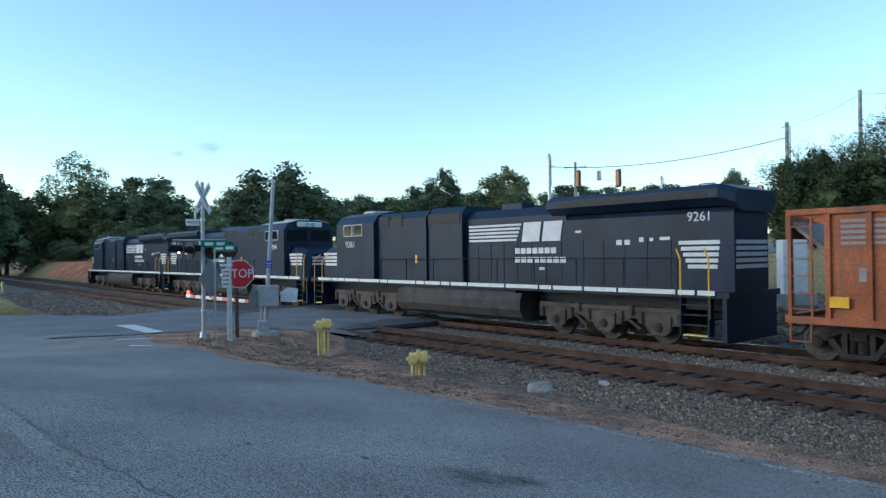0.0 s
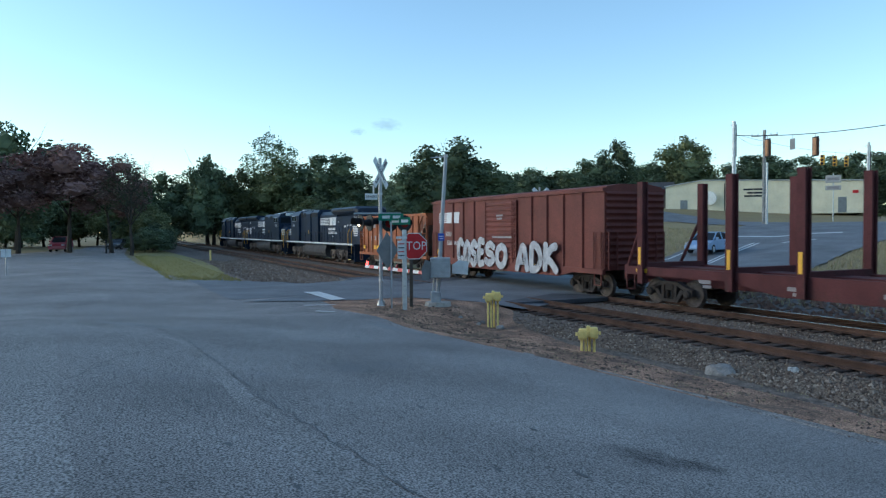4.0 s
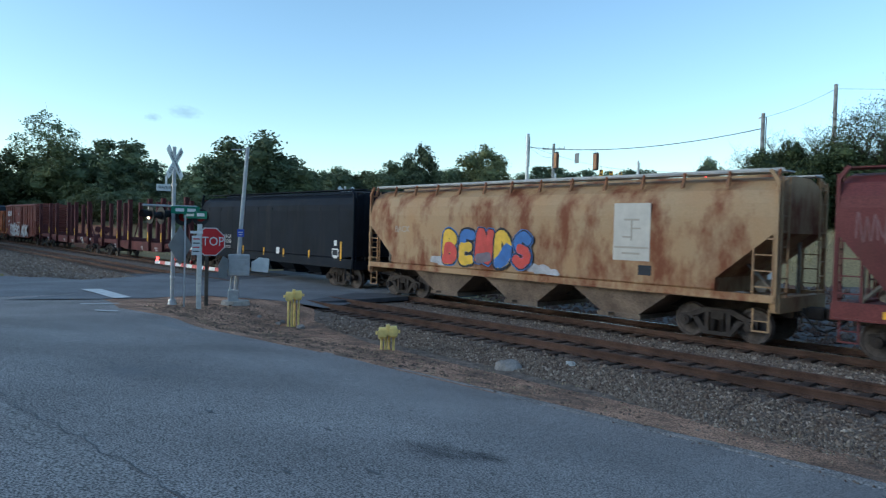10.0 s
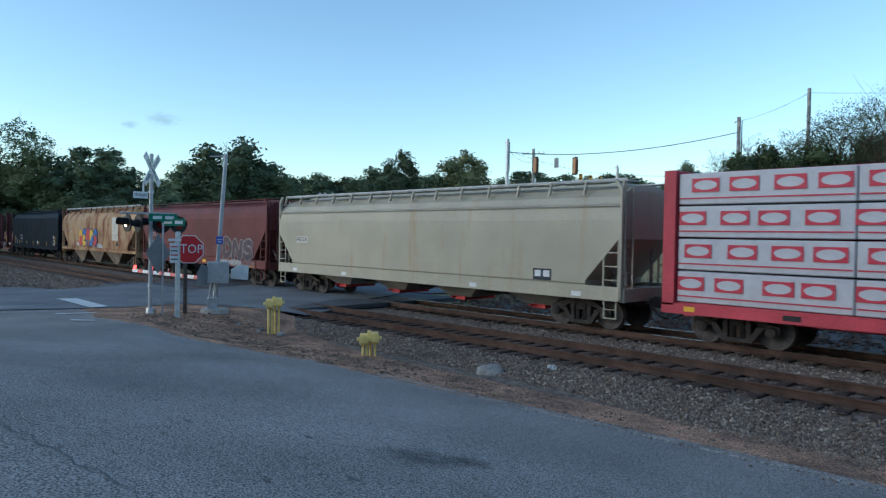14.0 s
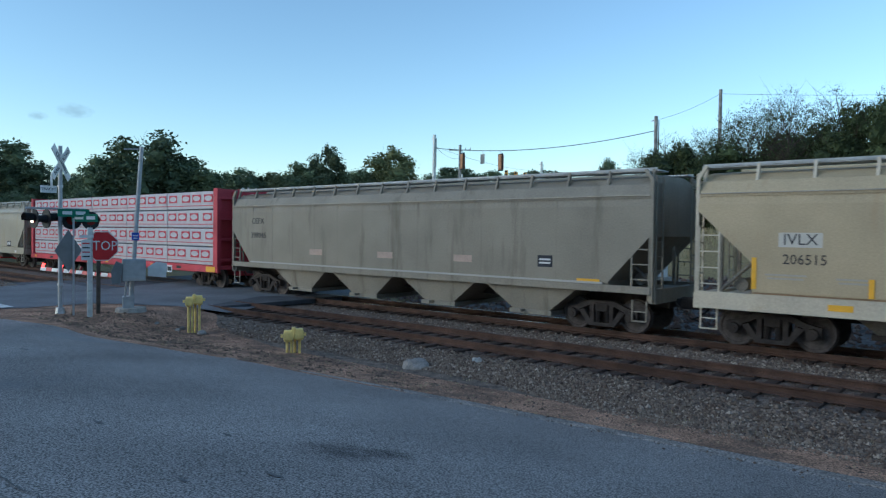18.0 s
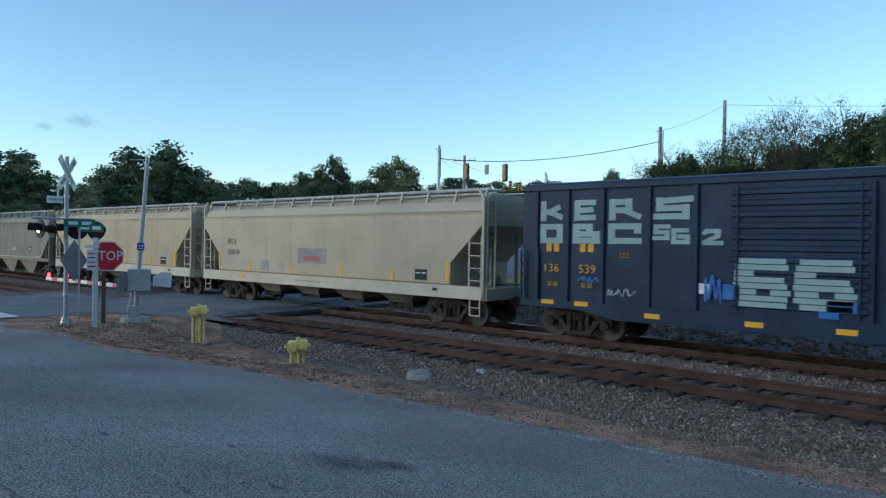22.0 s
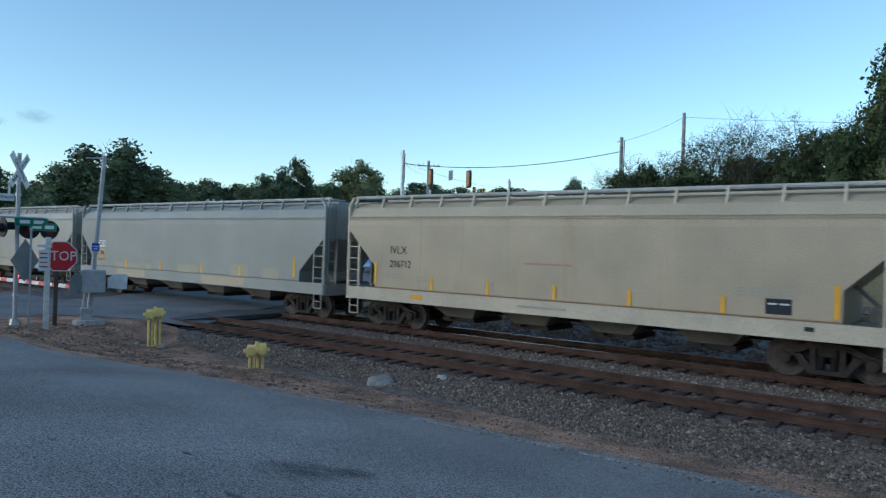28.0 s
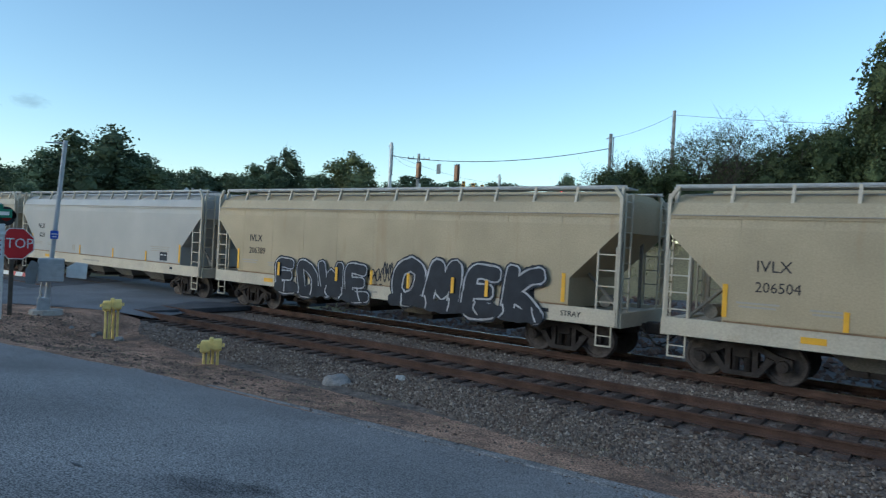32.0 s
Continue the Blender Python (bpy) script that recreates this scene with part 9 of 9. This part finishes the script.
def bank_spot(r):
    x = r.triangular(-21, 9, -6)
    return x, -0.65 - (1.35 + 0.8 * smooth01(-9, -5, x)) * r.random() ** 0.75


STONES = stone_material("ballast_stones", ((0.075, 0.048, 0.035), (0.185, 0.132, 0.095), (0.25, 0.195, 0.148), (0.10, 0.062, 0.04), (0.44, 0.36, 0.28)))
REDROCK = stone_material("red_brown_rock", ((0.13, 0.065, 0.042), (0.2, 0.115, 0.078), (0.09, 0.05, 0.035), (0.27, 0.185, 0.135)))
BROWN = stone_material("rusty_ballast_stones", ((0.06, 0.038, 0.027), (0.12, 0.076, 0.054), (0.15, 0.105, 0.08), (0.09, 0.058, 0.042), (0.22, 0.17, 0.135)))
rubble("ballast_stones", "loose grey crushed stones on the bank of the near track", "ballast", 21000, bank_spot, (0.016, 0.042), STONES, 1)
rubble("ballast_stones", "rust-tinted crushed stones between the rails", "ballast", 9000, lambda r: (r.triangular(-22, 14, -8), r.uniform(-0.7, 2.1)), (0.02, 0.045), BROWN, 2, 0.5)
rubble("ballast_stones", "grey crushed stones between the two tracks", "ballast", 8000, lambda r: (r.triangular(-22, 14, -8), r.uniform(2.0, 3.95)), (0.018, 0.045), STONES, 3)
rubble("ballast_stones", "crushed stones under the train", "ballast", 5000, lambda r: (r.triangular(-22, 16, -6), r.uniform(4.0, 9.0)), (0.03, 0.06), BROWN, 4)
rubble("gravel", "scattered gravel and clods on the dirt verge", "gravel", 3500, lambda r: (r.triangular(-23, 8, -9), r.triangular(-4.7, -2.3, -3.2)), (0.012, 0.035), BROWN, 5)
rubble("gravel", "coarse pale gravel on the shoulder beyond the crossing", "gravel", 6000, lambda r: (r.uniform(-75, -39.6), r.uniform(-6.3, -0.7)), (0.03, 0.075), STONES, 6)
rubble("gravel", "broken rock on the far bank", "gravel", 7000, lambda r: (r.uniform(-24, 18), r.uniform(9, 16)), (0.05, 0.14), REDROCK, 7)


CLODS = stone_material("dark_clods", ((0.05, 0.034, 0.024), (0.11, 0.072, 0.05), (0.16, 0.105, 0.072), (0.075, 0.05, 0.036), (0.24, 0.17, 0.115)))


def verge_clod(r):
    x = r.triangular(-24.5, -8, -21)
    return x, ramp_at(((-25, -6.2), (-20, -6.3), (-16, -5.5), (-11, -4.6), (-4, -4.0)), x) + 0.15 + r.random() ** 1.2 * (3.6 if x < -18 else 1.9)


rubble("clods", "dark clods, bark and debris strewn over the verge", "debris", 4200, verge_clod, (0.015, 0.055), CLODS, 9, 0.5)


def litter_leaves():
    rnd = random.Random(8)
    verts, faces = [], []
    for _ in range(9000):
        x = rnd.triangular(-25, 6, -22) if rnd.random() < 0.75 else rnd.uniform(-24, 8)
        y0 = ramp_at(((-25, -6.25), (-20, -6.1), (-16, -5.5), (-11, -4.6), (-4, -4.0), (0, -3.8)), x)
        y = y0 + 0.05 + rnd.random() ** 1.3 * (4.2 if x < -19 else 1.8)
        s = rnd.uniform(0.015, 0.045)
        a = rnd.uniform(0, math.tau)
        z = land(x, y) + 0.03
        u, v = Vector((math.cos(a), math.sin(a), rnd.uniform(-0.4, 0.4))) * s, Vector((-math.sin(a), math.cos(a), rnd.uniform(-0.4, 0.4))) * s * 0.6
        p = Vector((x, y, z))
        k = len(verts)
        verts += [p - u, p + v, p + u, p - v]
        faces.append((k, k + 1, k + 2, k + 3))
    me = bpy.data.meshes.new("dry_leaves")
    me.from_pydata(verts, [], faces)
    me.materials.append(stone_material("dry_leaf", ((0.16, 0.09, 0.05), (0.26, 0.16, 0.08), (0.34, 0.24, 0.13), (0.12, 0.08, 0.05))))
    tagged(new("dry_leaves", me), "fallen dry leaves and pine straw on the verge", "leaves", "", "stuff")


litter_leaves()


def weeds(name, label, count, where, h, mats, seed):
    rnd = random.Random(seed)
    verts, faces = [], []
    for _ in range(count):
        x, y = where(rnd)
        if on_hill_road(x, y):
            continue
        z = land(x, y)
        for _b in range(4):
            a = rnd.uniform(0, math.tau)
            hh = h * rnd.uniform(0.4, 1.1)
            w = 0.008 + 0.01 * rnd.random()
            lean = rnd.uniform(0.1, 0.6) * hh
            c, s = math.cos(a), math.sin(a)
            bx, by = x + rnd.uniform(-0.05, 0.05), y + rnd.uniform(-0.05, 0.05)
            k = len(verts)
            verts += [(bx - s * w, by + c * w, z), (bx + s * w, by - c * w, z), (bx + c * lean, by + s * lean, z + hh)]
            faces.append((k, k + 1, k + 2))
    me = bpy.data.meshes.new(name)
    me.from_pydata(verts, [], faces)
    me.materials.append(mats)
    tagged(new(name, me), label, "grass", "", "stuff")


def verge_spot(r, x0, x1, wide):
    """A place on the dirt between road and ballast."""
    x = r.triangular(x0, x1, x0 + 4)
    y0 = ramp_at(((-25, -6.2), (-20, -6.1), (-16, -5.5), (-11, -4.6), (-4, -4.0), (0, -3.8)), x)
    return x, y0 + 0.1 + wide * r.random() ** 1.6


DRYBLADE = stone_material("dry_blades", ((0.40, 0.31, 0.18), (0.30, 0.27, 0.13), (0.48, 0.39, 0.23), (0.26, 0.24, 0.11)))
weeds("dry_weeds", "dry grass tufts at the road edge", 700, lambda r: verge_spot(r, -25, 2, 2.4), 0.08, DRYBLADE, 21)
weeds("field_grass", "tall dry grass on the field across the line", 14000, lambda r: (r.uniform(-75, -12), r.uniform(10, 40)), 0.35, DRYBLADE, 22)
weeds("turf_blades", "yellow turf blades beside the lane", 6000, lambda r: (r.uniform(-80, -40), r.uniform(-10.6, -6.8)), 0.16, stone_material("turf_blade", ((0.38, 0.31, 0.1), (0.28, 0.25, 0.08), (0.42, 0.35, 0.14))), 23)

# bank of broken rock and the clay cut across the line
strip("rock_bank", [(-22, 8.8), (-10, 8.8), (5, 8.8), (40, 8.8)], [(-20, 15), (-10, 16), (5, 17), (40, 18)], 60, 10, mat("rocky_bank", (0.15, 0.125, 0.11), 0.95, vary=0.35, scale=1.5, bump=0.9, fine=8), 0.03, "broken rock bank across the tracks", "bank", rough=0.3)
strip("clay_bank", [(-82, 9.0), (-95, 9.2), (-112, 9.4), (-128, 9.6)], [(-82, 12.0), (-95, 13.4), (-112, 13.6), (-128, 13.0)], 40, 8, M["clay"], 0.05, "bare orange clay cut beside the line", "bank", rough=0.5)


# ---- what moves ----
def train_shift(t):
    """Metres that the train has run by t seconds."""
    return 10.594 * t - 0.02112 * t * t + 0.0003987 * t ** 3


def motions():
    for ob, x0 in CARS:
        walk(ob, [(t, pose(x0 - train_shift(t), TRACKS[1], 0)) for t in (0, 2, 4, 8, 12, 16, 20, 24, 28, 30, 32)])

    walk(passing_car, [(t, pose(-48.5 - 21.0 * (t - 6), 49.0 + 2.94 * (t - 6), 3.05, 0, 0, 172)) for t in (0, 3, 6, 9, 12)] + [(32, pose(-48.5 - 21.0 * 26, 49.0 + 2.94 * 26, 4.0, 0, 0, 172))])


motions()
